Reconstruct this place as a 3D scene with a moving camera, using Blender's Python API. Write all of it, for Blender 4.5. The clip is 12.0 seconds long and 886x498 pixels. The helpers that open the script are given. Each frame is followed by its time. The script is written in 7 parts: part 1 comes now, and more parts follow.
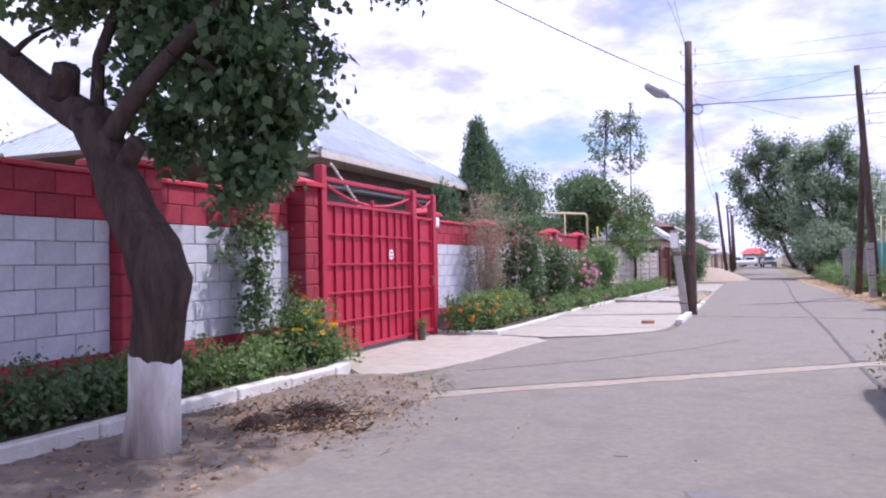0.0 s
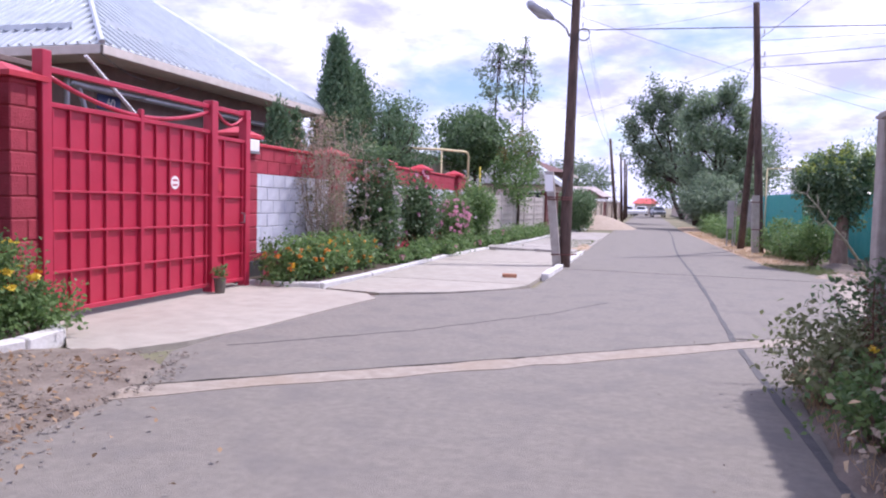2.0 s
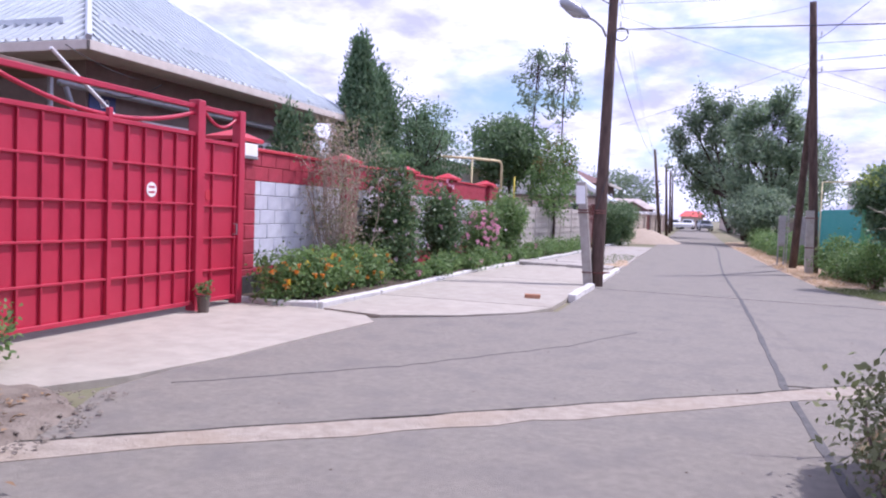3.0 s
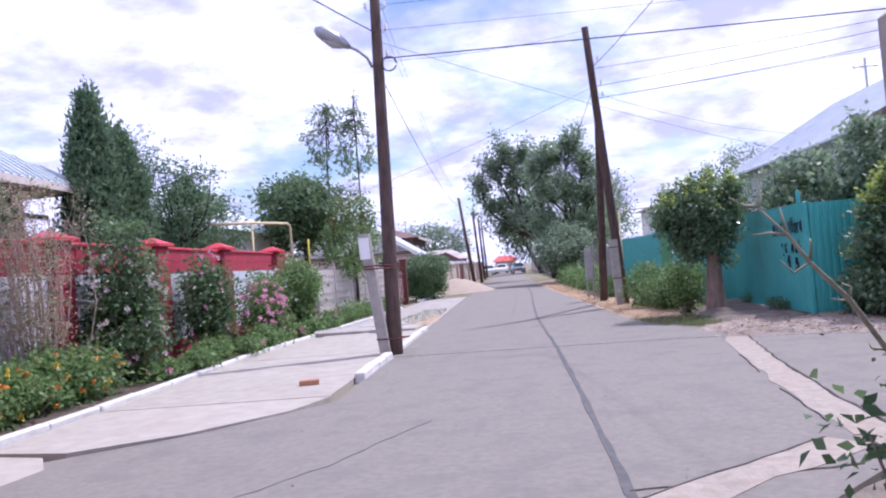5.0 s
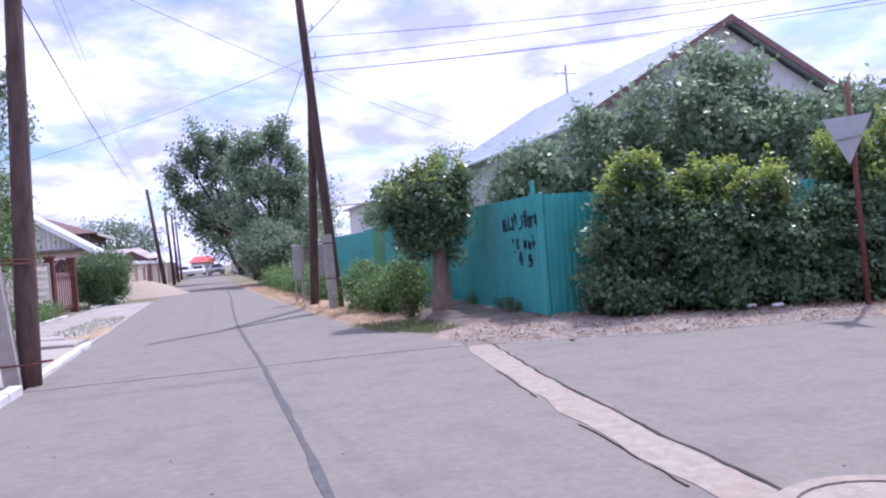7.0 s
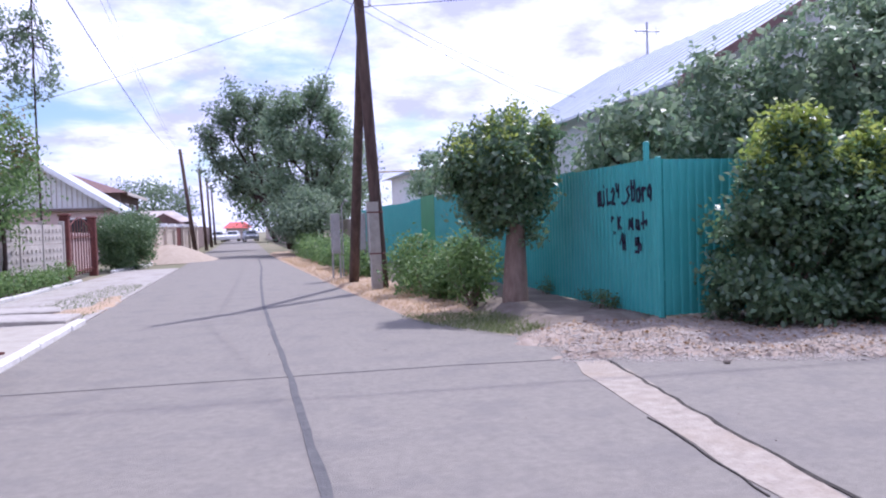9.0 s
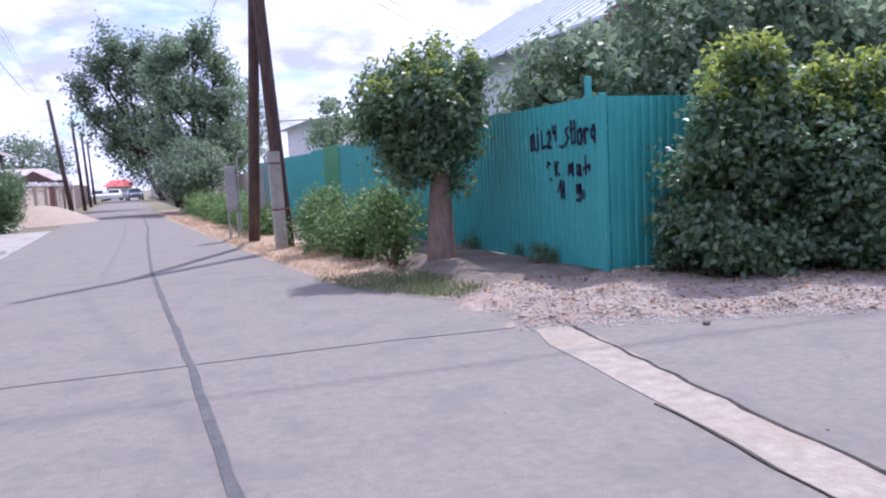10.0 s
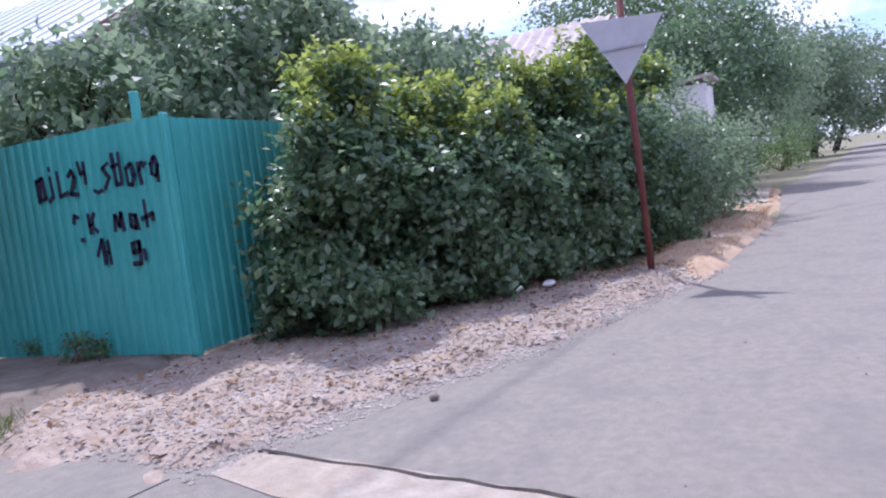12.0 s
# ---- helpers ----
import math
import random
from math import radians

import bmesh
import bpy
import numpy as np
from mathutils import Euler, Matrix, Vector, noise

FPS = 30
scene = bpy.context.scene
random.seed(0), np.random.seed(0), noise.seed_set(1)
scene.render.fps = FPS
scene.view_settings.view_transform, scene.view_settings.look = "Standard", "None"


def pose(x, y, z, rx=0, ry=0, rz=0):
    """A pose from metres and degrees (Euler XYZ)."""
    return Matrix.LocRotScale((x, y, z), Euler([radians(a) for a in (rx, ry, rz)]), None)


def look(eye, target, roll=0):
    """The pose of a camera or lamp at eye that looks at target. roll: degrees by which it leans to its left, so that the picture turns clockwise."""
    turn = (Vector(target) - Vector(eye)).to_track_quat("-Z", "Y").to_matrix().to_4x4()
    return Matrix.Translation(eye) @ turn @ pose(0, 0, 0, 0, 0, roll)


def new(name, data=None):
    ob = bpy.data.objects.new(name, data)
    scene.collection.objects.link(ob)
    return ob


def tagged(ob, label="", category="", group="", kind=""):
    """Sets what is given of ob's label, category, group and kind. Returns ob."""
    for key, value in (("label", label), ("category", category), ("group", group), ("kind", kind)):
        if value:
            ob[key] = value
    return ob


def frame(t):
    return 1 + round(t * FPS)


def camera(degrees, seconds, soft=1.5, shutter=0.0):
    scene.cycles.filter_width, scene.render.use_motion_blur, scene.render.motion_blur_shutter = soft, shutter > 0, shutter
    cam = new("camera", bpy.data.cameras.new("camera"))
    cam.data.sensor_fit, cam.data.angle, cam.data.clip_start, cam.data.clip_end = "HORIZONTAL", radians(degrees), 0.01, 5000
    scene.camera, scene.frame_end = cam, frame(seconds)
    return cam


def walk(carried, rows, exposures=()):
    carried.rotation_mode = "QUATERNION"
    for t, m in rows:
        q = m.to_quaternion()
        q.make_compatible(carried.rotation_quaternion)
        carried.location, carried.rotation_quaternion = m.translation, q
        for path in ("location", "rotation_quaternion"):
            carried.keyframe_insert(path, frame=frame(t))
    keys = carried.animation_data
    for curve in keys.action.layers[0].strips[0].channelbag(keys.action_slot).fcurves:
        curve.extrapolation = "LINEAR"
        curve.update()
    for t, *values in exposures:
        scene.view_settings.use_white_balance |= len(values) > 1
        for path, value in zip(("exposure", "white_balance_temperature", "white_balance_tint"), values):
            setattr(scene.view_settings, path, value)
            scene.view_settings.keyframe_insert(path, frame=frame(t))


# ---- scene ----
cam = camera(60.7, 12.0, soft=2.1)
PATH = [
    (0, (1.439, 0.757, 1.364), (0.68, 2.606, 1.398), -0.9),
    (0.5, (1.475, 1.452, 1.367), (0.748, 3.315, 1.356), -1.0),
    (1, (1.604, 2.167, 1.341), (1.087, 4.098, 1.27), -0.2),
    (1.5, (1.639, 2.86, 1.321), (1.209, 4.809, 1.204), 0.7),
    (2, (1.693, 3.583, 1.336), (1.178, 5.512, 1.212), 1.4),
    (2.5, (1.718, 4.266, 1.339), (1.095, 6.163, 1.23), 1.9),
    (2.7, (1.746, 4.496, 1.371), (1.118, 6.392, 1.267), 2.1),
    (4.3, (1.989, 6.427, 1.4), (1.501, 8.365, 1.324), 0.1),
    (4.5, (1.995, 6.701, 1.375), (1.574, 8.655, 1.327), -1.1),
    (5, (2.029, 7.42, 1.343), (1.86, 9.412, 1.397), -4.8),
    (5.5, (2.076, 8.152, 1.321), (2.203, 10.147, 1.359), -6.8),
    (6, (2.1, 8.829, 1.318), (2.554, 10.774, 1.416), -6.2),
    (6.5, (2.133, 9.521, 1.263), (2.697, 11.434, 1.401), -4.5),
    (6.7, (2.096, 9.709, 1.255), (2.675, 11.621, 1.33), -4.6),
    (8.3, (2.286, 11.839, 1.257), (2.948, 13.724, 1.163), -2.9),
    (8.5, (2.313, 12.12, 1.224), (2.919, 14.024, 1.133), -2.6),
    (9, (2.317, 12.741, 1.257), (2.826, 14.674, 1.194), -1.9),
    (9.5, (2.319, 13.306, 1.252), (2.925, 15.207, 1.111), -2.7),
    (10, (2.352, 13.935, 1.221), (3.111, 15.775, 1.023), -3.0),
    (10.5, (2.355, 14.583, 1.24), (3.39, 16.284, 1.049), -2.7),
    (11, (2.425, 15.262, 1.219), (3.688, 16.799, 1.015), -4.1),
    (11.5, (2.459, 15.931, 1.166), (3.965, 17.232, 0.971), -5.1),
    (12, (2.643, 16.418, 1.158), (4.438, 17.284, 0.993), -7.1),
]
walk(cam, [(t, look(e, g, r)) for t, e, g, r in PATH], [(0, 0.42, 5940, 25), (4.5, 0.40, 5780, 24), (6, 0.40, 5670, 23.5), (9, 0.44, 5640, 23), (12, 0.54, 5650, 21.5)])

# ---------------------------------------------------------------- world, sun
SUN = Vector((0.47, 0.37, 1.0)).normalized()
world = bpy.data.worlds.new("sky")
scene.world = world
world.use_nodes = True
wn, wl = world.node_tree.nodes, world.node_tree.links
wn.clear()


def wnode(kind, **kw):
    n = wn.new(kind)
    for k, v in kw.items():
        n.inputs[k].default_value = v
    return n


sky = wn.new("ShaderNodeTexSky")
sky.sky_type, sky.sun_disc = "NISHITA", False
sky.sun_elevation, sky.sun_rotation = math.asin(SUN.z), math.atan2(SUN.x, SUN.y)
sky.dust_density, sky.ozone_density = 1.0, 3.0
blue = wnode("ShaderNodeBackground", Strength=0.12)
wl.new(sky.outputs[0], blue.inputs[0])
co = wn.new("ShaderNodeTexCoord")
sep = wn.new("ShaderNodeSeparateXYZ")
wl.new(co.outputs["Generated"], sep.inputs[0])
lift = wn.new("ShaderNodeMath")
lift.operation = "ADD"
lift.inputs[1].default_value = 0.22
wl.new(sep.outputs["Z"], lift.inputs[0])
clamp0 = wn.new("ShaderNodeMath")
clamp0.operation = "MAXIMUM"
clamp0.inputs[1].default_value = 0.12
wl.new(lift.outputs[0], clamp0.inputs[0])
flat = wn.new("ShaderNodeVectorMath")
flat.operation = "DIVIDE"
wl.new(co.outputs["Generated"], flat.inputs[0])
both = wn.new("ShaderNodeCombineXYZ")
both.inputs[2].default_value = 1.0
wl.new(clamp0.outputs[0], both.inputs[0])
wl.new(clamp0.outputs[0], both.inputs[1])
wl.new(both.outputs[0], flat.inputs[1])
puffs = wnode("ShaderNodeTexNoise", Scale=1.7, Detail=9.0, Roughness=0.56, Distortion=0.25)
wl.new(flat.outputs[0], puffs.inputs["Vector"])
cover = wn.new("ShaderNodeMapRange")
cover.interpolation_type = "SMOOTHSTEP"
cover.inputs[1].default_value, cover.inputs[2].default_value = 0.30, 0.54
wl.new(puffs.outputs[0], cover.inputs[0])
shade = wnode("ShaderNodeTexNoise", Scale=3.1, Detail=6.0, Roughness=0.6)
wl.new(flat.outputs[0], shade.inputs["Vector"])
tone = wn.new("ShaderNodeValToRGB")
tone.color_ramp.elements[0].position, tone.color_ramp.elements[0].color = 0.37, (0.42, 0.425, 0.65, 1)
tone.color_ramp.elements[1].position, tone.color_ramp.elements[1].color = 0.60, (0.82, 0.83, 1.0, 1)
wl.new(shade.outputs[0], tone.inputs[0])
cloud = wnode("ShaderNodeBackground", Strength=1.27)
wl.new(tone.outputs[0], cloud.inputs[0])
mix = wn.new("ShaderNodeMixShader")
wl.new(cover.outputs[0], mix.inputs[0])
wl.new(blue.outputs[0], mix.inputs[1])
wl.new(cloud.outputs[0], mix.inputs[2])
wl.new(mix.outputs[0], wn.new("ShaderNodeOutputWorld").inputs[0])

lamp = bpy.data.lights.new("sun", "SUN")
lamp.energy, lamp.angle, lamp.color = 3.4, radians(1.2), (1.0, 0.95, 0.88)
new("sun", lamp).matrix_world = look(SUN * 60, (0, 0, 0))


# ---------------------------------------------------------------- materials
def mat(name, a, b, scale=6.0, rough=0.85, bump=0.25, fine=60.0, metal=0.0, var=0.0, stain=None, spec=0.4, stretch=(1, 1, 1), amount=0.5):
    """Two tones mixed by noise, a broad stain, fine relief, and an own shade for each object."""
    m = bpy.data.materials.new(name)
    m.use_nodes = True
    n, l = m.node_tree.nodes, m.node_tree.links
    p = n["Principled BSDF"]
    c = n.new("ShaderNodeTexCoord")
    mp = n.new("ShaderNodeMapping")
    mp.inputs["Scale"].default_value = stretch
    l.new(c.outputs["Object"], mp.inputs[0])
    t1 = n.new("ShaderNodeTexNoise")
    t1.inputs["Scale"].default_value, t1.inputs["Detail"].default_value, t1.inputs["Roughness"].default_value = scale, 8, 0.65
    l.new(mp.outputs[0], t1.inputs["Vector"])
    r1 = n.new("ShaderNodeMapRange")
    r1.inputs[1].default_value, r1.inputs[2].default_value = 0.32, 0.68
    l.new(t1.outputs[0], r1.inputs[0])
    mx = n.new("ShaderNodeMix")
    mx.data_type = "RGBA"
    mx.inputs[6].default_value, mx.inputs[7].default_value = (*a, 1), (*b, 1)
    l.new(r1.outputs[0], mx.inputs[0])
    out = mx.outputs[2]
    if stain:
        t2 = n.new("ShaderNodeTexNoise")
        t2.inputs["Scale"].default_value, t2.inputs["Detail"].default_value = scale * 0.16, 7
        l.new(mp.outputs[0], t2.inputs["Vector"])
        r2 = n.new("ShaderNodeMapRange")
        r2.inputs[1].default_value, r2.inputs[2].default_value, r2.inputs[4].default_value = 0.48, 0.70, amount
        l.new(t2.outputs[0], r2.inputs[0])
        m2 = n.new("ShaderNodeMix")
        m2.data_type = "RGBA"
        m2.inputs[7].default_value = (*stain, 1)
        l.new(r2.outputs[0], m2.inputs[0])
        l.new(out, m2.inputs[6])
        out = m2.outputs[2]
    if var:
        o = n.new("ShaderNodeObjectInfo")
        r3 = n.new("ShaderNodeMapRange")
        r3.inputs[3].default_value, r3.inputs[4].default_value = 1 - var, 1 + var
        l.new(o.outputs["Random"], r3.inputs[0])
        h = n.new("ShaderNodeHueSaturation")
        l.new(r3.outputs[0], h.inputs["Value"])
        l.new(out, h.inputs["Color"])
        out = h.outputs[0]
    l.new(out, p.inputs["Base Color"])
    p.inputs["Roughness"].default_value, p.inputs["Metallic"].default_value = rough, metal
    p.inputs["Specular IOR Level"].default_value = spec
    if bump:
        t3 = n.new("ShaderNodeTexNoise")
        t3.inputs["Scale"].default_value, t3.inputs["Detail"].default_value = fine, 5
        l.new(mp.outputs[0], t3.inputs["Vector"])
        bm = n.new("ShaderNodeBump")
        bm.inputs["Strength"].default_value, bm.inputs["Distance"].default_value = bump, 0.02
        l.new(t3.outputs[0], bm.inputs["Height"])
        l.new(bm.outputs[0], p.inputs["Normal"])
    return m


def leafmat(name, a, b, through_light=0.45, rough=0.45, gloss=0.6):
    """Leaves: each one a shade between two greens, with light coming through."""
    m = bpy.data.materials.new(name)
    m.use_nodes = True
    n, l = m.node_tree.nodes, m.node_tree.links
    p, out = n["Principled BSDF"], n["Material Output"]
    g = n.new("ShaderNodeNewGeometry")
    mx = n.new("ShaderNodeMix")
    mx.data_type = "RGBA"
    mx.inputs[6].default_value, mx.inputs[7].default_value = (*a, 1), (*b, 1)
    l.new(g.outputs["Random Per Island"], mx.inputs[0])
    l.new(mx.outputs[2], p.inputs["Base Color"])
    p.inputs["Roughness"].default_value = rough
    p.inputs["Specular IOR Level"].default_value = gloss
    tr = n.new("ShaderNodeBsdfTranslucent")
    l.new(mx.outputs[2], tr.inputs[0])
    ms = n.new("ShaderNodeMixShader")
    ms.inputs[0].default_value = through_light
    l.new(p.outputs[0], ms.inputs[1])
    l.new(tr.outputs[0], ms.inputs[2])
    l.new(ms.outputs[0], out.inputs[0])
    return m


ASPHALT = mat("asphalt", (0.194, 0.176, 0.151), (0.252, 0.230, 0.198), 14, 0.9, 0.45, 110, stain=(0.165, 0.152, 0.142), amount=0.55)
TAR_SHADE = mat("tar_seam_and_shadow", (0.075, 0.073, 0.075), (0.13, 0.125, 0.12), 9, 0.8, 0.4, 60)
CRACK = mat("crack_dirt", (0.02, 0.018, 0.016), (0.07, 0.06, 0.05), 12, 1.0, 0.5, 60)
CONC = mat("concrete", (0.335, 0.305, 0.258), (0.43, 0.395, 0.335), 4, 0.9, 0.3, 70, stain=(0.32, 0.28, 0.23), var=0.05)
CONC_OLD = mat("old_concrete", (0.33, 0.30, 0.27), (0.45, 0.42, 0.38), 9, 0.95, 0.5, 50, stain=(0.20, 0.18, 0.15), var=0.06)
GUTTER = mat("gutter_concrete", (0.28, 0.24, 0.195), (0.41, 0.36, 0.30), 9, 0.95, 0.6, 45, stain=(0.33, 0.26, 0.19), amount=0.6)
LIME = mat("whitewash", (0.60, 0.585, 0.56), (0.76, 0.745, 0.72), 14, 0.9, 0.4, 50, stain=(0.45, 0.42, 0.38), var=0.05)
DIRT = mat("dirt", (0.14, 0.11, 0.088), (0.27, 0.23, 0.19), 3.5, 1.0, 0.6, 45, stain=(0.12, 0.10, 0.08))
LAND = mat("land", (0.22, 0.19, 0.13), (0.16, 0.17, 0.09), 0.6, 1.0, 0.4, 20, stain=(0.25, 0.2, 0.14))
SOIL = mat("bed_soil", (0.07, 0.055, 0.04), (0.13, 0.10, 0.075), 8, 1.0, 0.7, 40)
STRAW = mat("dry_straw", (0.37, 0.25, 0.155), (0.50, 0.38, 0.27), 7, 1.0, 0.6, 60, stain=(0.30, 0.25, 0.20))
GRAVEL = mat("gravel_bed", (0.28, 0.215, 0.165), (0.42, 0.35, 0.29), 9, 1.0, 0.8, 35, stain=(0.27, 0.20, 0.15))
STONE = mat("pebble", (0.30, 0.25, 0.21), (0.55, 0.50, 0.44), 3, 0.9, 0.3, 40, var=0.2)
SAND = mat("sand", (0.34, 0.275, 0.21), (0.42, 0.35, 0.275), 5, 1.0, 0.4, 50)
RED_BLOCK = mat("red_wall_paint", (0.31, 0.030, 0.050), (0.41, 0.045, 0.072), 7, 0.7, 0.55, 55, var=0.14, stain=(0.26, 0.03, 0.035))
RED_DARK = mat("red_joint_paint", (0.22, 0.02, 0.028), (0.30, 0.03, 0.04), 7, 0.8, 0.5, 55)
WHITE_BLOCK = mat("pale_wall_paint", (0.50, 0.51, 0.57), (0.61, 0.62, 0.68), 7, 0.8, 0.5, 55, var=0.07, stain=(0.43, 0.43, 0.48))
WHITE_DARK = mat("pale_joint_paint", (0.36, 0.36, 0.42), (0.46, 0.46, 0.52), 7, 0.9, 0.5, 55)
RED_GATE = mat("gate_enamel", (0.40, 0.020, 0.052), (0.48, 0.030, 0.068), 3, 0.42, 0.06, 25, spec=0.5, stain=(0.45, 0.02, 0.045), amount=0.4)
CAP_RED = mat("cap_paint", (0.46, 0.03, 0.05), (0.56, 0.05, 0.07), 8, 0.5, 0.2, 50, var=0.06)
BARK = mat("bark", (0.024, 0.016, 0.014), (0.085, 0.056, 0.046), 10, 0.95, 1.0, 22, stretch=(1, 1, 0.22))
TWIG = mat("pale_twig", (0.30, 0.235, 0.19), (0.44, 0.36, 0.29), 12, 0.95, 0.4, 30)
BARK_PALE = mat("pale_bark", (0.16, 0.11, 0.085), (0.27, 0.20, 0.16), 12, 0.95, 0.8, 30, stretch=(1, 1, 0.3))
LIMED = mat("limed_bark", (0.60, 0.57, 0.56), (0.78, 0.76, 0.75), 14, 0.95, 1.0, 26, stretch=(1, 1, 0.25), stain=(0.22, 0.18, 0.155), amount=1.0)
POLE = mat("pole_wood", (0.055, 0.035, 0.03), (0.13, 0.085, 0.07), 12, 0.9, 0.6, 40, stretch=(1, 1, 0.08))
ZINC = mat("roof_zinc", (0.50, 0.55, 0.575), (0.63, 0.68, 0.70), 2, 0.42, 0.05, 20, metal=0.35, stain=(0.5, 0.53, 0.56))
FASCIA = mat("fascia_paint", (0.55, 0.50, 0.44), (0.66, 0.61, 0.55), 5, 0.7, 0.1, 30)
BROWN_WALL = mat("brown_render", (0.17, 0.125, 0.11), (0.23, 0.17, 0.15), 4, 0.9, 0.3, 40, stain=(0.13, 0.10, 0.09))
PALE_WALL = mat("pale_render", (0.62, 0.58, 0.52), (0.72, 0.69, 0.64), 4, 0.9, 0.25, 40, stain=(0.5, 0.46, 0.4))
WHITE_WALL = mat("white_render", (0.70, 0.69, 0.68), (0.80, 0.79, 0.77), 4, 0.9, 0.2, 40, stain=(0.58, 0.56, 0.53))
TEAL = mat("teal_sheet_paint", (0.045, 0.345, 0.315), (0.070, 0.41, 0.375), 2.2, 0.5, 0.05, 20, stain=(0.04, 0.29, 0.27), spec=0.5)
GREEN_SHEET = mat("green_sheet_paint", (0.015, 0.20, 0.07), (0.02, 0.25, 0.09), 3, 0.45, 0.05, 20)
SPRAY = mat("black_spray_paint", (0.012, 0.010, 0.03), (0.03, 0.025, 0.06), 8, 0.6, 0.0)
SPLIT = mat("grey_split_block", (0.34, 0.315, 0.31), (0.46, 0.43, 0.425), 9, 0.95, 0.9, 30, var=0.12, stain=(0.30, 0.27, 0.26))
MORTAR = mat("mortar", (0.20, 0.185, 0.18), (0.28, 0.26, 0.25), 9, 1.0, 0.5, 40)
STEEL = mat("grey_steel", (0.30, 0.31, 0.33), (0.42, 0.43, 0.45), 6, 0.45, 0.1, 30, metal=0.6)
BOXPAINT = mat("meter_box_paint", (0.26, 0.25, 0.24), (0.36, 0.35, 0.33), 6, 0.6, 0.15, 30, stain=(0.28, 0.26, 0.24))
RUST = mat("rusty_paint", (0.10, 0.032, 0.03), (0.17, 0.055, 0.045), 9, 0.75, 0.4, 40)
GASYELLOW = mat("gas_pipe_paint", (0.60, 0.50, 0.28), (0.70, 0.60, 0.36), 6, 0.5, 0.1, 30)
CABLE = mat("cable_black", (0.02, 0.02, 0.024), (0.05, 0.05, 0.055), 3, 0.6, 0.0)
WHITE_ENAMEL = mat("white_enamel", (0.76, 0.76, 0.76), (0.84, 0.84, 0.84), 5, 0.35, 0.0)
BLUE_PLATE = mat("blue_plate", (0.03, 0.05, 0.16), (0.05, 0.07, 0.2), 5, 0.4, 0.0)
BRICKRED = mat("brick_clay", (0.36, 0.17, 0.10), (0.46, 0.24, 0.15), 10, 0.9, 0.5, 40)
ROOF_RED = mat("red_brown_roof", (0.20, 0.115, 0.105), (0.27, 0.165, 0.15), 6, 0.7, 0.3, 20)
ROOF_GREY = mat("slate_sheet_roof", (0.42, 0.36, 0.33), (0.54, 0.48, 0.45), 5, 0.9, 0.3, 30, stain=(0.30, 0.25, 0.22))
ROOF_TILE = mat("bright_red_roof", (0.50, 0.07, 0.06), (0.60, 0.10, 0.08), 5, 0.6, 0.1, 20)
FENCE2 = mat("cast_concrete_fence", (0.42, 0.38, 0.34), (0.53, 0.49, 0.45), 6, 0.95, 0.4, 40, stain=(0.33, 0.29, 0.26), var=0.06)
CREAM = mat("cream_fence", (0.50, 0.42, 0.35), (0.60, 0.52, 0.44), 6, 0.95, 0.3, 40, stain=(0.4, 0.33, 0.28), var=0.06)
GLASS = mat("dark_window", (0.02, 0.025, 0.03), (0.035, 0.04, 0.045), 2, 0.08, 0.0, spec=0.6)
RUBBER = mat("tyre_rubber", (0.02, 0.02, 0.02), (0.035, 0.035, 0.035), 6, 0.8, 0.2)
CARWHITE = mat("car_white", (0.74, 0.74, 0.75), (0.78, 0.78, 0.79), 2, 0.25, 0.0, spec=0.6)
CARGREY = mat("car_grey", (0.22, 0.24, 0.28), (0.26, 0.28, 0.32), 2, 0.25, 0.0, spec=0.6)
POTGREEN = mat("pot_plastic", (0.10, 0.085, 0.07), (0.16, 0.13, 0.11), 6, 0.6, 0.1)
ASH = mat("burnt_ash", (0.018, 0.013, 0.011), (0.10, 0.065, 0.045), 18, 1.0, 0.9, 50)

L_TREE = leafmat("tree_leaf", (0.075, 0.14, 0.062), (0.165, 0.25, 0.11), 0.48, 0.48, 0.5)
L_HEDGE = leafmat("hedge_leaf", (0.08, 0.16, 0.085), (0.20, 0.30, 0.145), 0.5, 0.38, 1.0)
L_YARD = leafmat("yard_leaf", (0.14, 0.23, 0.135), (0.32, 0.41, 0.25), 0.55, 0.42, 0.7)
L_TIP = leafmat("young_leaf", (0.26, 0.36, 0.07), (0.46, 0.52, 0.13), 0.5, 0.42)
L_MID = leafmat("garden_leaf", (0.095, 0.18, 0.06), (0.225, 0.34, 0.12), 0.48, 0.5, 0.4)
# paler, greyer green: the haze of distance is put into the leaf colour
L_FAR_HAZE = leafmat("far_hazed_leaf", (0.13, 0.20, 0.13), (0.26, 0.34, 0.205), 0.52, 0.5)
L_THUJA = leafmat("thuja_leaf", (0.085, 0.165, 0.085), (0.165, 0.26, 0.13), 0.4, 0.7)
L_DRY = leafmat("dry_leaf", (0.38, 0.30, 0.22), (0.55, 0.46, 0.35), 0.4, 0.8)
L_RUST = leafmat("autumn_leaf", (0.10, 0.11, 0.03), (0.26, 0.15, 0.045))
L_WEED = leafmat("weed_leaf", (0.15, 0.18, 0.07), (0.28, 0.3, 0.15), 0.3, 0.7)
L_BROWN = leafmat("dock_seed", (0.12, 0.055, 0.04), (0.20, 0.095, 0.065), 0.2, 0.9)
L_LITTER = leafmat("leaf_litter", (0.18, 0.10, 0.05), (0.38, 0.26, 0.15), 0.1, 0.9)
GRASS = leafmat("grass_blade", (0.09, 0.13, 0.035), (0.19, 0.22, 0.08), 0.3, 0.7)
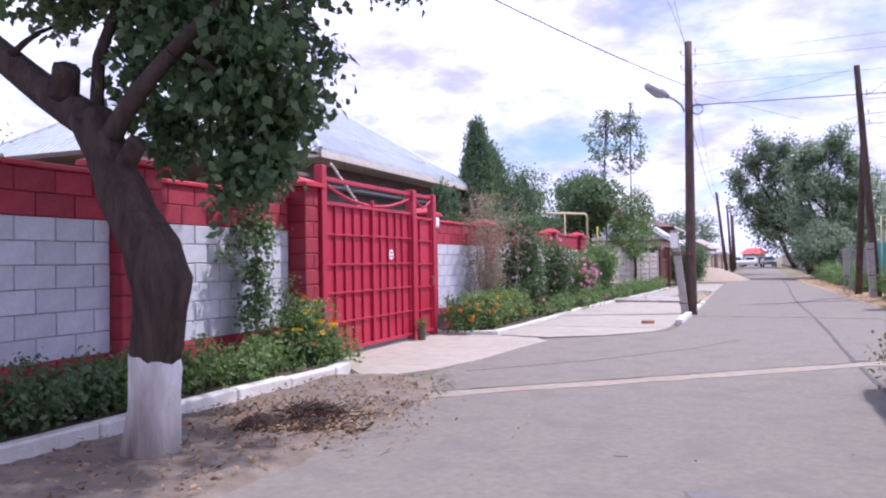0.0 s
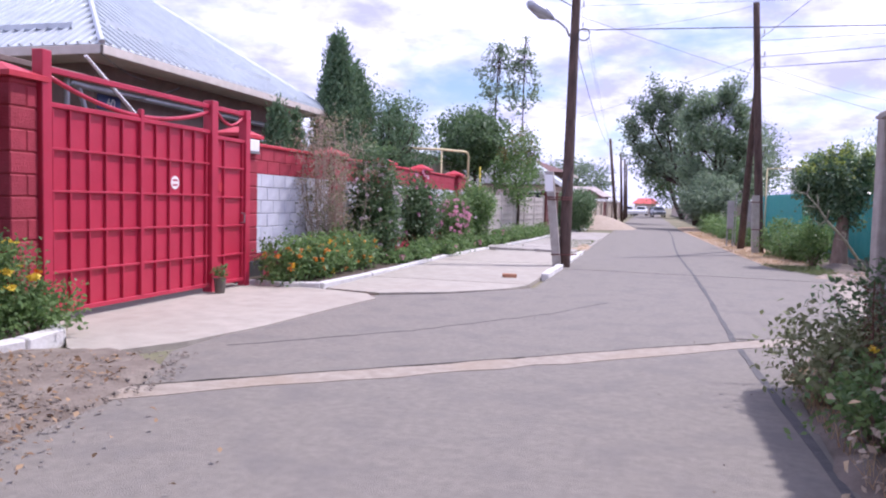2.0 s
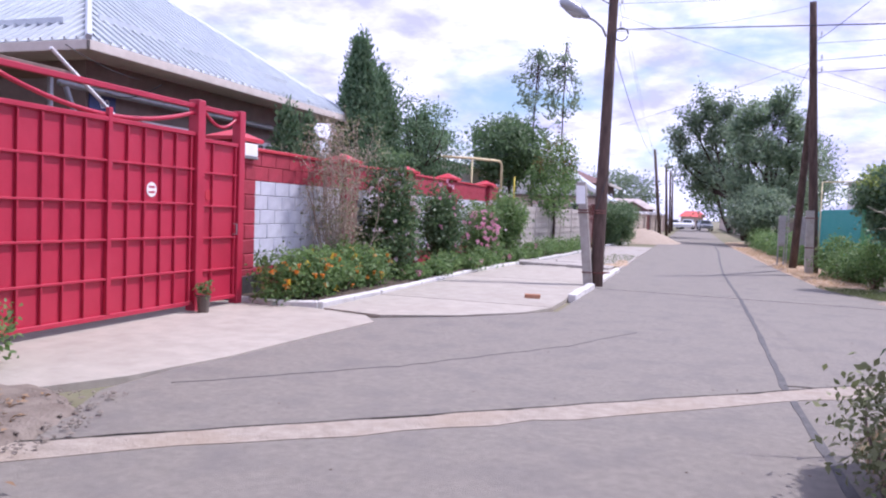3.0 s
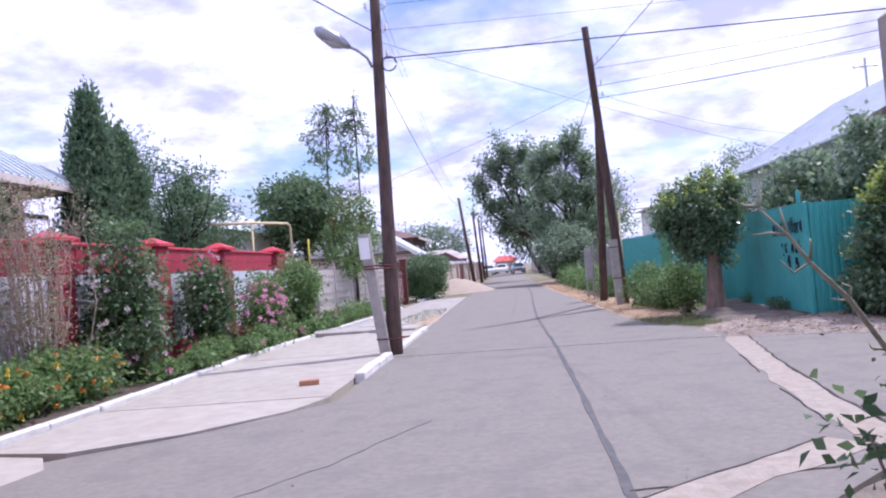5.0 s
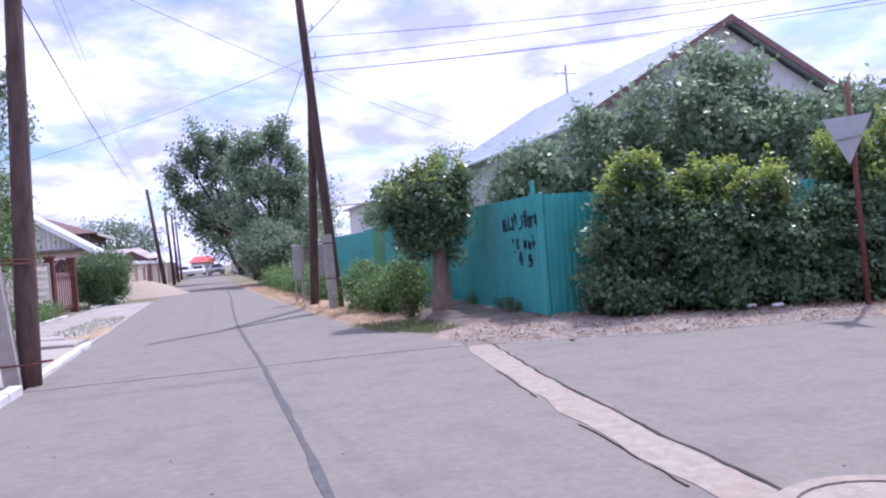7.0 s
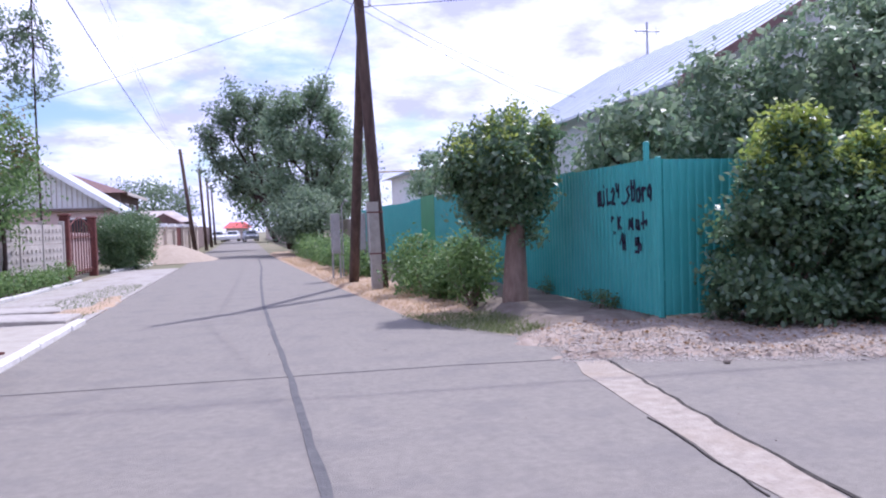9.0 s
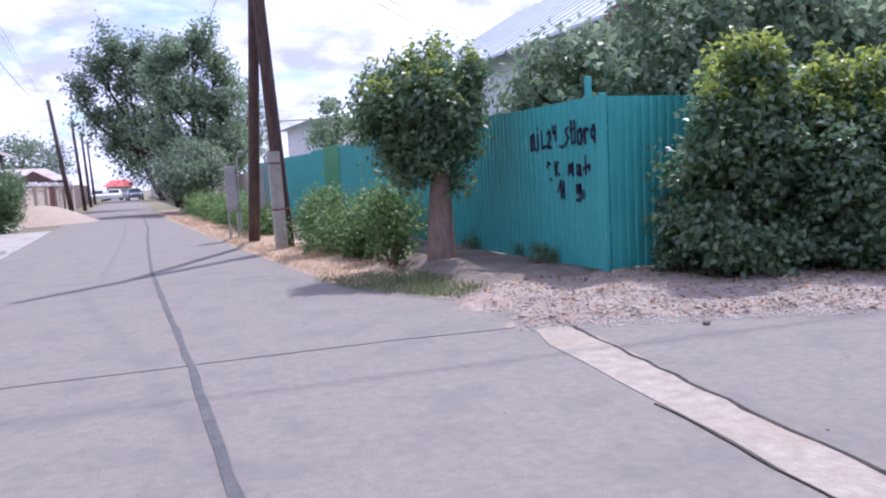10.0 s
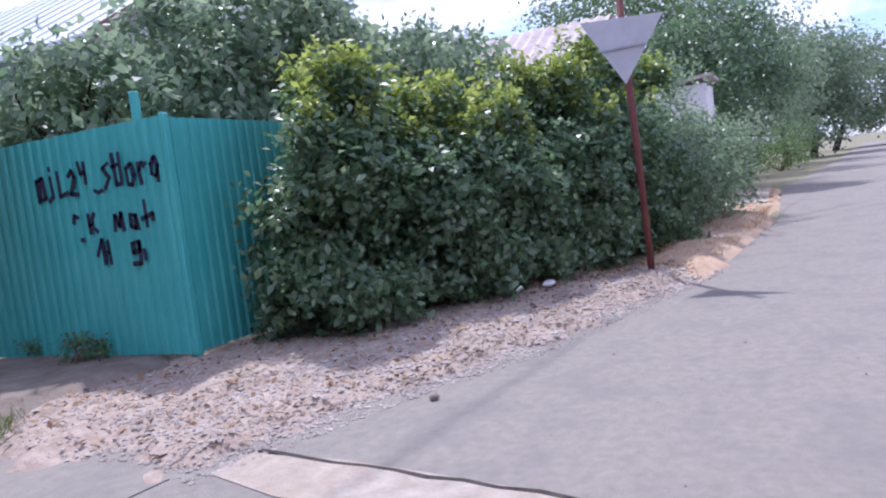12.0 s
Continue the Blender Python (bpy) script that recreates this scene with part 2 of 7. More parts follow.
DRYGRASS = leafmat("dry_grass_blade", (0.38, 0.25, 0.13), (0.56, 0.42, 0.24), 0.3, 0.8)
F_ORANGE = leafmat("orange_petal", (0.70, 0.20, 0.02), (0.85, 0.34, 0.04), 0.2, 0.6)
F_YELLOW = leafmat("yellow_petal", (0.80, 0.55, 0.03), (0.88, 0.66, 0.08), 0.2, 0.6)
F_PINK = leafmat("pink_petal", (0.60, 0.22, 0.36), (0.78, 0.42, 0.52), 0.25, 0.6)
F_PALE = leafmat("pale_petal", (0.66, 0.52, 0.56), (0.80, 0.72, 0.74), 0.25, 0.6)


# ---------------------------------------------------------------- mesh tools
class Geo:
    def __init__(self):
        self.v, self.f = [], []

    def add(self, verts, faces):
        k = len(self.v)
        self.v += [tuple(p) for p in verts]
        self.f += [tuple(i + k for i in q) for q in faces]
        return self

    def box(self, x0, x1, y0, y1, z0, z1, c=0.0):
        """A box; c chamfers its edges."""
        if c <= 0:
            p = [(x, y, z) for z in (z0, z1) for y in (y0, y1) for x in (x0, x1)]
            return self.add(p, [(0, 2, 3, 1), (4, 5, 7, 6), (0, 1, 5, 4), (2, 6, 7, 3), (0, 4, 6, 2), (1, 3, 7, 5)])
        lo, hi = Vector((x0, y0, z0)), Vector((x1, y1, z1))
        c = min(c, min(hi - lo) * 0.45)
        bm = bmesh.new()
        pts = []
        for sx in (0, 1):
            for sy in (0, 1):
                for sz in (0, 1):
                    q = Vector((hi.x if sx else lo.x, hi.y if sy else lo.y, hi.z if sz else lo.z))
                    d = Vector((-c if sx else c, -c if sy else c, -c if sz else c))
                    for a in range(3):
                        w = q + d
                        w[a] = q[a]
                        pts.append(bm.verts.new(w))
        bmesh.ops.convex_hull(bm, input=pts)
        bmesh.ops.dissolve_limit(bm, angle_limit=0.01, verts=bm.verts[:], edges=bm.edges[:])
        bm.verts.index_update()
        self.add([w.co for w in bm.verts], [[w.index for w in f.verts] for f in bm.faces])
        bm.free()
        return self

    def tube(self, pts, rad, n=8, cap=True):
        """A round bar along pts; rad one radius or one for each point."""
        pts = [Vector(p) for p in pts]
        rad = [rad] * len(pts) if isinstance(rad, (int, float)) else rad
        base, side = len(self.v), None
        for i, p in enumerate(pts):
            d = (pts[min(i + 1, len(pts) - 1)] - pts[max(i - 1, 0)]).normalized()
            side = d.orthogonal() if side is None else (side - d * side.dot(d))
            side.normalize()
            up = d.cross(side)
            for k in range(n):
                a = 2 * math.pi * k / n
                self.v.append(tuple(p + (side * math.cos(a) + up * math.sin(a)) * rad[i]))
        for i in range(len(pts) - 1):
            for k in range(n):
                a, b = base + i * n + k, base + i * n + (k + 1) % n
                self.f.append((a, b, b + n, a + n))
        if cap:
            self.f.append(tuple(base + k for k in reversed(range(n))))
            self.f.append(tuple(base + (len(pts) - 1) * n + k for k in range(n)))
        return self

    def slab(self, poly, z0, z1):
        """A plate with the outline poly."""
        n = len(poly)
        area = sum(poly[i][0] * poly[(i + 1) % n][1] - poly[(i + 1) % n][0] * poly[i][1] for i in range(n))
        poly = poly if area > 0 else poly[::-1]
        f = [tuple(range(n, 2 * n)), tuple(reversed(range(n)))] + [(i, (i + 1) % n, n + (i + 1) % n, n + i) for i in range(n)]
        return self.add([(x, y, z0) for x, y in poly] + [(x, y, z1) for x, y in poly], f)

    def ribbon(self, pts, width, z0, z1, wobble=0.0, step=0.15, seed=1):
        """A thin strip along a line on the ground."""
        rnd = random.Random(seed)
        line = []
        for (xa, ya), (xb, yb) in zip(pts, pts[1:]):
            k = max(1, int(math.hypot(xb - xa, yb - ya) / step))
            line += [(xa + (xb - xa) * i / k, ya + (yb - ya) * i / k) for i in range(k)]
        line.append(pts[-1])
        lft, rgt = [], []
        for i, (x, y) in enumerate(line):
            xa, ya = line[max(i - 1, 0)]
            xb, yb = line[min(i + 1, len(line) - 1)]
            d = math.hypot(xb - xa, yb - ya) or 1
            nx, ny = -(yb - ya) / d, (xb - xa) / d
            o, w = rnd.uniform(-wobble, wobble), width * rnd.uniform(0.75, 1.25) / 2 if wobble else width / 2
            lft.append((x + nx * (o + w), y + ny * (o + w)))
            rgt.append((x + nx * (o - w), y + ny * (o - w)))
        k = len(line)
        v = [(x, y, z) for z in (z0, z1) for side in (lft, rgt) for x, y in side]
        f = []
        for i in range(k - 1):
            f += [(2 * k + i, 3 * k + i, 3 * k + i + 1, 2 * k + i + 1), (i, 2 * k + i, 2 * k + i + 1, i + 1), (k + i, k + i + 1, 3 * k + i + 1, 3 * k + i)]
        f += [(0, k, 3 * k, 2 * k), (k - 1, 3 * k - 1, 4 * k - 1, 2 * k - 1)]
        return self.add(v, f)

    def mesh(self, name, org=(0, 0, 0), smooth=False):
        me = bpy.data.meshes.new(name)
        me.from_pydata([(x - org[0], y - org[1], z - org[2]) for x, y, z in self.v], [], self.f)
        if smooth:
            me.polygons.foreach_set("use_smooth", [True] * len(me.polygons))
        me.update()
        return me


ORG = {}


def thing(name, loc, label, category, group="", kind=""):
    ob = new(name)
    ob.location = loc
    ob.empty_display_size = 0.2
    ORG[ob.name] = Vector(loc)
    return tagged(ob, label, category, group, kind)


def part(name, geo, material, parent, label="", smooth=False, kind=""):
    """Geometry in world coordinates, linked as one mesh under its thing or part."""
    org = ORG[parent.name]
    me = geo.mesh(name, org, smooth) if isinstance(geo, Geo) else geo
    me.materials.append(material)
    ob = new(name, me)
    ob.parent = parent
    ORG[ob.name] = org
    return tagged(ob, label, "", "", kind)


def single(name, geo, material, label, category, group="", kind="", smooth=False, org=(0, 0, 0)):
    """A thing that is one mesh."""
    me = geo.mesh(name, org, smooth) if isinstance(geo, Geo) else geo
    me.materials.append(material)
    ob = new(name, me)
    ob.location = org
    ORG[ob.name] = Vector(org)
    return tagged(ob, label, category, group, kind)


def quads(name, co, org=(0, 0, 0)):
    """A mesh of free quads from an array of N x 4 x 3."""
    co = np.asarray(co, dtype=np.float32) - np.asarray(org, dtype=np.float32)
    n = len(co)
    me = bpy.data.meshes.new(name)
    me.vertices.add(4 * n)
    me.vertices.foreach_set("co", co.reshape(-1))
    me.loops.add(4 * n)
    me.loops.foreach_set("vertex_index", np.arange(4 * n, dtype=np.int32))
    me.polygons.add(n)
    me.polygons.foreach_set("loop_start", np.arange(0, 4 * n, 4, dtype=np.int32))
    me.update(calc_edges=True)
    return me


def unit(v):
    return v / np.maximum(np.linalg.norm(v, axis=1, keepdims=True), 1e-6)


def leaves(p, size, rng, out=None, droop=0.0, slim=0.55, upright=0.4):
    """Folded leaves at the points p, faces turned outward and up."""
    n = len(p)
    nor = rng.normal(size=(n, 3)) * 0.75
    if out is not None:
        nor += unit(out) * 0.7
    nor[:, 2] += upright
    nor = unit(nor)
    d = np.cross(nor, rng.normal(size=(n, 3)))
    d[:, 2] -= droop
    d = unit(d)
    s = np.cross(nor, d)
    ln = (size * rng.uniform(0.6, 1.35, n))[:, None]
    wd = ln * slim * 0.5
    fold = nor * ln * 0.12
    mid = p + d * ln * 0.45
    return np.stack([p, mid + s * wd + fold, p + d * ln, mid - s * wd + fold], axis=1)


def clumps(center, radii, k, rng, inner=0.35, rough=0.22):
    """Middles of leaf clumps in an uneven egg shape."""
    d = unit(rng.normal(size=(k, 3)))
    r = inner + (1 - inner) * rng.uniform(0, 1, k) ** 0.5
    ph = rng.uniform(0, 6.28, 3)
    bump = 1 + rough * (np.sin(d[:, 0] * 3.1 + ph[0]) + np.sin(d[:, 1] * 3.7 + ph[1]) + np.sin(d[:, 2] * 4.3 + ph[2])) / 1.6
    return np.asarray(center) + d * np.asarray(radii) * (r * bump)[:, None]


def foliage(centers, middle, per, spread, size, rng, **kw):
    c = np.repeat(centers, per, axis=0)
    p = c + rng.normal(size=c.shape) * spread * np.array([1, 1, 0.8])
    return leaves(p, size, rng, out=p - np.asarray(middle), **kw)


def shoots(c, spread, per, size, rng):
    """Upright young shoots standing out of the clumps c."""
    q = np.repeat(c, per, axis=0)
    up = np.tile(np.linspace(0, 1, per), len(c))
    p = q + rng.normal(size=q.shape) * spread * 0.35 + np.column_stack([np.zeros(len(q)), np.zeros(len(q)), up * spread * 2.6])
    return leaves(p, size * 0.9, rng, upright=0.8)


def blades(xy, z, h, w, rng, lean=0.35):
    """Grass blades."""
    n = len(xy)
    p = np.column_stack([xy, np.full(n, 0.0) + z])
    a = rng.uniform(0, 6.28, n)
    s = np.column_stack([np.cos(a), np.sin(a), np.zeros(n)]) * w
    t = np.column_stack([rng.normal(size=n) * lean, rng.normal(size=n) * lean, np.ones(n)]) * (h * rng.uniform(0.5, 1.3, n))[:, None]
    return np.stack([p - s, p + s, p + t + s * 0.2, p + t - s * 0.2], axis=1)


def inside(poly, x, y):
    """For each point: its distance into the outline, negative outside."""
    poly = np.asarray(poly, dtype=float)
    hit, dist = np.zeros(len(x), bool), np.full(len(x), 1e9)
    for (xa, ya), (xb, yb) in zip(poly, np.roll(poly, -1, axis=0)):
        cross = (ya > y) != (yb > y)
        with np.errstate(divide="ignore", invalid="ignore"):
            hit ^= cross & (x < (xb - xa) * (y - ya) / (yb - ya) + xa)
        t = np.clip(((x - xa) * (xb - xa) + (y - ya) * (yb - ya)) / max((xb - xa) ** 2 + (yb - ya) ** 2, 1e-9), 0, 1)
        dist = np.minimum(dist, np.hypot(x - xa - t * (xb - xa), y - ya - t * (yb - ya)))
    return np.where(hit, dist, -dist)


def scatter(poly, n, rng, edge=0.0):
    """n random points inside an outline."""
    poly_a = np.asarray(poly, dtype=float)
    lo, hi = poly_a.min(0), poly_a.max(0)
    got = np.zeros((0, 2))
    while len(got) < n:
        q = rng.uniform(lo, hi, (n * 3, 2))
        got = np.vstack([got, q[inside(poly, q[:, 0], q[:, 1]) > edge]])
    return got[:n]


def patch(poly, step, height, amp, edge=0.3, grain=1.5, seed=0, sink=-0.09):
    """Uneven earth inside an outline, sinking away at its ragged edge."""
    poly_a = np.asarray(poly, dtype=float)
    lo, hi = poly_a.min(0) - edge, poly_a.max(0) + edge
    nx, ny = int((hi[0] - lo[0]) / step) + 2, int((hi[1] - lo[1]) / step) + 2
    gx, gy = np.meshgrid(np.linspace(lo[0], hi[0], nx), np.linspace(lo[1], hi[1], ny))
    x, y = gx.ravel(), gy.ravel()
    d = inside(poly, x, y)
    r = np.array([noise.noise(Vector((a * grain, b * grain, seed * 7.3))) for a, b in zip(x, y)])
    q = np.array([noise.noise(Vector((a * grain * 5, b * grain * 5, seed * 3.1))) for a, b in zip(x, y)])
    k = np.clip((d + (r + q * 0.6) * edge * 0.5) / edge + 0.5, 0, 1)
    k = k * k * (3 - 2 * k)
    z = sink + (height - sink) * k + amp * (r * 0.7 + q * 0.3) * k
    keep = k > 0.0
    g = Geo()
    g.v = list(zip(x.tolist(), y.tolist(), z.tolist()))
    zz = z.reshape(ny, nx)
    g.height = lambda a, b: float(zz[min(ny - 1, max(0, round((b - lo[1]) / (hi[1] - lo[1]) * (ny - 1)))), min(nx - 1, max(0, round((a - lo[0]) / (hi[0] - lo[0]) * (nx - 1))))])
    for j in range(ny - 1):
        for i in range(nx - 1):
            a = j * nx + i
            if keep[a] or keep[a + 1] or keep[a + nx] or keep[a + nx + 1]:
                g.f.append((a, a + 1, a + nx + 1, a + nx))
    return g


def limb(g, a, b, ra, rb, rng, bend=0.12, k=5, n=7):
    """A bent tapering branch."""
    a, b = np.asarray(a, float), np.asarray(b, float)
    off = rng.normal(size=3) * np.linalg.norm(b - a) * bend
    pts = [a + (b - a) * t + off * math.sin(math.pi * t) for t in np.linspace(0, 1, k)]
    g.tube(pts, [ra + (rb - ra) * t for t in np.linspace(0, 1, k)], n)
    return pts


def tree(name, base, crown, radii, trunk_r, label, leaf, size, k, per, spread, seed, bark=BARK, category="tree", group="", limbs=7, lean=(0, 0), inner=0.35, trunk_top=None, tips=None, rough=0.22, slim=0.55):
    """Tapered trunk, limbs, and a crown of many leaf clumps."""
    rng = np.random.default_rng(seed)
    t = thing(name, base, label, category, group)
    c = clumps(crown, radii, k, rng, inner, rough)
    g = Geo()
    top = np.array([crown[0] + lean[0], crown[1] + lean[1], trunk_top if trunk_top else crown[2] - radii[2] * 0.3])
    limb(g, (base[0], base[1], base[2] - 0.1), top, trunk_r, trunk_r * 0.55, rng, 0.03, 7, 10)
    for i in rng.choice(k, min(limbs, k), replace=False):
        limb(g, top - (0, 0, rng.uniform(0, 0.25) * (top[2] - base[2])), c[i], trunk_r * 0.38, trunk_r * 0.06, rng, 0.1, 5, 6)
    part("trunk", g, bark, t, smooth=True)
    part("crown", quads("crown", foliage(c, crown, per, spread, size, rng, slim=slim), base), leaf, t)
    if tips:
        high = c[c[:, 2] > np.quantile(c[:, 2], 0.55)]
        part("young_growth", quads("young_growth", shoots(high, spread, max(5, int(per * 0.3)), size, rng), base), tips, t, "bright yellow-green young leaves", kind="stuff")
    return t


FLOWERS = {}


def bush(name, base, radii, label, leaf, size, k, per, spread, seed, category="bush", group="", flowers=None, stems=9, tips=None, bark=BARK_PALE, rough=0.2):
    """Stems from the ground and clumps of leaves, with flowers if given."""
    rng = np.random.default_rng(seed)
    t = thing(name, base, label, category, group)
    mid = np.array([base[0], base[1], base[2] + radii[2]])
    c = clumps(mid, radii, k, rng, 0.2, rough)
    c[:, 2] = np.maximum(c[:, 2], base[2] + 0.08)
    g = Geo()
    for i in rng.choice(k, min(stems, k), replace=False):
        limb(g, (base[0] + rng.normal() * 0.06, base[1] + rng.normal() * 0.06, base[2] - 0.05), c[i], 0.014 + 0.012 * radii[2], 0.004, rng, 0.1, 5, 5)
    part("branchwork", g, bark, t, smooth=True)
    part("leaves", quads("leaves", foliage(c, mid - (0, 0, radii[2] * 0.5), per, spread, size, rng), base), leaf, t)
    if tips:
        high = c[c[:, 2] > np.quantile(c[:, 2], 0.45)]
        part("young_growth", quads("young_growth", shoots(high, spread, max(5, int(per * 0.3)), size, rng), base), tips, t, "bright yellow-green young leaves", kind="stuff")
        d = unit(rng.normal(size=(150, 3)))
        d = d[(d[:, 2] > -0.25)]
        rim = mid + d * np.asarray(radii) * rng.uniform(0.98, 1.2, (len(d), 1))
        crest = rim[d[:, 2] > 0.42]
        rim = rim[d[:, 2] <= 0.42]
        part("crest_growth", quads("crest_growth", shoots(crest, spread * 0.8, 30, size, rng), base), tips, t, "yellow-green shoots along the hedge crest", kind="stuff")
        part("outer_growth", quads("outer_growth", shoots(rim, spread * 0.8, 26, size, rng), base), leaf, t, "leafy shoots standing out of the hedge", kind="stuff")
    for fm, count, fs in flowers or ():
        key = (fm.name, fs)
        if key not in FLOWERS:
            r3 = np.random.default_rng(len(FLOWERS) + 1)
            FLOWERS[key] = quads("flower", leaves(r3.normal(size=(16, 3)) * fs * 0.2, fs * 0.75, r3, slim=0.9))
            FLOWERS[key].materials.append(fm)

        d = unit(rng.normal(size=(count, 3)) + np.array([0.5, -0.2, 0.5]))
        p = mid + d * np.asarray(radii) * rng.uniform(0.85, 1.08, (count, 1))
        p[:, 2] = np.maximum(p[:, 2], base[2] + 0.1)
        for q in p - np.asarray(base):
            ob = new("flower", FLOWERS[key])
            ob.parent, ob.location, ob.rotation_euler = t, q, (0, 0, rng.uniform(0, 6.28))
    return t


# ---------------------------------------------------------------- ground, road, pavements
g = Geo()
ring = [0, 12, 30, 60, 120, 300, 1500]
for i in range(-6, 6):
    for j in range(-6, 6):
        e = lambda k: math.copysign(ring[abs(k)], k)
        x0, x1, y0, y1 = e(i), e(i + 1), e(j) + 20, e(j + 1) + 20
        g.add([(x0, y0, -0.05), (x1, y0, -0.05), (x1, y1, -0.05), (x0, y1, -0.05)], [(0, 1, 2, 3)])
single("ground", g, LAND, "dry bare earth around the village streets", "ground", kind="structure")

ROAD = [(-1.5, -40), (-1.5, 6.3), (-1.62, 8.0), (-2.2, 9.2), (-2.2, 13.4), (-1.0, 14.3), (0.02, 15.6), (0.02, 160),
        (3.75, 160), (3.65, 52), (3.75, 46), (4.25, 28.5), (4.5, 22.7), (5.2, 20.6), (5.4, 19.2), (6.1, 18.75), (7.3, 18.2), (10.1, 17.25),
        (15.6, 16.8), (25, 16.9), (36, 15.6), (64, 13.2), (110, 9), (110, 2), (64, 7), (36, 10.6), (20, 12.2), (8, 13.1), (5.7, 13.2), (4.9, 12.7),
        (4.1, 12.0), (3.3, 11.2), (2.85, 10.2), (2.72, 8), (2.72, -40)]
g = Geo().slab(ROAD, -0.05, 0.0)
road = single("road", g, ASPHALT, "worn grey asphalt village street with tarred seams", "road", kind="structure")
part("seam", Geo().ribbon([(2.72, 0), (2.66, 8.5), (2.60, 11.8), (2.64, 15), (2.66, 19.3), (2.62, 23), (2.60, 26), (2.7, 32), (2.9, 40), (2.95, 48)], 0.055, -0.01, 0.004, 0.008, 0.35, 3), TAR_SHADE, road, "dark tarred seam along the street")
part("cross_line", Geo().ribbon([(-1.9, 9.6), (-0.6, 11.0), (0.6, 12.8), (1.2, 14.2)], 0.010, -0.01, 0.004, 0.02, 0.15, 6), TAR_SHADE, road)
part("cross_line", Geo().ribbon([(2.6, 11.82), (3.2, 11.9), (4.0, 12.1)], 0.025, -0.01, 0.0045, 0.015, 0.1, 7), CRACK, road)
rng = np.random.default_rng(4)
for k, (x, y, r) in enumerate([(1.18, 5.35, 0.09), (1.05, 5.1, 0.07), (0.55, 6.1, 0.035)]):
    a = np.linspace(0, 6.28, 18, endpoint=False)
    q = [(x + math.cos(t) * r * rng.uniform(0.8, 1.2) * 1.5, y + math.sin(t) * r * rng.uniform(0.8, 1.2)) for t in a]
    part("oil_spot", Geo().slab(q, -0.01, 0.0035), mat("oil_stain", (0.15, 0.14, 0.135), (0.19, 0.18, 0.175), 8, 0.7, 0.2), road)

# concrete gutter strips across the junction, with open dark joints
STRIP_A = [(-1.75, 7.85), (-0.2, 9.10), (1.23, 10.29), (3.1, 11.83), (4.15, 12.62)]
STRIP_B = [(4.38, 12.75), (4.50, 14.1), (4.81, 16.4), (5.24, 18.9)]
gut = single("gutter_strip", Geo().ribbon(STRIP_A, 0.31, -0.03, 0.005, 0.012, 0.3, 8), GUTTER, "pale concrete gutter strip set flush across asphalt", "gutter", kind="structure")
part("joint", Geo().ribbon([(x - 0.10, y + 0.125) for x, y in STRIP_A], 0.02, -0.02, 0.007, 0.015, 0.2, 9), CRACK, gut)
gut2 = single("gutter_strip", Geo().ribbon([(x + 0.02, y) for x, y in STRIP_B], 0.33, -0.03, 0.005, 0.006, 0.45, 10), GUTTER, "pale concrete gutter strip along the side street mouth", "gutter", kind="structure")
part("joint", Geo().ribbon([(x + 0.18, y - 0.03) for x, y in STRIP_B], 0.028, -0.02, 0.007, 0.012, 0.16, 11), CRACK, gut2)
for ya, yb in ((13.2, 14.6), (15.6, 17.0)):
    e = lambda y: np.interp(y, [p[1] for p in STRIP_B], [p[0] for p in STRIP_B]) - 0.17
    part("joint", Geo().ribbon([(e(ya), ya), (e(yb), yb)], 0.010, -0.02, 0.007, 0.012, 0.12, 12), CRACK, gut2)
# shadow of the overhead cables, painted as a thin dark line on the asphalt
part("cross_line", Geo().ribbon([(-0.3, 19.55), (0.86, 19.46), (2.6, 19.33), (4.1, 19.23), (5.05, 19.08)], 0.009, -0.01, 0.0045, 0.006, 0.2, 14), TAR_SHADE, road)

# driveway before the gate and the slab pavement beyond it
DRIVE = [(-4.45, 9.75), (-3.6, 9.55), (-3.05, 8.95), (-2.7, 8.8), (-2.3, 9.6), (-2.08, 10.6), (-1.95, 12.0), (-1.8, 13.2), (-2.1, 13.65), (-3.0, 13.9), (-4.45, 13.95)]
single("driveway", Geo().slab(DRIVE, -0.05, 0.014), CONC, "pale cracked concrete driveway before the gate", "driveway", kind="structure")
pav = thing("pavement", (-1.5, 20, 0), "pale cast concrete pavement slabs beside the street", "pavement", kind="structure")
EDGE_Y = [13.75, 15.9, 18.1, 20.4, 22.6, 24.6]
for k, (ya, yb) in enumerate(zip(EDGE_Y, EDGE_Y[1:])):
    xa = -0.12 if k else -1.75
    poly = [(-2.86, ya + 0.006), (xa, ya + 0.006), (-0.10, yb - 0.006), (-2.86, yb - 0.006)]
    if k == 0:
        poly = [(-2.86, 13.95), (-1.95, 13.75), (-1.1, 14.25), (-0.35, 15.1), (-0.10, 15.88), (-2.86, 15.88)]
    part("slab", Geo().slab(poly, -0.05, 0.02 + 0.002 * (k % 2)), CONC, pav)
for k, (x, y, a, w, d) in enumerate([(-1.9, 25.5, 6, 1.7, 0.95), (-0.75, 25.2, -4, 1.1, 0.8), (-1.3, 26.6, 12, 1.2, 0.7)]):
    gg = Geo().box(-w / 2, w / 2, -d / 2, d / 2, 0, 0.09, 0.012)
    ob = single("broken_slab", gg, CONC_OLD, "loose broken concrete slab lying on the pavement", "concrete slab", "loose slabs")
    ob.matrix_world = pose(x, y, -0.01, 1.5, 2, a)
single("side_path", Geo().slab([(-2.45, 24.6), (0.0, 24.6), (0.0, 42), (-1.9, 42), (-2.1, 34)], -0.05, 0.008), CONC_OLD, "grey worn path strip between kerb and street", "path", kind="structure")

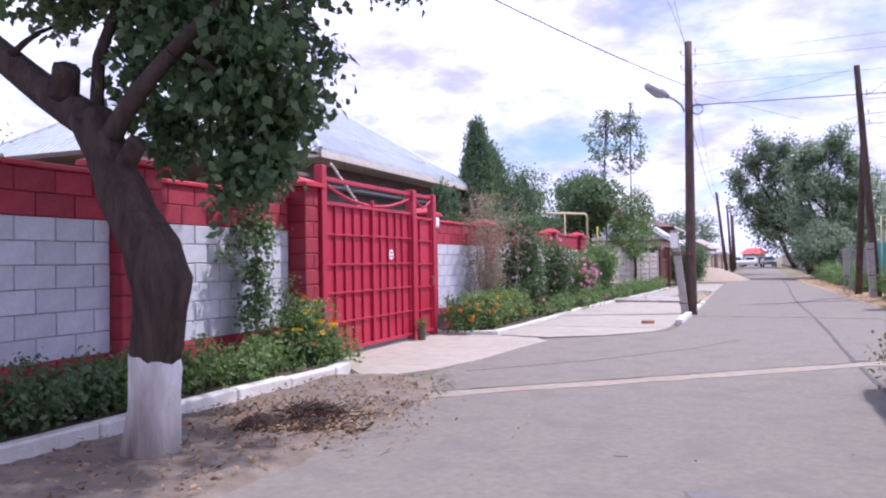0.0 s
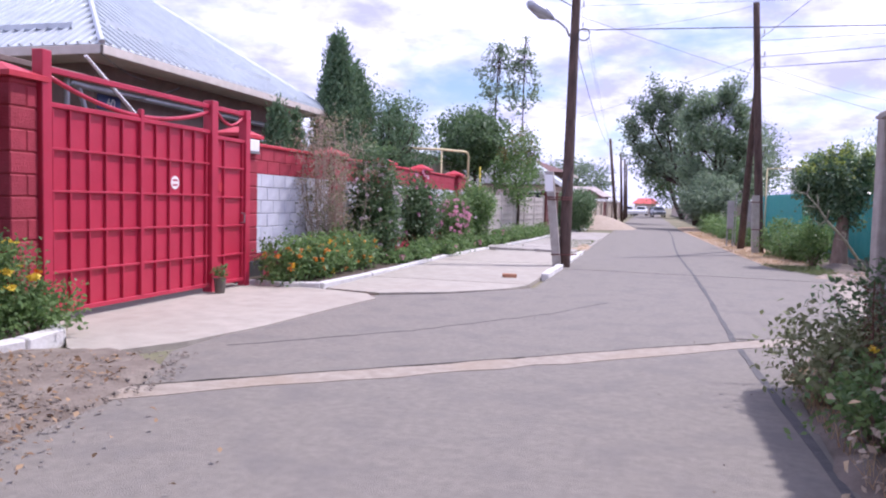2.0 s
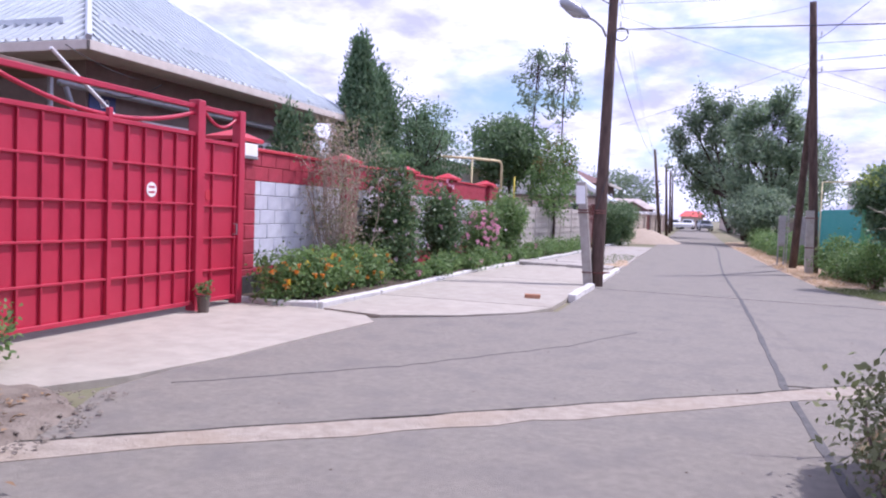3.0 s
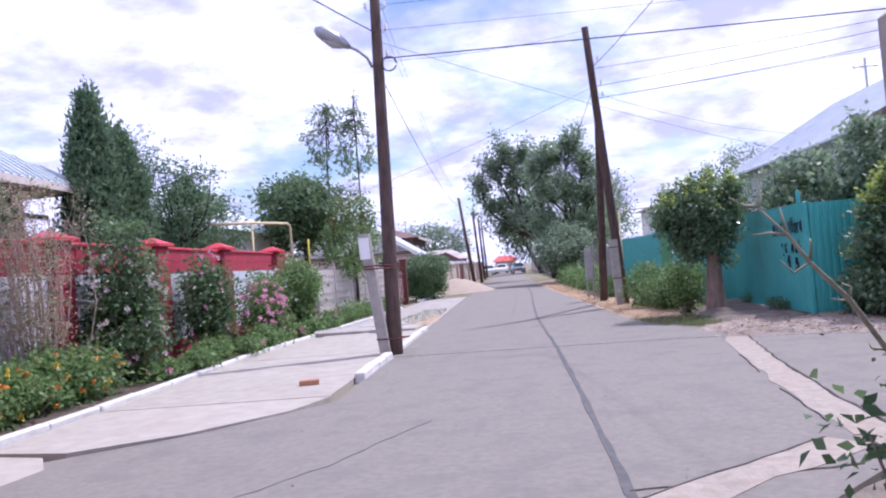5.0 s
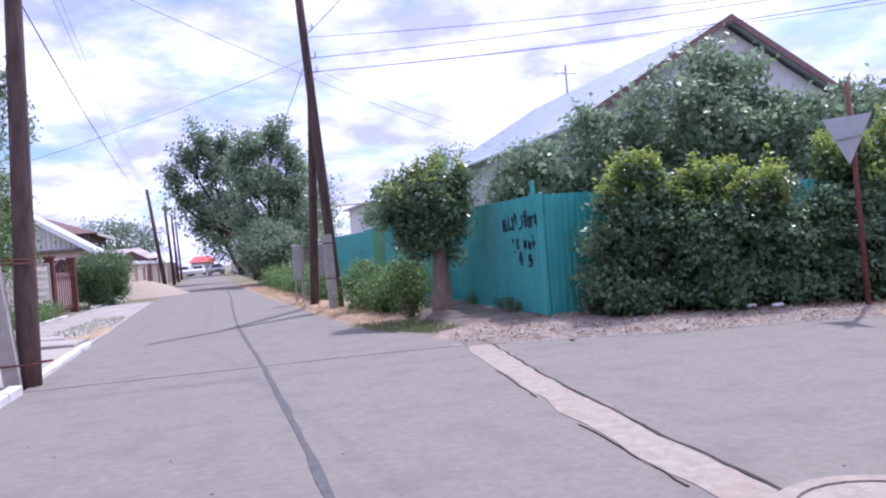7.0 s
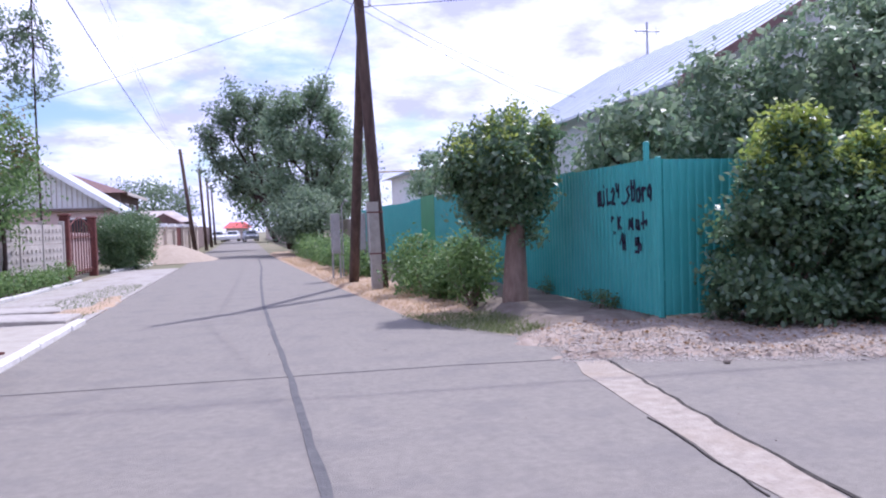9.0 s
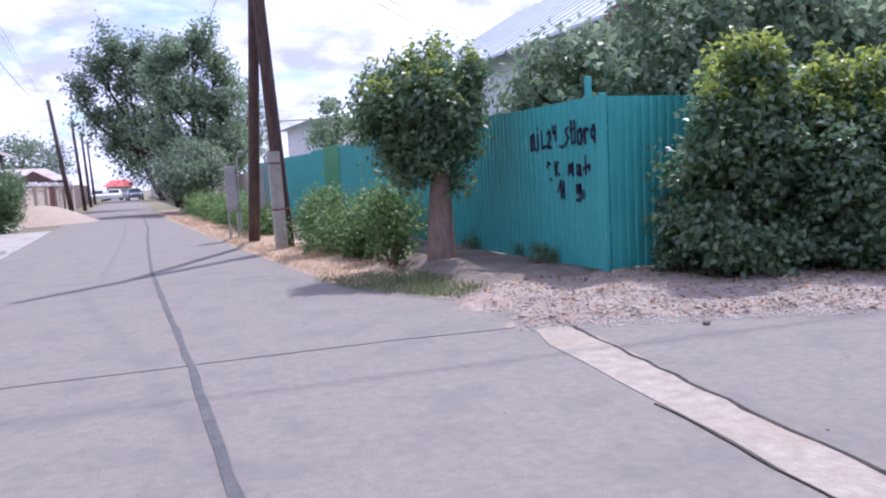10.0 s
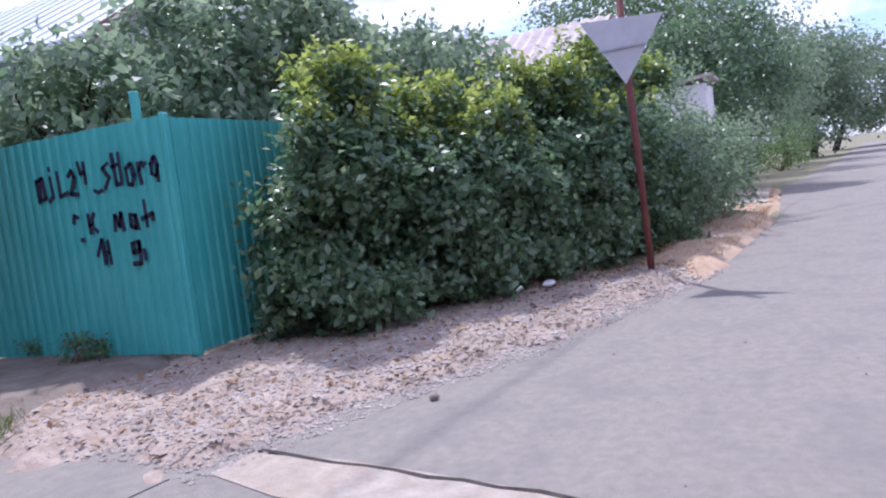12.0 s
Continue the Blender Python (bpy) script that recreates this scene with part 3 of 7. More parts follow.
# whitewashed kerbs
def kerb(pts, w, h, label, seed, length=0.95):
    t = thing("kerb", (pts[0][0], pts[0][1], 0), label, "kerb", kind="structure")
    rnd = random.Random(seed)
    for (xa, ya), (xb, yb) in zip(pts, pts[1:]):
        d = math.hypot(xb - xa, yb - ya)
        n = max(1, round(d / length))
        for i in range(n):
            L = d / n
            ob = part("kerb_stone", Geo().box(-w / 2, w / 2, 0.006, L - 0.006, -0.06, h * rnd.uniform(0.9, 1.08), 0.015), LIME, t)
            ob.data.transform(Matrix.Translation(ORG[t.name]))
            q = (xa + (xb - xa) * i / n, ya + (yb - ya) * i / n)
            ob.matrix_basis = pose(q[0] - pts[0][0] + rnd.uniform(-.008, .008), q[1] - pts[0][1], 0, 0, rnd.uniform(-2, 2), math.degrees(math.atan2(-(xb - xa), yb - ya)) + rnd.uniform(-.6, .6))
    return t

kerb([(-3.47, -6), (-3.47, 2), (-3.47, 5.3), (-3.44, 7.0), (-3.34, 8.75), (-3.42, 9.25), (-3.9, 9.62)], 0.15, 0.12, "whitewashed concrete kerb edging the flower bed", 1)
kerb([(-4.3, 14.0), (-3.55, 13.9), (-3.05, 14.15), (-2.94, 16), (-2.95, 20.7), (-2.75, 24), (-2.55, 27), (-2.3, 31), (-2.15, 35.8)], 0.12, 0.075, "low whitewashed kerb between flower bed and pavement", 2)
kerb([(-0.03, 17.2), (0.0, 19.4)], 0.14, 0.10, "whitewashed kerb stones beside the lamp pole", 3, 0.62)
kerb([(0.0, 20.5), (0.0, 24.6)], 0.12, 0.075, "whitewashed kerb stones along the street edge", 4, 0.75)
kerb([(-2.05, 40.6), (-1.5, 47)], 0.14, 0.08, "whitewashed kerb before the dark bush", 5)

# earth: verges, beds, gravel
single("dirt_verge", patch([(-3.45, -6), (-3.45, 8.7), (-2.9, 9.0), (-2.5, 9.1), (-1.9, 8.7), (-1.55, 7.4), (-1.5, 6), (-1.45, -6)], 0.09, 0.022, 0.035, 0.22, 1.4, 1), DIRT, "bare trodden earth verge with rubble", "dirt", kind="structure", smooth=True)
single("flower_bed_soil", patch([(-4.4, -6), (-4.4, 9.6), (-3.9, 9.5), (-3.5, 9.1), (-3.5, -6)], 0.12, 0.10, 0.04, 0.15, 1.5, 2), SOIL, "dark flower bed soil along the wall", "soil", kind="structure", smooth=True)
single("flower_bed_soil", patch([(-4.4, 14.1), (-3.05, 14.2), (-3.0, 20), (-2.8, 25), (-2.3, 33), (-2.2, 35.8), (-3.0, 36), (-4.4, 29)], 0.14, 0.07, 0.05, 0.15, 1.5, 3), SOIL, "dark flower bed soil along the red wall", "soil", kind="structure", smooth=True)
single("straw_verge", patch([(4.55, 22.6), (4.3, 28.5), (3.8, 46), (3.7, 56), (5.2, 56), (5.3, 40), (5.6, 30), (5.7, 24.5), (5.4, 22.9)], 0.13, 0.05, 0.07, 0.3, 1.1, 4), STRAW, "verge covered with dry orange straw", "verge", kind="structure", smooth=True)
single("yard_earth", patch([(5.5, 21.3), (5.9, 24), (5.7, 30), (5.3, 40), (5.2, 56), (7.4, 56), (7.4, 21.2), (6.4, 20.9)], 0.2, 0.10, 0.08, 0.4, 1.0, 5), DIRT, "dusty earth along the teal fence", "dirt", kind="structure", smooth=True)
GRAV = [(5.15, 19.3), (5.3, 20.4), (5.8, 21.3), (7.2, 21.2), (8.8, 21.2), (10.2, 19.2), (11.2, 17.9), (10.6, 17.3), (8.6, 17.85), (7.3, 18.25), (6.1, 18.8)]
GRAV_GEO = patch(GRAV, 0.07, 0.045, 0.06, 0.7, 1.3, 6, -0.05)
single("gravel_patch", GRAV_GEO, GRAVEL, "loose pale gravel heaped on the street corner", "gravel", kind="structure", smooth=True)
single("grass_verge", patch([(9.8, 17.4), (11.2, 18.0), (15.5, 18.2), (25, 18.3), (24, 17.0), (15.6, 16.9), (10.8, 17.2)], 0.2, 0.08, 0.07, 0.3, 1.1, 7), STRAW, "dry grassy verge along the side street", "verge", kind="structure", smooth=True)
single("wall_foot_earth", patch([(2.75, -8), (2.78, 9.9), (3.2, 11.0), (4.1, 11.85), (5.2, 12.7), (8, 12.95), (14, 12.5), (14, 8), (4, 8), (3.6, -8)], 0.12, 0.06, 0.06, 0.25, 1.3, 8), DIRT, "weedy earth at the foot of the block wall", "dirt", kind="structure", smooth=True)


# ---------------------------------------------------------------- painted block wall on the gate side
CH = 0.215
WALL_X = -4.40


BLOCKS = {}


def block_mesh(kind, w, h=CH):
    key = (kind, round(w, 3), round(h, 3))
    if key not in BLOCKS:
        me = Geo().box(-0.02, 0.012, 0.004, w - 0.004, 0.004, h - 0.004, 0.007).mesh("block")
        me.materials.append(RED_BLOCK if kind == "red" else WHITE_BLOCK)
        BLOCKS[key] = me
    return BLOCKS[key]


def red_wall(name, y0, y1, base, near):
    top = base + 8 * CH + 0.02
    t = thing(name, (WALL_X, (y0 + y1) / 2, 0), "hollow-block garden wall painted red with pale grey-blue panel", "wall", kind="structure")
    part("core", Geo().box(-4.62, -4.41, y0, y1, -0.1, base), RED_DARK, t)
    part("core", Geo().box(-4.62, -4.41, y0, y1, base, base + 6 * CH), WHITE_DARK, t)
    part("core", Geo().box(-4.62, -4.41, y0, y1, base + 6 * CH, top - 0.02), RED_DARK, t)
    n = int((y1 - y0) / 1.2) + 1
    for i in range(n):
        a, b = y0 + (y1 - y0) * i / n, y0 + (y1 - y0) * (i + 1) / n
        part("coping", Geo().box(-4.67, -4.355, a + 0.004, b - 0.004, top - 0.02, top + 0.035, 0.012), CAP_RED, t)
    rest = {"red": Geo(), "white": Geo()}
    rows = [(base - (k + 1) * CH, "red") for k in range(3)] + [(base + k * CH, "white") for k in range(6)] + [(base + (6 + k) * CH, "red") for k in range(2)]
    for r, (z, kind) in enumerate(rows):
        if z < -0.12:
            continue
        y = y0
        first = 0.21 if round(z / CH) % 2 else 0.42
        while y < y1 - 0.01:
            w = min(first if y == y0 else 0.42, y1 - y)
            if w > 0.05:
                if near and y > near:
                    ob = new("block", block_mesh(kind, w))
                    ob.parent = t
                    ob.location = (random.uniform(-0.002, 0.003), y - (y0 + y1) / 2, z)
                else:
                    rest[kind].box(WALL_X - 0.02, WALL_X + 0.012, y + 0.004, y + w - 0.004, z + 0.004, z + CH - 0.004)
            y += w
    for kind, gg in rest.items():
        if gg.v:
            part("blocks", gg, RED_BLOCK if kind == "red" else WHITE_BLOCK, t, kind="stuff")
    return t


LO, HI = 0.53, 0.43
red_wall("wall_red", -10, 6.37, LO, 3.6)
red_wall("wall_red", 6.96, 9.44, LO, 1)
red_wall("wall_red", 14.56, 17.49, HI, 1)
red_wall("wall_red", 17.99, 20.62, HI, 1)
red_wall("wall_red", 21.16, 23.84, HI, 0)
red_wall("wall_red", 24.38, 27.69, HI, 0)
red_wall("wall_red", 28.21, 29.2, HI, 0)


def pillar(y0, y1, base_top, x1=-4.2):
    """A block pier with a pyramid cap."""
    w, mid = y1 - y0, (y0 + y1) / 2
    t = thing("gate_pillar", ((x1 - 4.7) / 2, mid, 0), "dark red painted block pier with flat pyramid cap", "pillar", "wall pillars", "structure")
    part("core", Geo().box(-4.7, x1 - 0.012, y0 + 0.012, y1 - 0.012, -0.1, base_top), RED_DARK, t)
    k, z = 0, 0.0
    while z < base_top - 0.05:
        h = min(CH, base_top - z)
        cuts = [y0, y1] if k % 2 else [y0, mid + 0.03, y1]
        for a, b in zip(cuts, cuts[1:]):
            part("block", Geo().box(-4.71, x1, a + 0.003, b - 0.003, z + 0.005, z + h - 0.005, 0.012), RED_BLOCK, t)
        z, k = z + h, k + 1
    part("plinth", Geo().box(-4.72, x1 + 0.01, y0 - 0.01, y1 + 0.01, -0.1, 0.02), CONC_OLD, t)
    gg = Geo()
    c, e, z = (x1 - 4.7) / 2, 0.07, base_top
    xa, xb, ya, yb = -4.7 - e, x1 + e, y0 - e, y1 + e
    gg.add([(xa, ya, z), (xb, ya, z), (xb, yb, z), (xa, yb, z), (xa, ya, z + 0.05), (xb, ya, z + 0.05), (xb, yb, z + 0.05), (xa, yb, z + 0.05),
            (c - 0.03, mid - 0.03, z + 0.17), (c + 0.03, mid - 0.03, z + 0.17), (c + 0.03, mid + 0.03, z + 0.17), (c - 0.03, mid + 0.03, z + 0.17)],
           [(3, 2, 1, 0), (0, 1, 5, 4), (1, 2, 6, 5), (2, 3, 7, 6), (3, 0, 4, 7), (4, 5, 9, 8), (5, 6, 10, 9), (6, 7, 11, 10), (7, 4, 8, 11), (8, 9, 10, 11)])
    part("cap", gg, CAP_RED, t, "bright red pyramid cap")
    return t


pillar(6.38, 6.95, 2.38, -4.25)
pillar(9.45, 9.80, 2.42, -4.12)
wp = pillar(13.95, 14.55, 2.26, -4.33)
part("tarred_foot", Geo().box(-4.60, -4.31, 13.93, 14.75, -0.08, 0.33, 0.008), mat("tar_paint", (0.035, 0.033, 0.035), (0.07, 0.065, 0.065), 6, 0.8, 0.3), wp, "black tarred foot")
for y in (17.5, 20.63, 23.85, 27.7):
    pillar(y, y + 0.48, 2.20, -4.27)

# ---------------------------------------------------------------- red steel gate
gx = -4.13
gate = thing("metal_gate", (gx, 11.8, 0), "glossy red sheet-steel gate with welded ribs and wicket door", "gate")


def post(y, z1, w=0.11, z0=-0.02):
    return part("post", Geo().box(gx - w / 2, gx + w / 2, y - w / 2, y + w / 2, z0, z1, 0.008), RED_GATE, gate)


post(9.86, 2.74, 0.13)
post(12.87, 2.64, 0.15)
post(13.78, 2.62, 0.13)


def leaf_panel(name, y0, y1, z0, z1, cols, rows, label):
    body = part(name, Geo().box(gx - 0.012, gx + 0.0, y0, y1, z0, z1), RED_GATE, gate, label)
    for a, b, c, d in ((y0, y1, z0, z0 + 0.05), (y0, y1, z1 - 0.05, z1)):
        part("rail", Geo().box(gx, gx + 0.045, a, b, c, d, 0.005), RED_GATE, body)
    for y, wide in cols:
        part("rib", Geo().box(gx, gx + (0.05 if wide else 0.034), y - (0.03 if wide else 0.012), y + (0.03 if wide else 0.012), z0 + 0.05, z1 + (0.10 if wide else -0.05), 0.004), RED_GATE, body)
    for z in rows:
        part("rail", Geo().box(gx, gx + 0.038, y0, y1, z - 0.013, z + 0.013, 0.004), RED_GATE, body)
    return body


cols = [(y, False) for y in (9.97, 10.21, 10.49, 10.75, 11.03)] + [(11.35, True)] + [(y, False) for y in (11.64, 11.91, 12.19, 12.45, 12.73)]
big = leaf_panel("gate_leaf", 9.93, 12.80, 0.09, 2.24, cols, [0.52, 0.94, 1.35, 1.78], "wide ribbed red gate leaf")
wick = leaf_panel("wicket_door", 12.95, 13.71, 0.09, 2.18, [(12.98, False), (13.18, False), (13.68, False)], [0.50, 0.92, 1.33, 1.75], "narrow red wicket door")
part("top_bar", Geo().box(gx - 0.03, gx + 0.03, 9.9, 13.8, 2.53, 2.59, 0.006), RED_GATE, gate)
arc = [(gx, 9.92 + 2.95 * t, 2.56 - 0.30 * math.sin(math.pi * min(1, t * 0.92 + 0.04)) ** 0.8) for t in np.linspace(0, 1, 18)]
part("curved_bar", Geo().tube(arc, 0.026, 8), RED_GATE, gate, smooth=True)
arc = [(gx, 12.98 + 0.78 * t, 2.54 - 0.18 * math.sin(math.pi * t)) for t in np.linspace(0, 1, 10)]
part("curved_bar", Geo().tube(arc, 0.022, 8), RED_GATE, gate, smooth=True)


def disc(x, y, z, r, d, n=20):
    gg = Geo()
    v = [(x + s * d, y + math.cos(a) * r, z + math.sin(a) * r) for s in (0, 1) for a in np.linspace(0, 2 * math.pi, n, endpoint=False)]
    return gg.add(v, [tuple(range(n, 2 * n)), tuple(reversed(range(n)))] + [(i, (i + 1) % n, n + (i + 1) % n, n + i) for i in range(n)])


sg = part("round_sticker", disc(gx + 0.002, 12.05, 1.50, 0.085, 0.004), WHITE_ENAMEL, gate, "round white warning sticker")
for z in (1.53, 1.47):
    part("sticker_bar", Geo().box(gx + 0.006, gx + 0.0075, 12.0, 12.1, z - 0.012, z + 0.012), RED_GATE, sg)
part("round_sticker", disc(gx + 0.002, 13.12, 1.47, 0.07, 0.004), CAP_RED, gate, "faded pink round sticker")
part("handle", Geo().tube([(gx + 0.02, 13.67, 1.1), (gx + 0.07, 13.67, 1.1), (gx + 0.07, 13.67, 0.96), (gx + 0.02, 13.67, 0.96)], 0.01, 6), STEEL, gate)
# door bell and letter box on the pier
bell = thing("door_bell", (-4.325, 14.02, 1.5), "small grey door bell box on red pier", "door bell")
part("case", Geo().box(-4.332, -4.295, 13.97, 14.07, 1.40, 1.54, 0.006), BOXPAINT, bell)
part("button", Geo().box(-4.295, -4.288, 14.005, 14.03, 1.43, 1.455, 0.003), CABLE, bell)
wlamp = thing("wall_lamp", (-4.33, 14.25, 2.1), "frosted white box lamp under pillar cap", "lamp")
part("case", Geo().box(-4.335, -4.25, 14.06, 14.46, 2.05, 2.235, 0.012), WHITE_ENAMEL, wlamp)
part("bracket", Geo().box(-4.335, -4.26, 14.03, 14.49, 2.02, 2.05, 0.004), STEEL, wlamp)

# ---------------------------------------------------------------- house behind the red wall
hs = thing("house", (-12, 17.5, 0), "low brown rendered house with ribbed zinc hip roof", "house")
EX0, EX1, EY0, EY1, EZ, RZ = -18.5, -6.2, 13.25, 21.65, 3.56, 6.35
part("wall", Geo().box(EX0 + 0.6, EX1 - 0.75, EY0 + 0.75, EY1 - 0.75, -0.05, EZ - 0.12), BROWN_WALL, hs)
A, B, C, D = (EX0, EY0, EZ), (EX1, EY0, EZ), (EX1, EY1, EZ), (EX0, EY1, EZ)
R1, R2 = (-10.2, 17.45, RZ), (-14.4, 17.45, RZ)
roof = part("roof", Geo().add([A, B, C, D, R1, R2], [(0, 1, 4, 5), (1, 2, 4), (2, 3, 5, 4), (3, 0, 5)]), ZINC, hs)
part("soffit", Geo().box(EX0 + 0.05, EX1 - 0.05, EY0 + 0.05, EY1 - 0.05, EZ - 0.12, EZ - 0.09), FASCIA, hs)
for a, b in ((A, B), (B, C), (C, D)):
    x0, x1, y0, y1 = min(a[0], b[0]) - 0.02, max(a[0], b[0]) + 0.02, min(a[1], b[1]) - 0.02, max(a[1], b[1]) + 0.02
    part("fascia", Geo().box(x0, x1, y0, y1, EZ - 0.15, EZ - 0.012, 0.01), FASCIA, hs)


def seams(p, q, top, count, name="seam_rib", r=0.016):
    """Standing ribs of the sheet roof from the eave pq to the hips, joined in one part."""
    gg = Geo()
    p, q = Vector(p), Vector(q)
    for i in range(1, count):
        t = i / count
        a = p.lerp(q, t)
        e, f = (Vector(w) for w in top)
        # rise towards the ridge line, cut by the hips
        if (e - f).length < 1e-6:
            ta = min(t, 1 - t) * 2
            mid = e
            run = (mid - p.lerp(q, 0.5))
            b = a + run * ta
        else:
            run = (e.lerp(f, 0.5) - p.lerp(q, 0.5))
            run = Vector((0, run.y, run.z)) if abs((q - p).x) > 1 else Vector((run.x, 0, run.z))
            k = 1.0
            lo, hi = min(e.x, f.x), max(e.x, f.x)
            if a.x < lo:
                k = (a.x - min(p.x, q.x)) / (lo - min(p.x, q.x))
            elif a.x > hi:
                k = (max(p.x, q.x) - a.x) / (max(p.x, q.x) - hi)
            b = a + run * k
        if (b - a).length > 0.15:
            up = Vector((0, 0, r))
            gg.tube([a + up, b + up], r, 4)
    return gg


part("seam_ribs", seams(A, B, (R2, R1), 58, r=0.026), ZINC, roof)
part("seam_ribs", seams(B, C, (R1, R1), 40, r=0.026), ZINC, roof)
for a, b in ((B, R1), (C, R1), (A, R2), (R1, R2)):
    part("ridge_cap", Geo().tube([Vector(a) + Vector((0, 0, 0.02)), Vector(b) + Vector((0, 0, 0.02))], 0.05, 6), ZINC, roof)


def snow_guard(a, b, t):
    """A low rail standing on the roof slope."""
    a, b = Vector(a), Vector(b)
    up = Vector((0, 0, 0.09))
    return part("snow_guard", Geo().add([a, b, b + up, a + up, a + Vector(t), b + Vector(t), b + up + Vector(t), a + up + Vector(t)],
                [(0, 1, 2, 3), (7, 6, 5, 4), (3, 2, 6, 7), (0, 4, 5, 1), (1, 5, 6, 2), (0, 3, 7, 4)]), ZINC, roof)


sl = (RZ - EZ) / 4.0
for y0, y1, d in ((14.2, 15.7, 0.7), (16.0, 17.6, 0.7), (18.0, 19.6, 0.6)):
    snow_guard((EX1 - d, y0, EZ + d * sl + 0.02), (EX1 - d, y1, EZ + d * sl + 0.02), (-0.03, 0, 0))
for x0, x1 in ((-11.5, -7.2), (-16, -12)):
    snow_guard((x0, EY0 + 0.55, EZ + 0.55 * (RZ - EZ) / 4.2 + 0.02), (x1, EY0 + 0.55, EZ + 0.55 * (RZ - EZ) / 4.2 + 0.02), (0, 0.03, 0))
part("gutter_pipe", Geo().tube([(EX1 - 0.55, 13.3, 2.98), (EX1 - 0.55, 21.3, 2.98)], 0.05, 8), STEEL, hs, smooth=True)
part("downpipe", Geo().tube([(EX1 - 0.55, 13.4, 2.98), (EX1 - 0.62, 13.7, 2.5), (EX1 - 0.62, 13.7, 0.2)], 0.04, 8), STEEL, hs, smooth=True)
for y in (15.2, 18.2):
    w = part("window", Geo().box(EX1 - 0.75, EX1 - 0.70, y, y + 1.3, 1.25, 2.6), GLASS, hs)
    for a, b, c, d in ((y - .07, y + 1.37, 1.18, 1.25), (y - .07, y + 1.37, 2.6, 2.67), (y - .07, y, 1.25, 2.6), (y + 1.3, y + 1.37, 1.25, 2.6), (y + .62, y + .68, 1.25, 2.6)):
        part("frame", Geo().box(EX1 - 0.75, EX1 - 0.66, a, b, c, d, 0.01), WHITE_ENAMEL, w)
npl = part("number_plate", Geo().box(EX1 - 0.75, EX1 - 0.73, 14.05, 14.6, 2.72, 2.95, 0.004), BLUE_PLATE, hs, "blue house number plate")
tx = bpy.data.curves.new("plate_digits", "FONT")
tx.body, tx.size, tx.extrude = "60", 0.2, 0.003
tob = new("digits_source", tx)
tme = bpy.data.meshes.new_from_object(tob.evaluated_get(bpy.context.evaluated_depsgraph_get()))
bpy.data.objects.remove(tob)
tme.transform(Matrix.Translation(Vector((EX1 - 0.727, 14.26, 2.76)) - ORG[hs.name]) @ pose(0, 0, 0, 90, 0, 90))
part("digits", tme, WHITE_ENAMEL, npl)
# open-sided canopy inside the yard, in front of the house
cp = thing("yard_canopy", (-9, 11.5, 0), "dark flat canopy over the yard behind the gate", "canopy")
part("roof_sheet", Geo().box(-12, -6.4, 9.0, 13.2, 3.02, 3.1, 0.01), BROWN_WALL, cp)
for x, y in ((-6.6, 9.2), (-6.6, 13.0), (-11.8, 9.2)):
    part("leg", Geo().tube([(x, y, -0.05), (x, y, 3.02)], 0.04, 8), STEEL, cp)
single("wall_yard", Geo().box(-12.2, -12.0, -10, 13.3, -0.05, 2.6), BROWN_WALL, "plain dark yard wall behind the gate", "wall", kind="structure")
ln = single("washing_pole", Geo().tube([(-4.75, 11.2, 2.95), (-4.85, 12.5, 2.22), (-5.1, 16.3, -0.05)], 0.022, 6), WHITE_ENAMEL, "thin white bar leaning behind the gate top", "bar")


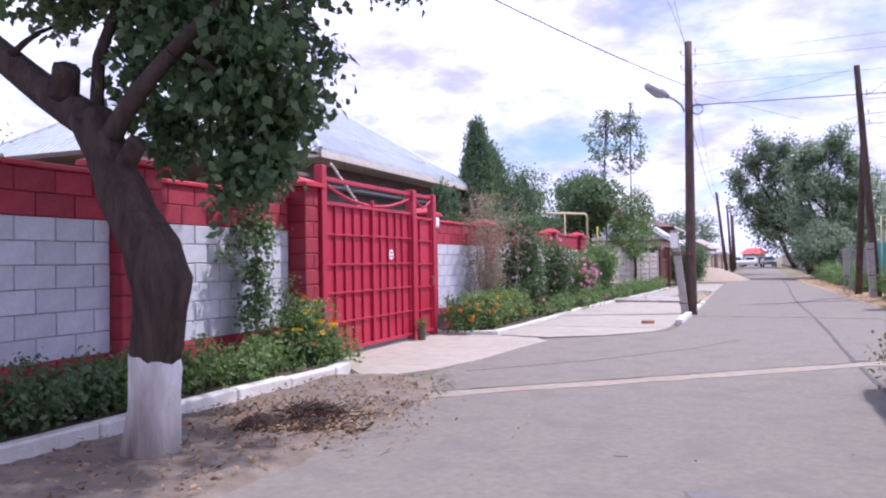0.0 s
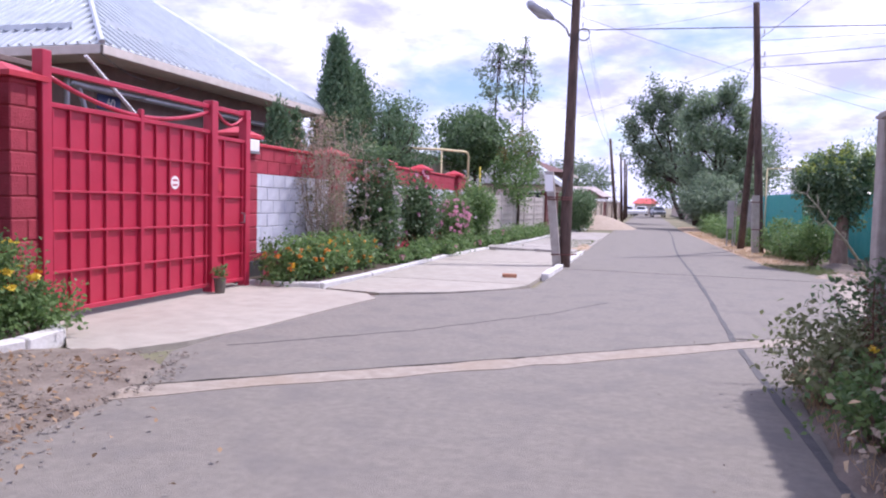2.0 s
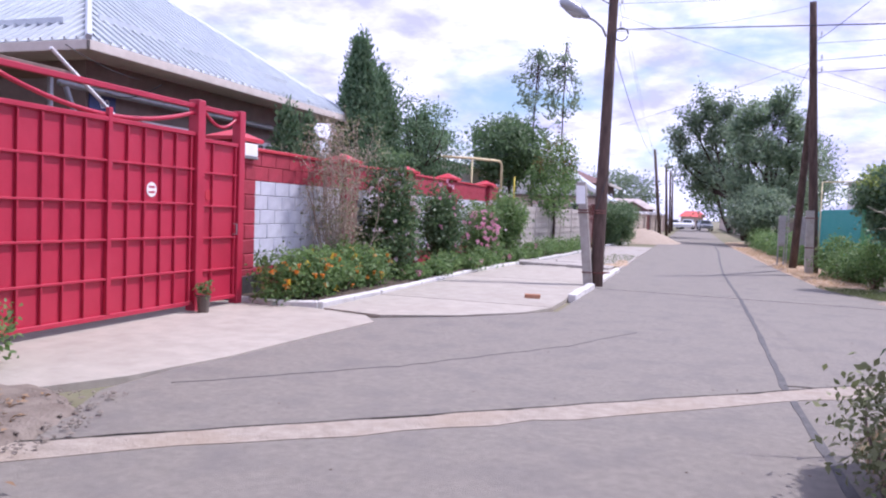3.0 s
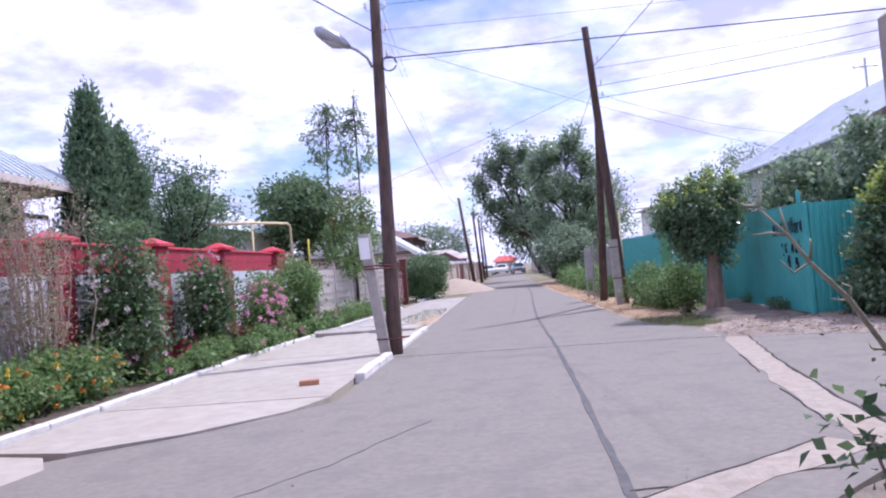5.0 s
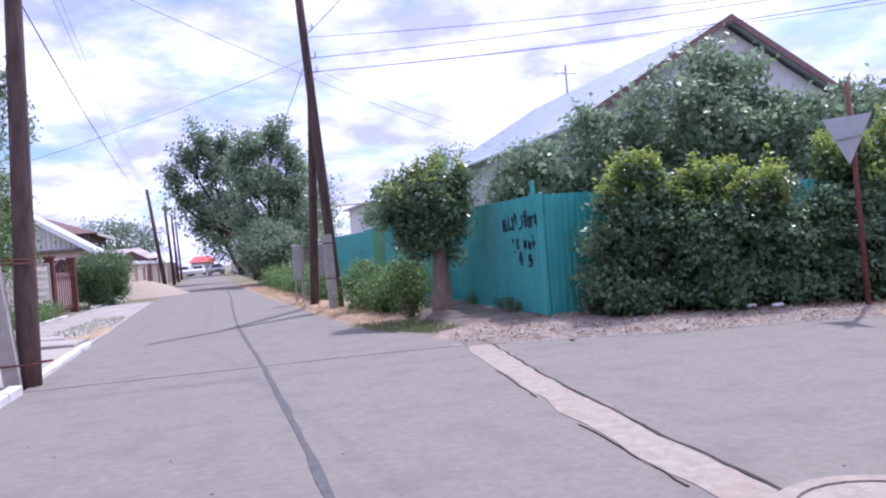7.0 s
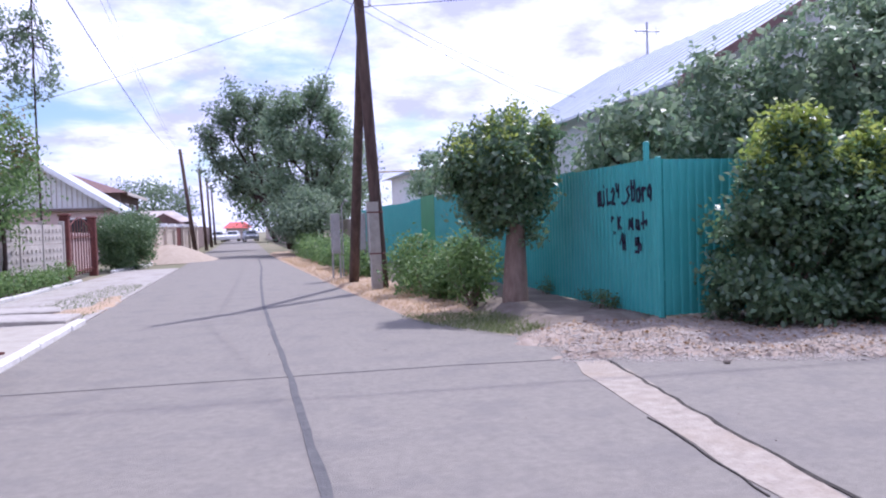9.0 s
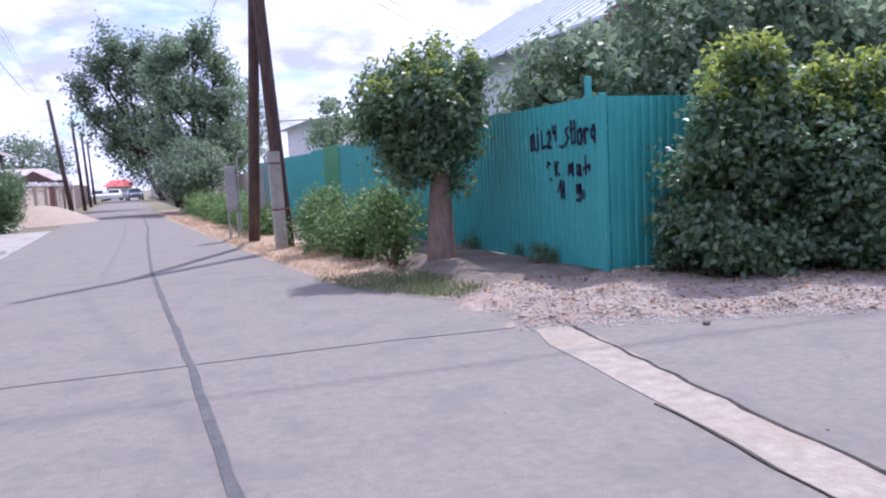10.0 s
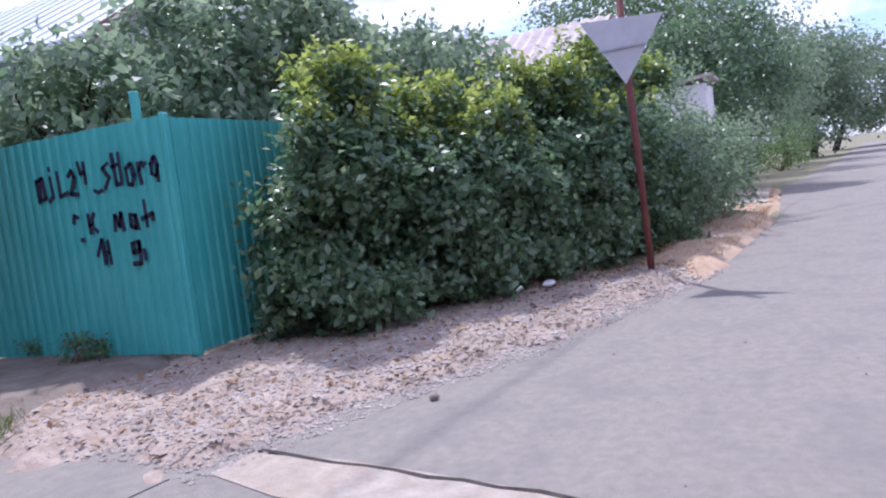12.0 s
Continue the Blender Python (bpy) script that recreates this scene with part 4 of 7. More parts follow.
# ---------------------------------------------------------------- big tree by the kerb
def big_tree():
    rng = np.random.default_rng(21)
    base = (-2.63, 5.02, 0)
    t = thing("tree", base, "old leaning fruit tree with whitewashed trunk foot", "tree")
    mid = [(-2.63, 5.02, 0.0), (-2.60, 5.02, 0.35), (-2.54, 5.0, 0.72), (-2.50, 5.0, 1.05), (-2.48, 5.0, 1.25), (-2.57, 5.0, 1.5), (-2.78, 5.0, 1.85), (-2.97, 5.0, 2.12), (-3.15, 5.0, 2.5)]
    rad = [0.195, 0.172, 0.168, 0.19, 0.215, 0.19, 0.165, 0.155, 0.148]

    def rough(g, n, amount):
        for i, (x, y, z) in enumerate(g.v):
            k = noise.noise(Vector((x * 5, y * 5, z * 1.6))) * amount
            g.v[i] = (x + k, y + k * 0.7, z)
        return g

    low = rough(Geo().tube([(x, y, z - 0.12) if i == 0 else (x, y, z) for i, (x, y, z) in enumerate(mid[:3])], [r + 0.006 + 0.018 * (i == 0) for i, r in enumerate(rad[:3])], 22), 3, 0.05)
    for i in range(len(low.v) - 22, len(low.v)):
        x, y, z = low.v[i]
        low.v[i] = (x, y, z + 0.28 * noise.noise(Vector((x * 23, y * 23, 1.7))) + 0.035 * math.sin(i * 2.4))
    up = Geo()
    pts, rs = [], []
    for i in range(1, len(mid) - 1):
        for k in range(3):
            f = k / 3
            pts.append(tuple(Vector(mid[i]).lerp(Vector(mid[i + 1]), f)))
            rs.append(rad[i] * (1 - f) + rad[i + 1] * f)
    pts.append(mid[-1])
    rs.append(rad[-1])
    up.tube(pts, rs, 20)
    tr = part("trunk", rough(up, 3, 0.045), BARK, t, smooth=True)
    part("limed_foot", low, LIMED, tr, "whitewashed trunk foot", smooth=True)
    g = Geo()
    limb(g, (-3.08, 5.0, 2.42), (-4.11, 4.95, 3.11), 0.15, 0.115, rng, 0.03)
    part("limb", g, BARK, tr, smooth=True)
    g = Geo()
    limb(g, (-4.11, 4.95, 3.11), (-5.6, 4.6, 4.3), 0.115, 0.05, rng, 0.06)
    part("limb", g, BARK, tr, smooth=True)
    g = Geo()
    limb(g, (-3.0, 5.0, 2.25), (-2.42, 5.05, 2.90), 0.085, 0.06, rng, 0.04)
    part("limb", g, BARK, tr, smooth=True)
    g = Geo()
    limb(g, (-2.42, 5.05, 2.90), (-1.7, 5.5, 3.9), 0.06, 0.03, rng, 0.06)
    part("limb", g, BARK, tr, smooth=True)
    g = Geo()
    limb(g, (-3.15, 5.05, 2.5), (-3.0, 6.0, 4.0), 0.055, 0.03, rng, 0.06)
    part("limb", g, BARK, tr, smooth=True)
    g = Geo()
    limb(g, (-2.88, 5.0, 2.05), (-2.66, 4.96, 2.27), 0.085, 0.07, rng, 0.02)
    part("limb", g, BARK, tr, smooth=True)
    g = Geo()
    limb(g, (-3.4, 4.98, 2.66), (-3.28, 4.9, 2.86), 0.11, 0.10, rng, 0.02)
    part("limb", g, BARK, tr, smooth=True)
    for a, b in (((-2.24, 5.1, 2.86), (-2.0, 5.7, 2.6)), ((-2.2, 5.2, 3.0), (-2.15, 5.6, 2.3)), ((-2.4, 5.2, 2.8), (-2.8, 5.6, 2.5)), ((-1.9, 5.4, 3.5), (-1.5, 5.6, 3.1)), ((-3.1, 5.4, 3.6), (-3.5, 5.8, 3.4)), ((-3.1, 5.5, 3.9), (-2.6, 5.9, 3.8)), ((-3.86, 4.9, 3.02), (-3.8, 5.4, 3.4))):
        g = Geo()
        limb(g, a, b, 0.03, 0.008, rng, 0.1, 5, 5)
        part("limb", g, BARK, tr, smooth=True)
    c = np.vstack([clumps((-2.35, 5.65, 3.15), (0.95, 0.7, 0.62), 105, rng, 0.1, 0.2),
                   clumps((-2.15, 5.65, 2.55), (0.5, 0.45, 0.5), 60, rng, 0.05, 0.2),
                   clumps((-2.3, 5.6, 2.15), (0.2, 0.2, 0.38), 20, rng, 0.05, 0.1),
                   clumps((-2.95, 5.6, 2.5), (0.22, 0.3, 0.38), 18, rng, 0.05, 0.2),
                   clumps((-3.4, 5.5, 3.75), (1.0, 0.8, 0.45), 75, rng, 0.1, 0.2),
                   clumps((-2.2, 5.3, 4.4), (1.9, 1.8, 0.7), 150, rng, 0.2, 0.2),
                   clumps((-2.5, 7.0, 4.9), (2.0, 1.6, 0.8), 300, rng, 0.1, 0.2),
                   clumps((-0.9, 6.2, 4.75), (1.3, 1.6, 0.6), 210, rng, 0.1, 0.2),
                   clumps((-4.2, 5.6, 5.3), (2.2, 1.8, 0.8), 130, rng, 0.1, 0.2),
                   clumps((-5.2, 4.6, 4.6), (1.6, 1.4, 0.7), 110, rng, 0.2, 0.2)])
    part("crown", quads("crown", foliage(c, (-3, 5.2, 3.2), 40, 0.10, 0.092, rng, slim=0.8, droop=0.5), base), L_TREE, t)
    return t


big_tree()

# climbing vine on a stick before the wall
vt = thing("climbing_vine", (-4.15, 8.35, 0.08), "leafy vine climbing a stick against the wall", "vine")
rng = np.random.default_rng(31)
g = Geo()
limb(g, (-4.1, 8.3, 0.0), (-4.1, 8.35, 2.3), 0.02, 0.012, rng, 0.01)
limb(g, (-4.1, 8.35, 0.1), (-4.15, 8.45, 2.1), 0.012, 0.006, rng, 0.03)
part("branchwork", g, BARK_PALE, vt)
z = rng.uniform(0.3, 2.5, 90)
c = np.column_stack([-4.12 + rng.normal(size=90) * 0.06, 8.33 + rng.normal(size=90) * (0.10 + 0.11 * np.clip(z - 0.8, 0, 1)), z])
part("leaves", quads("leaves", foliage(c, (-4.4, 8.3, 1.2), 24, 0.06, 0.06, rng, slim=0.8), (-4.15, 8.35, 0.08)), L_TREE, vt)
c2 = c[::3] + np.array([0.03, 0.1, 0.1])
part("young_leaves", quads("young_leaves", foliage(c2, (-4.4, 8.3, 1.2), 12, 0.07, 0.05, rng, slim=0.8), (-4.15, 8.35, 0.08)), L_MID, vt)

# plants of the near flower bed
rng = np.random.default_rng(41)
for k in range(13):
    y = 3.6 + k * 0.48
    tall = 0.30 if y < 5.9 else 0.26
    bush("bed_plant", (-3.85 + rng.uniform(-0.12, 0.12), y, 0.08), (0.34, 0.36, tall * rng.uniform(0.7, 1.0)), "low leafy green bedding plants behind the kerb", L_MID if y > 5.7 else L_TREE, 0.06, 34, 36, 0.075, 100 + k, "plant", "bed plants", stems=5)
bush("marigold_plant", (-3.80, 8.95, 0.08), (0.36, 0.45, 0.42), "leafy marigold clump with yellow blooms by the gate", L_MID, 0.06, 60, 40, 0.08, 130, "flower", "marigolds", [(F_YELLOW, 10, 0.06), (F_ORANGE, 4, 0.06)])
bush("rose_bush", (-4.0, 9.0, 0.08), (0.28, 0.30, 0.55), "green rose bush at the gate pier", L_TREE, 0.05, 40, 34, 0.07, 131)

# heap of burnt twigs on the verge
hp = thing("burnt_heap", (-2.15, 6.3, 0), "small heap of burnt twigs and ash", "ash heap")
rng = np.random.default_rng(51)
part("ash", patch([(-2.55, 6.0), (-2.2, 5.85), (-1.8, 6.05), (-1.7, 6.4), (-1.95, 6.75), (-2.4, 6.7), (-2.6, 6.35)], 0.035, 0.06, 0.09, 0.25, 4.0, 9, 0.0), ASH, hp, smooth=True)
g = Geo()
for k in range(150):
    a, r, l = rng.uniform(0, 6.28), abs(rng.normal()) * 0.28, rng.uniform(0.08, 0.3)
    x, y, th = -2.15 + math.cos(a) * r * 1.2, 6.3 + math.sin(a) * r, rng.uniform(0, 3.14)
    z = max(0.03, 0.13 - r * 0.2)
    g.tube([(x, y, z), (x + math.cos(th) * l, y + math.sin(th) * l, z + rng.uniform(-0.05, 0.09))], rng.uniform(0.002, 0.006), 4)
part("twigs", g, BARK, hp, kind="stuff")
VERGE = [(-3.3, 1), (-3.35, 8.6), (-2.3, 8.9), (-1.6, 7.6), (-1.5, 1)]
q = scatter(VERGE, 1500, rng)
lit = leaves(np.column_stack([q, np.full(len(q), 0.045)]), 0.05, rng, upright=2.0)
q2 = rng.normal(size=(700, 2)) * np.array([0.55, 0.42]) + np.array([-2.1, 6.25])
lit = np.concatenate([lit, leaves(np.column_stack([q2, np.full(700, 0.06)]), 0.05, rng, upright=2.0)])
single("leaf_litter", quads("leaf_litter", lit), L_LITTER, "dry fallen leaves scattered on the earth verge", "leaves", kind="stuff")


def pebbles(name, xy, z, smin, smax, material, label, seed, height=None):
    rnd = random.Random(seed)
    gg = Geo()
    octa = [(1, 0, 0), (-1, 0, 0), (0, 1, 0), (0, -1, 0), (0, 0, 0.7), (0, 0, -0.7)]
    for x, y in xy:
        s = smin + (smax - smin) * rnd.random() ** 2
        if height:
            z = max(height(x, y), 0.0)
        a = rnd.uniform(0, 6.28)
        sx, sy, sz = s * rnd.uniform(0.7, 1.4), s * rnd.uniform(0.7, 1.2), s * rnd.uniform(0.5, 0.9)
        v = []
        for p in octa:
            px, py, pz = p[0] * sx + rnd.uniform(-.2, .2) * s, p[1] * sy + rnd.uniform(-.2, .2) * s, p[2] * sz
            v.append((x + px * math.cos(a) - py * math.sin(a), y + px * math.sin(a) + py * math.cos(a), z + pz + sz * 0.3))
        gg.add(v, [(0, 2, 4), (2, 1, 4), (1, 3, 4), (3, 0, 4), (2, 0, 5), (1, 2, 5), (3, 1, 5), (0, 3, 5)])
    return single(name, gg, material, label, "pebbles", kind="stuff")


RUB = [(-3.2, 7.2), (-2.6, 8.9), (-1.9, 9.2), (-1.5, 8.2), (-1.4, 6.6), (-2.2, 6.8)]
pebbles("rubble", scatter(RUB, 900, rng), 0.02, 0.006, 0.026, mat("rubble_stone", (0.16, 0.135, 0.112), (0.29, 0.25, 0.21), 5, 0.95, 0.3, 40), "small loose stones on the earth verge", 1)
pebbles("gravel", np.vstack([scatter(GRAV, 11000, rng, -0.25), scatter([(5.0, 18.9), (7, 18.2), (10.4, 17.1), (10.6, 17.9), (7.5, 19.4), (5.6, 20.2)], 6000, rng)]), 0.0, 0.006, 0.021, STONE, "pale gravel stones at the street corner", 2, GRAV_GEO.height)
pebbles("road_grit", scatter([(-1.5, 1), (-1.5, 8), (0, 14), (0, 30), (4, 28), (5, 19), (9, 17), (9, 14), (3, 12), (2.6, 1)], 420, rng), 0.0, 0.004, 0.012, DIRT, "tiny stones strewn over the asphalt", 3)
pb = single("stone", Geo().box(6.22, 6.28, 18.30, 18.345, 0.0, 0.035, 0.012), DIRT, "fist-sized dark stone on the asphalt edge", "stone")

q = np.vstack([scatter(GRAV, 1300, rng), scatter([(8.2, 20.9), (9.5, 18.6), (11, 17.6), (11.5, 18.2), (9.6, 20.4)], 700, rng)])
single("leaf_litter", quads("leaf_litter", leaves(np.array([(x, y, max(GRAV_GEO.height(x, y), 0) + 0.02) for x, y in q]), 0.05, rng, upright=2.0)), L_LITTER, "dry fallen leaves on the gravel corner", "leaves", kind="stuff")

# flower pot before the gate
pot = thing("flower_pot", (-3.92, 12.78, 0.014), "small dark pot with a sprouting plant", "flower pot")
rng = np.random.default_rng(61)
g = Geo().tube([(-3.92, 12.78, 0.012), (-3.92, 12.78, 0.20), (-3.92, 12.78, 0.22)], [0.065, 0.085, 0.095], 14)
part("pot", g, POTGREEN, pot)
c = clumps((-3.92, 12.78, 0.30), (0.09, 0.09, 0.08), 14, rng)
part("leaves", quads("leaves", foliage(c, (-3.92, 12.78, 0.2), 16, 0.03, 0.045, rng), (-3.92, 12.78, 0.014)), L_MID, pot)

# ---------------------------------------------------------------- plants along the red wall
rng = np.random.default_rng(71)
for k in range(8):
    y = 14.2 + k * 0.41
    bush("marigold_plant", (-3.55 + rng.uniform(-0.12, 0.12), y, 0.05), (0.42, 0.36, 0.30 + 0.03 * (k % 3)), "dense marigold clump with orange blooms in bed", L_MID, 0.07, 50, 36, 0.085, 200 + k, "flower", "marigolds", [(F_ORANGE, 8, 0.05)] + ([(F_YELLOW, 4, 0.05)] if k % 2 == 0 else []), 6)


def twiggy(name, base, h, r, label, seed):
    """A half-dry shrub of many thin upright stems."""
    rng = np.random.default_rng(seed)
    t = thing(name, base, label, "shrub")
    g, ends = Geo(), []
    for k in range(46):
        a, rr = rng.uniform(0, 6.28), r * rng.uniform(0.2, 1.0)
        top = (base[0] + math.cos(a) * rr * 0.7, base[1] + math.sin(a) * rr, h * rng.uniform(0.7, 1.0))
        foot = (base[0] + math.cos(a) * 0.12, base[1] + math.sin(a) * 0.14, base[2] - 0.03)
        pts = limb(g, foot, top, 0.010, 0.003, rng, 0.06, 6, 4)
        for p in pts[2:]:
            for _ in range(4):
                e = p + rng.normal(size=3) * np.array([0.14, 0.16, 0.14])
                g.tube([p, e], [0.004, 0.002], 3)
                ends.append(e)
    part("branchwork", g, TWIG, t)
    c = np.array(ends)
    part("dry_leaves", quads("dry_leaves", foliage(c, base, 4, 0.05, 0.04, rng), base), L_DRY, t, "sparse dry brown leaves")
    part("leaves", quads("leaves", foliage(c[::3], base, 8, 0.06, 0.05, rng), base), L_WEED, t)
    return t


twiggy("dry_shrub", (-3.95, 16.5, 0.05), 2.75, 0.98, "half-dry twiggy shrub standing before the wall", 81)
bush("rose_bush", (-3.75, 18.4, 0.05), (0.55, 0.85, 1.08), "tall dark rose bush with pale pink blooms", L_TREE, 0.085, 170, 52, 0.11, 82, "rose bush", "rose bushes", [(F_PALE, 60, 0.06)], 12)
bush("rose_bush", (-3.7, 21.4, 0.05), (0.48, 0.72, 1.0), "upright rose bush with a few pink blooms", L_TREE, 0.085, 150, 50, 0.11, 83, "rose bush", "rose bushes", [(F_PINK, 22, 0.06)], 10)
bush("hollyhock_clump", (-3.5, 24.0, 0.05), (0.5, 0.9, 0.7), "pink flowering clump beside the pavement", L_MID, 0.08, 120, 46, 0.11, 84, "flower", "", [(F_PINK, 70, 0.075)], 10)
bush("rose_bush", (-3.5, 26.3, 0.05), (0.6, 1.25, 0.98), "broad green bush before the red wall", L_MID, 0.09, 180, 46, 0.12, 85, "rose bush", "rose bushes", [(F_PALE, 20, 0.06)], 10)
for k in range(10):
    y = 18.4 + k * 1.05
    bush("bed_plant", (-3.3 + rng.uniform(-0.15, 0.15) + 0.05 * k, y, 0.05), (0.26, 0.42, 0.10 + 0.13 * rng.uniform()), "low green plants edging the pavement kerb", L_MID, 0.08, 34, 30, 0.085, 300 + k, "plant", "bed plants", [(F_PINK, 6, 0.06)] if k % 3 == 0 else None, 5)
for k in range(8):
    bush("bed_plant", (-2.75 + 0.06 * k, 28.4 + k * 0.9, 0.04), (0.3, 0.5, 0.2 + 0.1 * rng.uniform()), "low green plants before the cast fence", L_MID, 0.07, 30, 24, 0.09, 330 + k, "plant", "bed plants", stems=4)


def thuja(name, base, h, r, label, k, per, size, seed):
    """A dense upright cone of fine scale-leaf sprays."""
    rng = np.random.default_rng(seed)
    t = thing(name, base, label, "conifer", "thujas")
    f = rng.uniform(0, 1, k) ** 1.15
    a = rng.uniform(0, 6.28, k)
    rr = r * (1 - f) ** 0.55 * rng.uniform(0.55, 1.08, k) * (1 + 0.15 * np.sin(a * 3 + f * 9))
    c = np.column_stack([base[0] + np.cos(a) * rr, base[1] + np.sin(a) * rr, base[2] + 0.1 + f * (h - 0.15)])
    part("trunk", Geo().tube([(base[0], base[1], base[2] - 0.1), (base[0], base[1], base[2] + h * 0.9)], [0.06 * h / 3, 0.01], 6), BARK, t)
    cc = np.repeat(c, per, axis=0)
    p = cc + rng.normal(size=cc.shape) * np.array([0.06, 0.06, 0.13]) * (r / 0.5) ** 0.5
    q = leaves(p, size, rng, out=(p - np.asarray(base)) * np.array([1, 1, 0.05]), droop=-1.3, slim=0.4, upright=0.0)
    part("crown", quads("crown", q, base), L_THUJA, t)
    return t


thuja("thuja", (-5.25, 17.0, 0), 3.06, 0.52, "small cone-shaped thuja behind the wall", 260, 26, 0.10, 91)
thuja("thuja", (-5.25, 17.75, 0), 2.98, 0.36, "small cone-shaped thuja behind the wall", 220, 24, 0.10, 92)
thuja("thuja", (-6.1, 21.85, 0), 5.3, 0.88, "tall dark pointed thuja rising over the wall", 800, 34, 0.13, 93)
thuja("thuja", (-6.0, 22.8, 0), 4.75, 0.92, "bushy dark thuja beside a taller one", 520, 30, 0.13, 94)
tree("tree", (-6.0, 25.6, 0), (-6.0, 25.5, 3.2), (0.85, 1.3, 1.55), 0.09, "loose feathery conifer rising over the red wall", L_THUJA, 0.10, 150, 42, 0.16, 95, group="garden trees", limbs=18, rough=0.35)
tree("tree", (-6.2, 28.0, 0), (-6.2, 27.9, 2.95), (0.8, 1.3, 1.6), 0.08, "loose feathery conifer beside the gas pipe", L_THUJA, 0.10, 140, 40, 0.16, 96, group="garden trees", limbs=18, rough=0.35)
tree("tree", (-7.5, 27, 0), (-7.5, 27, 4.7), (0.6, 0.7, 1.2), 0.06, "thin young tree with sparse crown", L_FAR_HAZE, 0.09, 44, 22, 0.14, 97, group="garden trees", limbs=20, rough=0.3)
tree("tree", (-5.3, 34.0, 0), (-5.3, 34.0, 3.85), (1.25, 1.7, 1.35), 0.10, "round dense walnut tree behind the cast fence", L_TREE, 0.16, 200, 56, 0.22, 98, group="garden trees", limbs=12)
tree("tree", (-3.1, 32.2, 0), (-3.15, 32.2, 2.65), (0.98, 1.3, 1.45), 0.06, "slender fruit tree with yellowing orange leaves", L_MID, 0.11, 130, 40, 0.17, 99, group="garden trees", limbs=14, tips=L_RUST)
tree("poplar", (-5.7, 41.5, 0), (-5.7, 41.5, 7.6), (1.15, 1.2, 2.3), 0.05, "tall thin poplar with sparse airy twigs", L_FAR_HAZE, 0.17, 44, 26, 0.13, 101, limbs=60, trunk_top=9.3, rough=0.35)
tree("poplar", (-4.6, 42.5, 0), (-4.6, 42.5, 7.9), (0.95, 1.0, 2.4), 0.045, "tall thin poplar with sparse airy twigs", L_FAR_HAZE, 0.17, 40, 26, 0.13, 102, limbs=50, trunk_top=9.9, rough=0.35)

# pale gas pipe over the garden
gas = thing("gas_pipe", (-4.6, 30.2, 0), "cream painted gas pipe arching above the wall", "gas pipe")
pts = [(-4.55, 30.2, -0.05), (-4.55, 30.2, 2.98), (-4.56, 30.15, 3.08), (-4.60, 30.0, 3.14), (-4.75, 27.2, 3.02), (-5.6, 26.4, 3.0)]
part("pipe", Geo().tube(pts, 0.04, 10), GASYELLOW, gas, smooth=True)
part("riser", Geo().tube([(-4.75, 27.25, 0), (-4.75, 27.25, 3.02)], 0.028, 8), GASYELLOW, gas, smooth=True)
single("gas_riser", Geo().tube([(-4.5, 32.0, 0), (-4.5, 32.0, 2.72)], 0.03, 8), mat("gas_yellow", (0.62, 0.50, 0.05), (0.72, 0.60, 0.08), 5, 0.5, 0.1), "short yellow gas riser pipe", "gas pipe", smooth=True)
# pale house behind the conifers
h2 = thing("house", (-9, 33, 0), "pale rendered house with light sheet roof", "house")
part("wall", Geo().box(-12, -6.6, 29.5, 37, 0, 3.1), PALE_WALL, h2)
part("roof", Geo().add([(-12.4, 29, 3.1), (-6.2, 29, 3.1), (-6.2, 37.4, 3.1), (-12.4, 37.4, 3.1), (-9.3, 31.5, 4.7), (-9.3, 35, 4.7)], [(0, 1, 4), (1, 2, 5, 4), (2, 3, 5), (3, 0, 4, 5), (3, 2, 1, 0)]), ZINC, h2)
w = part("window", Geo().box(-6.6, -6.57, 32, 33.2, 1.3, 2.5), GLASS, h2)
part("frame", Geo().box(-6.6, -6.55, 31.93, 33.27, 2.5, 2.58, 0.01), WHITE_ENAMEL, w)


# ---------------------------------------------------------------- poles, lamp, cables
def sag(a, b, drop, n=18):
    a, b = Vector(a), Vector(b)
    return [a.lerp(b, t) - Vector((0, 0, drop * 4 * t * (1 - t))) for t in np.linspace(0, 1, n)]


lp = thing("street_lamp", (0, 20, 0), "weathered wooden lamp pole bound to a concrete stub", "lamp pole")
ptop = Vector((-0.02, 21.25, 6.95))
pole_pts = [Vector((0.02, 19.98, -0.2)).lerp(ptop, t) for t in np.linspace(0, 1, 9)]
part("pole", Geo().tube(pole_pts, [0.135 - 0.045 * t for t in np.linspace(0, 1, 9)], 14), POLE, lp, smooth=True)
gs = Geo()
a, b = Vector((-0.10, 19.86, -0.1)), Vector((-0.36, 20.05, 2.05))
d = (b - a).normalized()
sx, sy = Vector((0.085, 0, 0)), Vector((0, 0.09, 0))
gs.add([a - sx - sy, a + sx - sy, a + sx + sy, a - sx + sy, b - sx - sy, b + sx - sy, b + sx + sy, b - sx + sy], [(3, 2, 1, 0), (4, 5, 6, 7), (0, 1, 5, 4), (1, 2, 6, 5), (2, 3, 7, 6), (3, 0, 4, 7)])
stub = part("concrete_stub", gs, CONC_OLD, lp, "leaning grey concrete stub")
for z in (0.28, 1.45, 1.5):
    c = a.lerp(b, z / 2.1)
    part("wire_binding", Geo().tube([Vector((c.x - 0.10, c.y - 0.10, z)), Vector((c.x + 0.25, c.y - 0.12, z)), Vector((c.x + 0.42, c.y + 0.10, z)), Vector((c.x - 0.05, c.y + 0.14, z)), Vector((c.x - 0.10, c.y - 0.10, z))], 0.012, 5), RUST, stub)
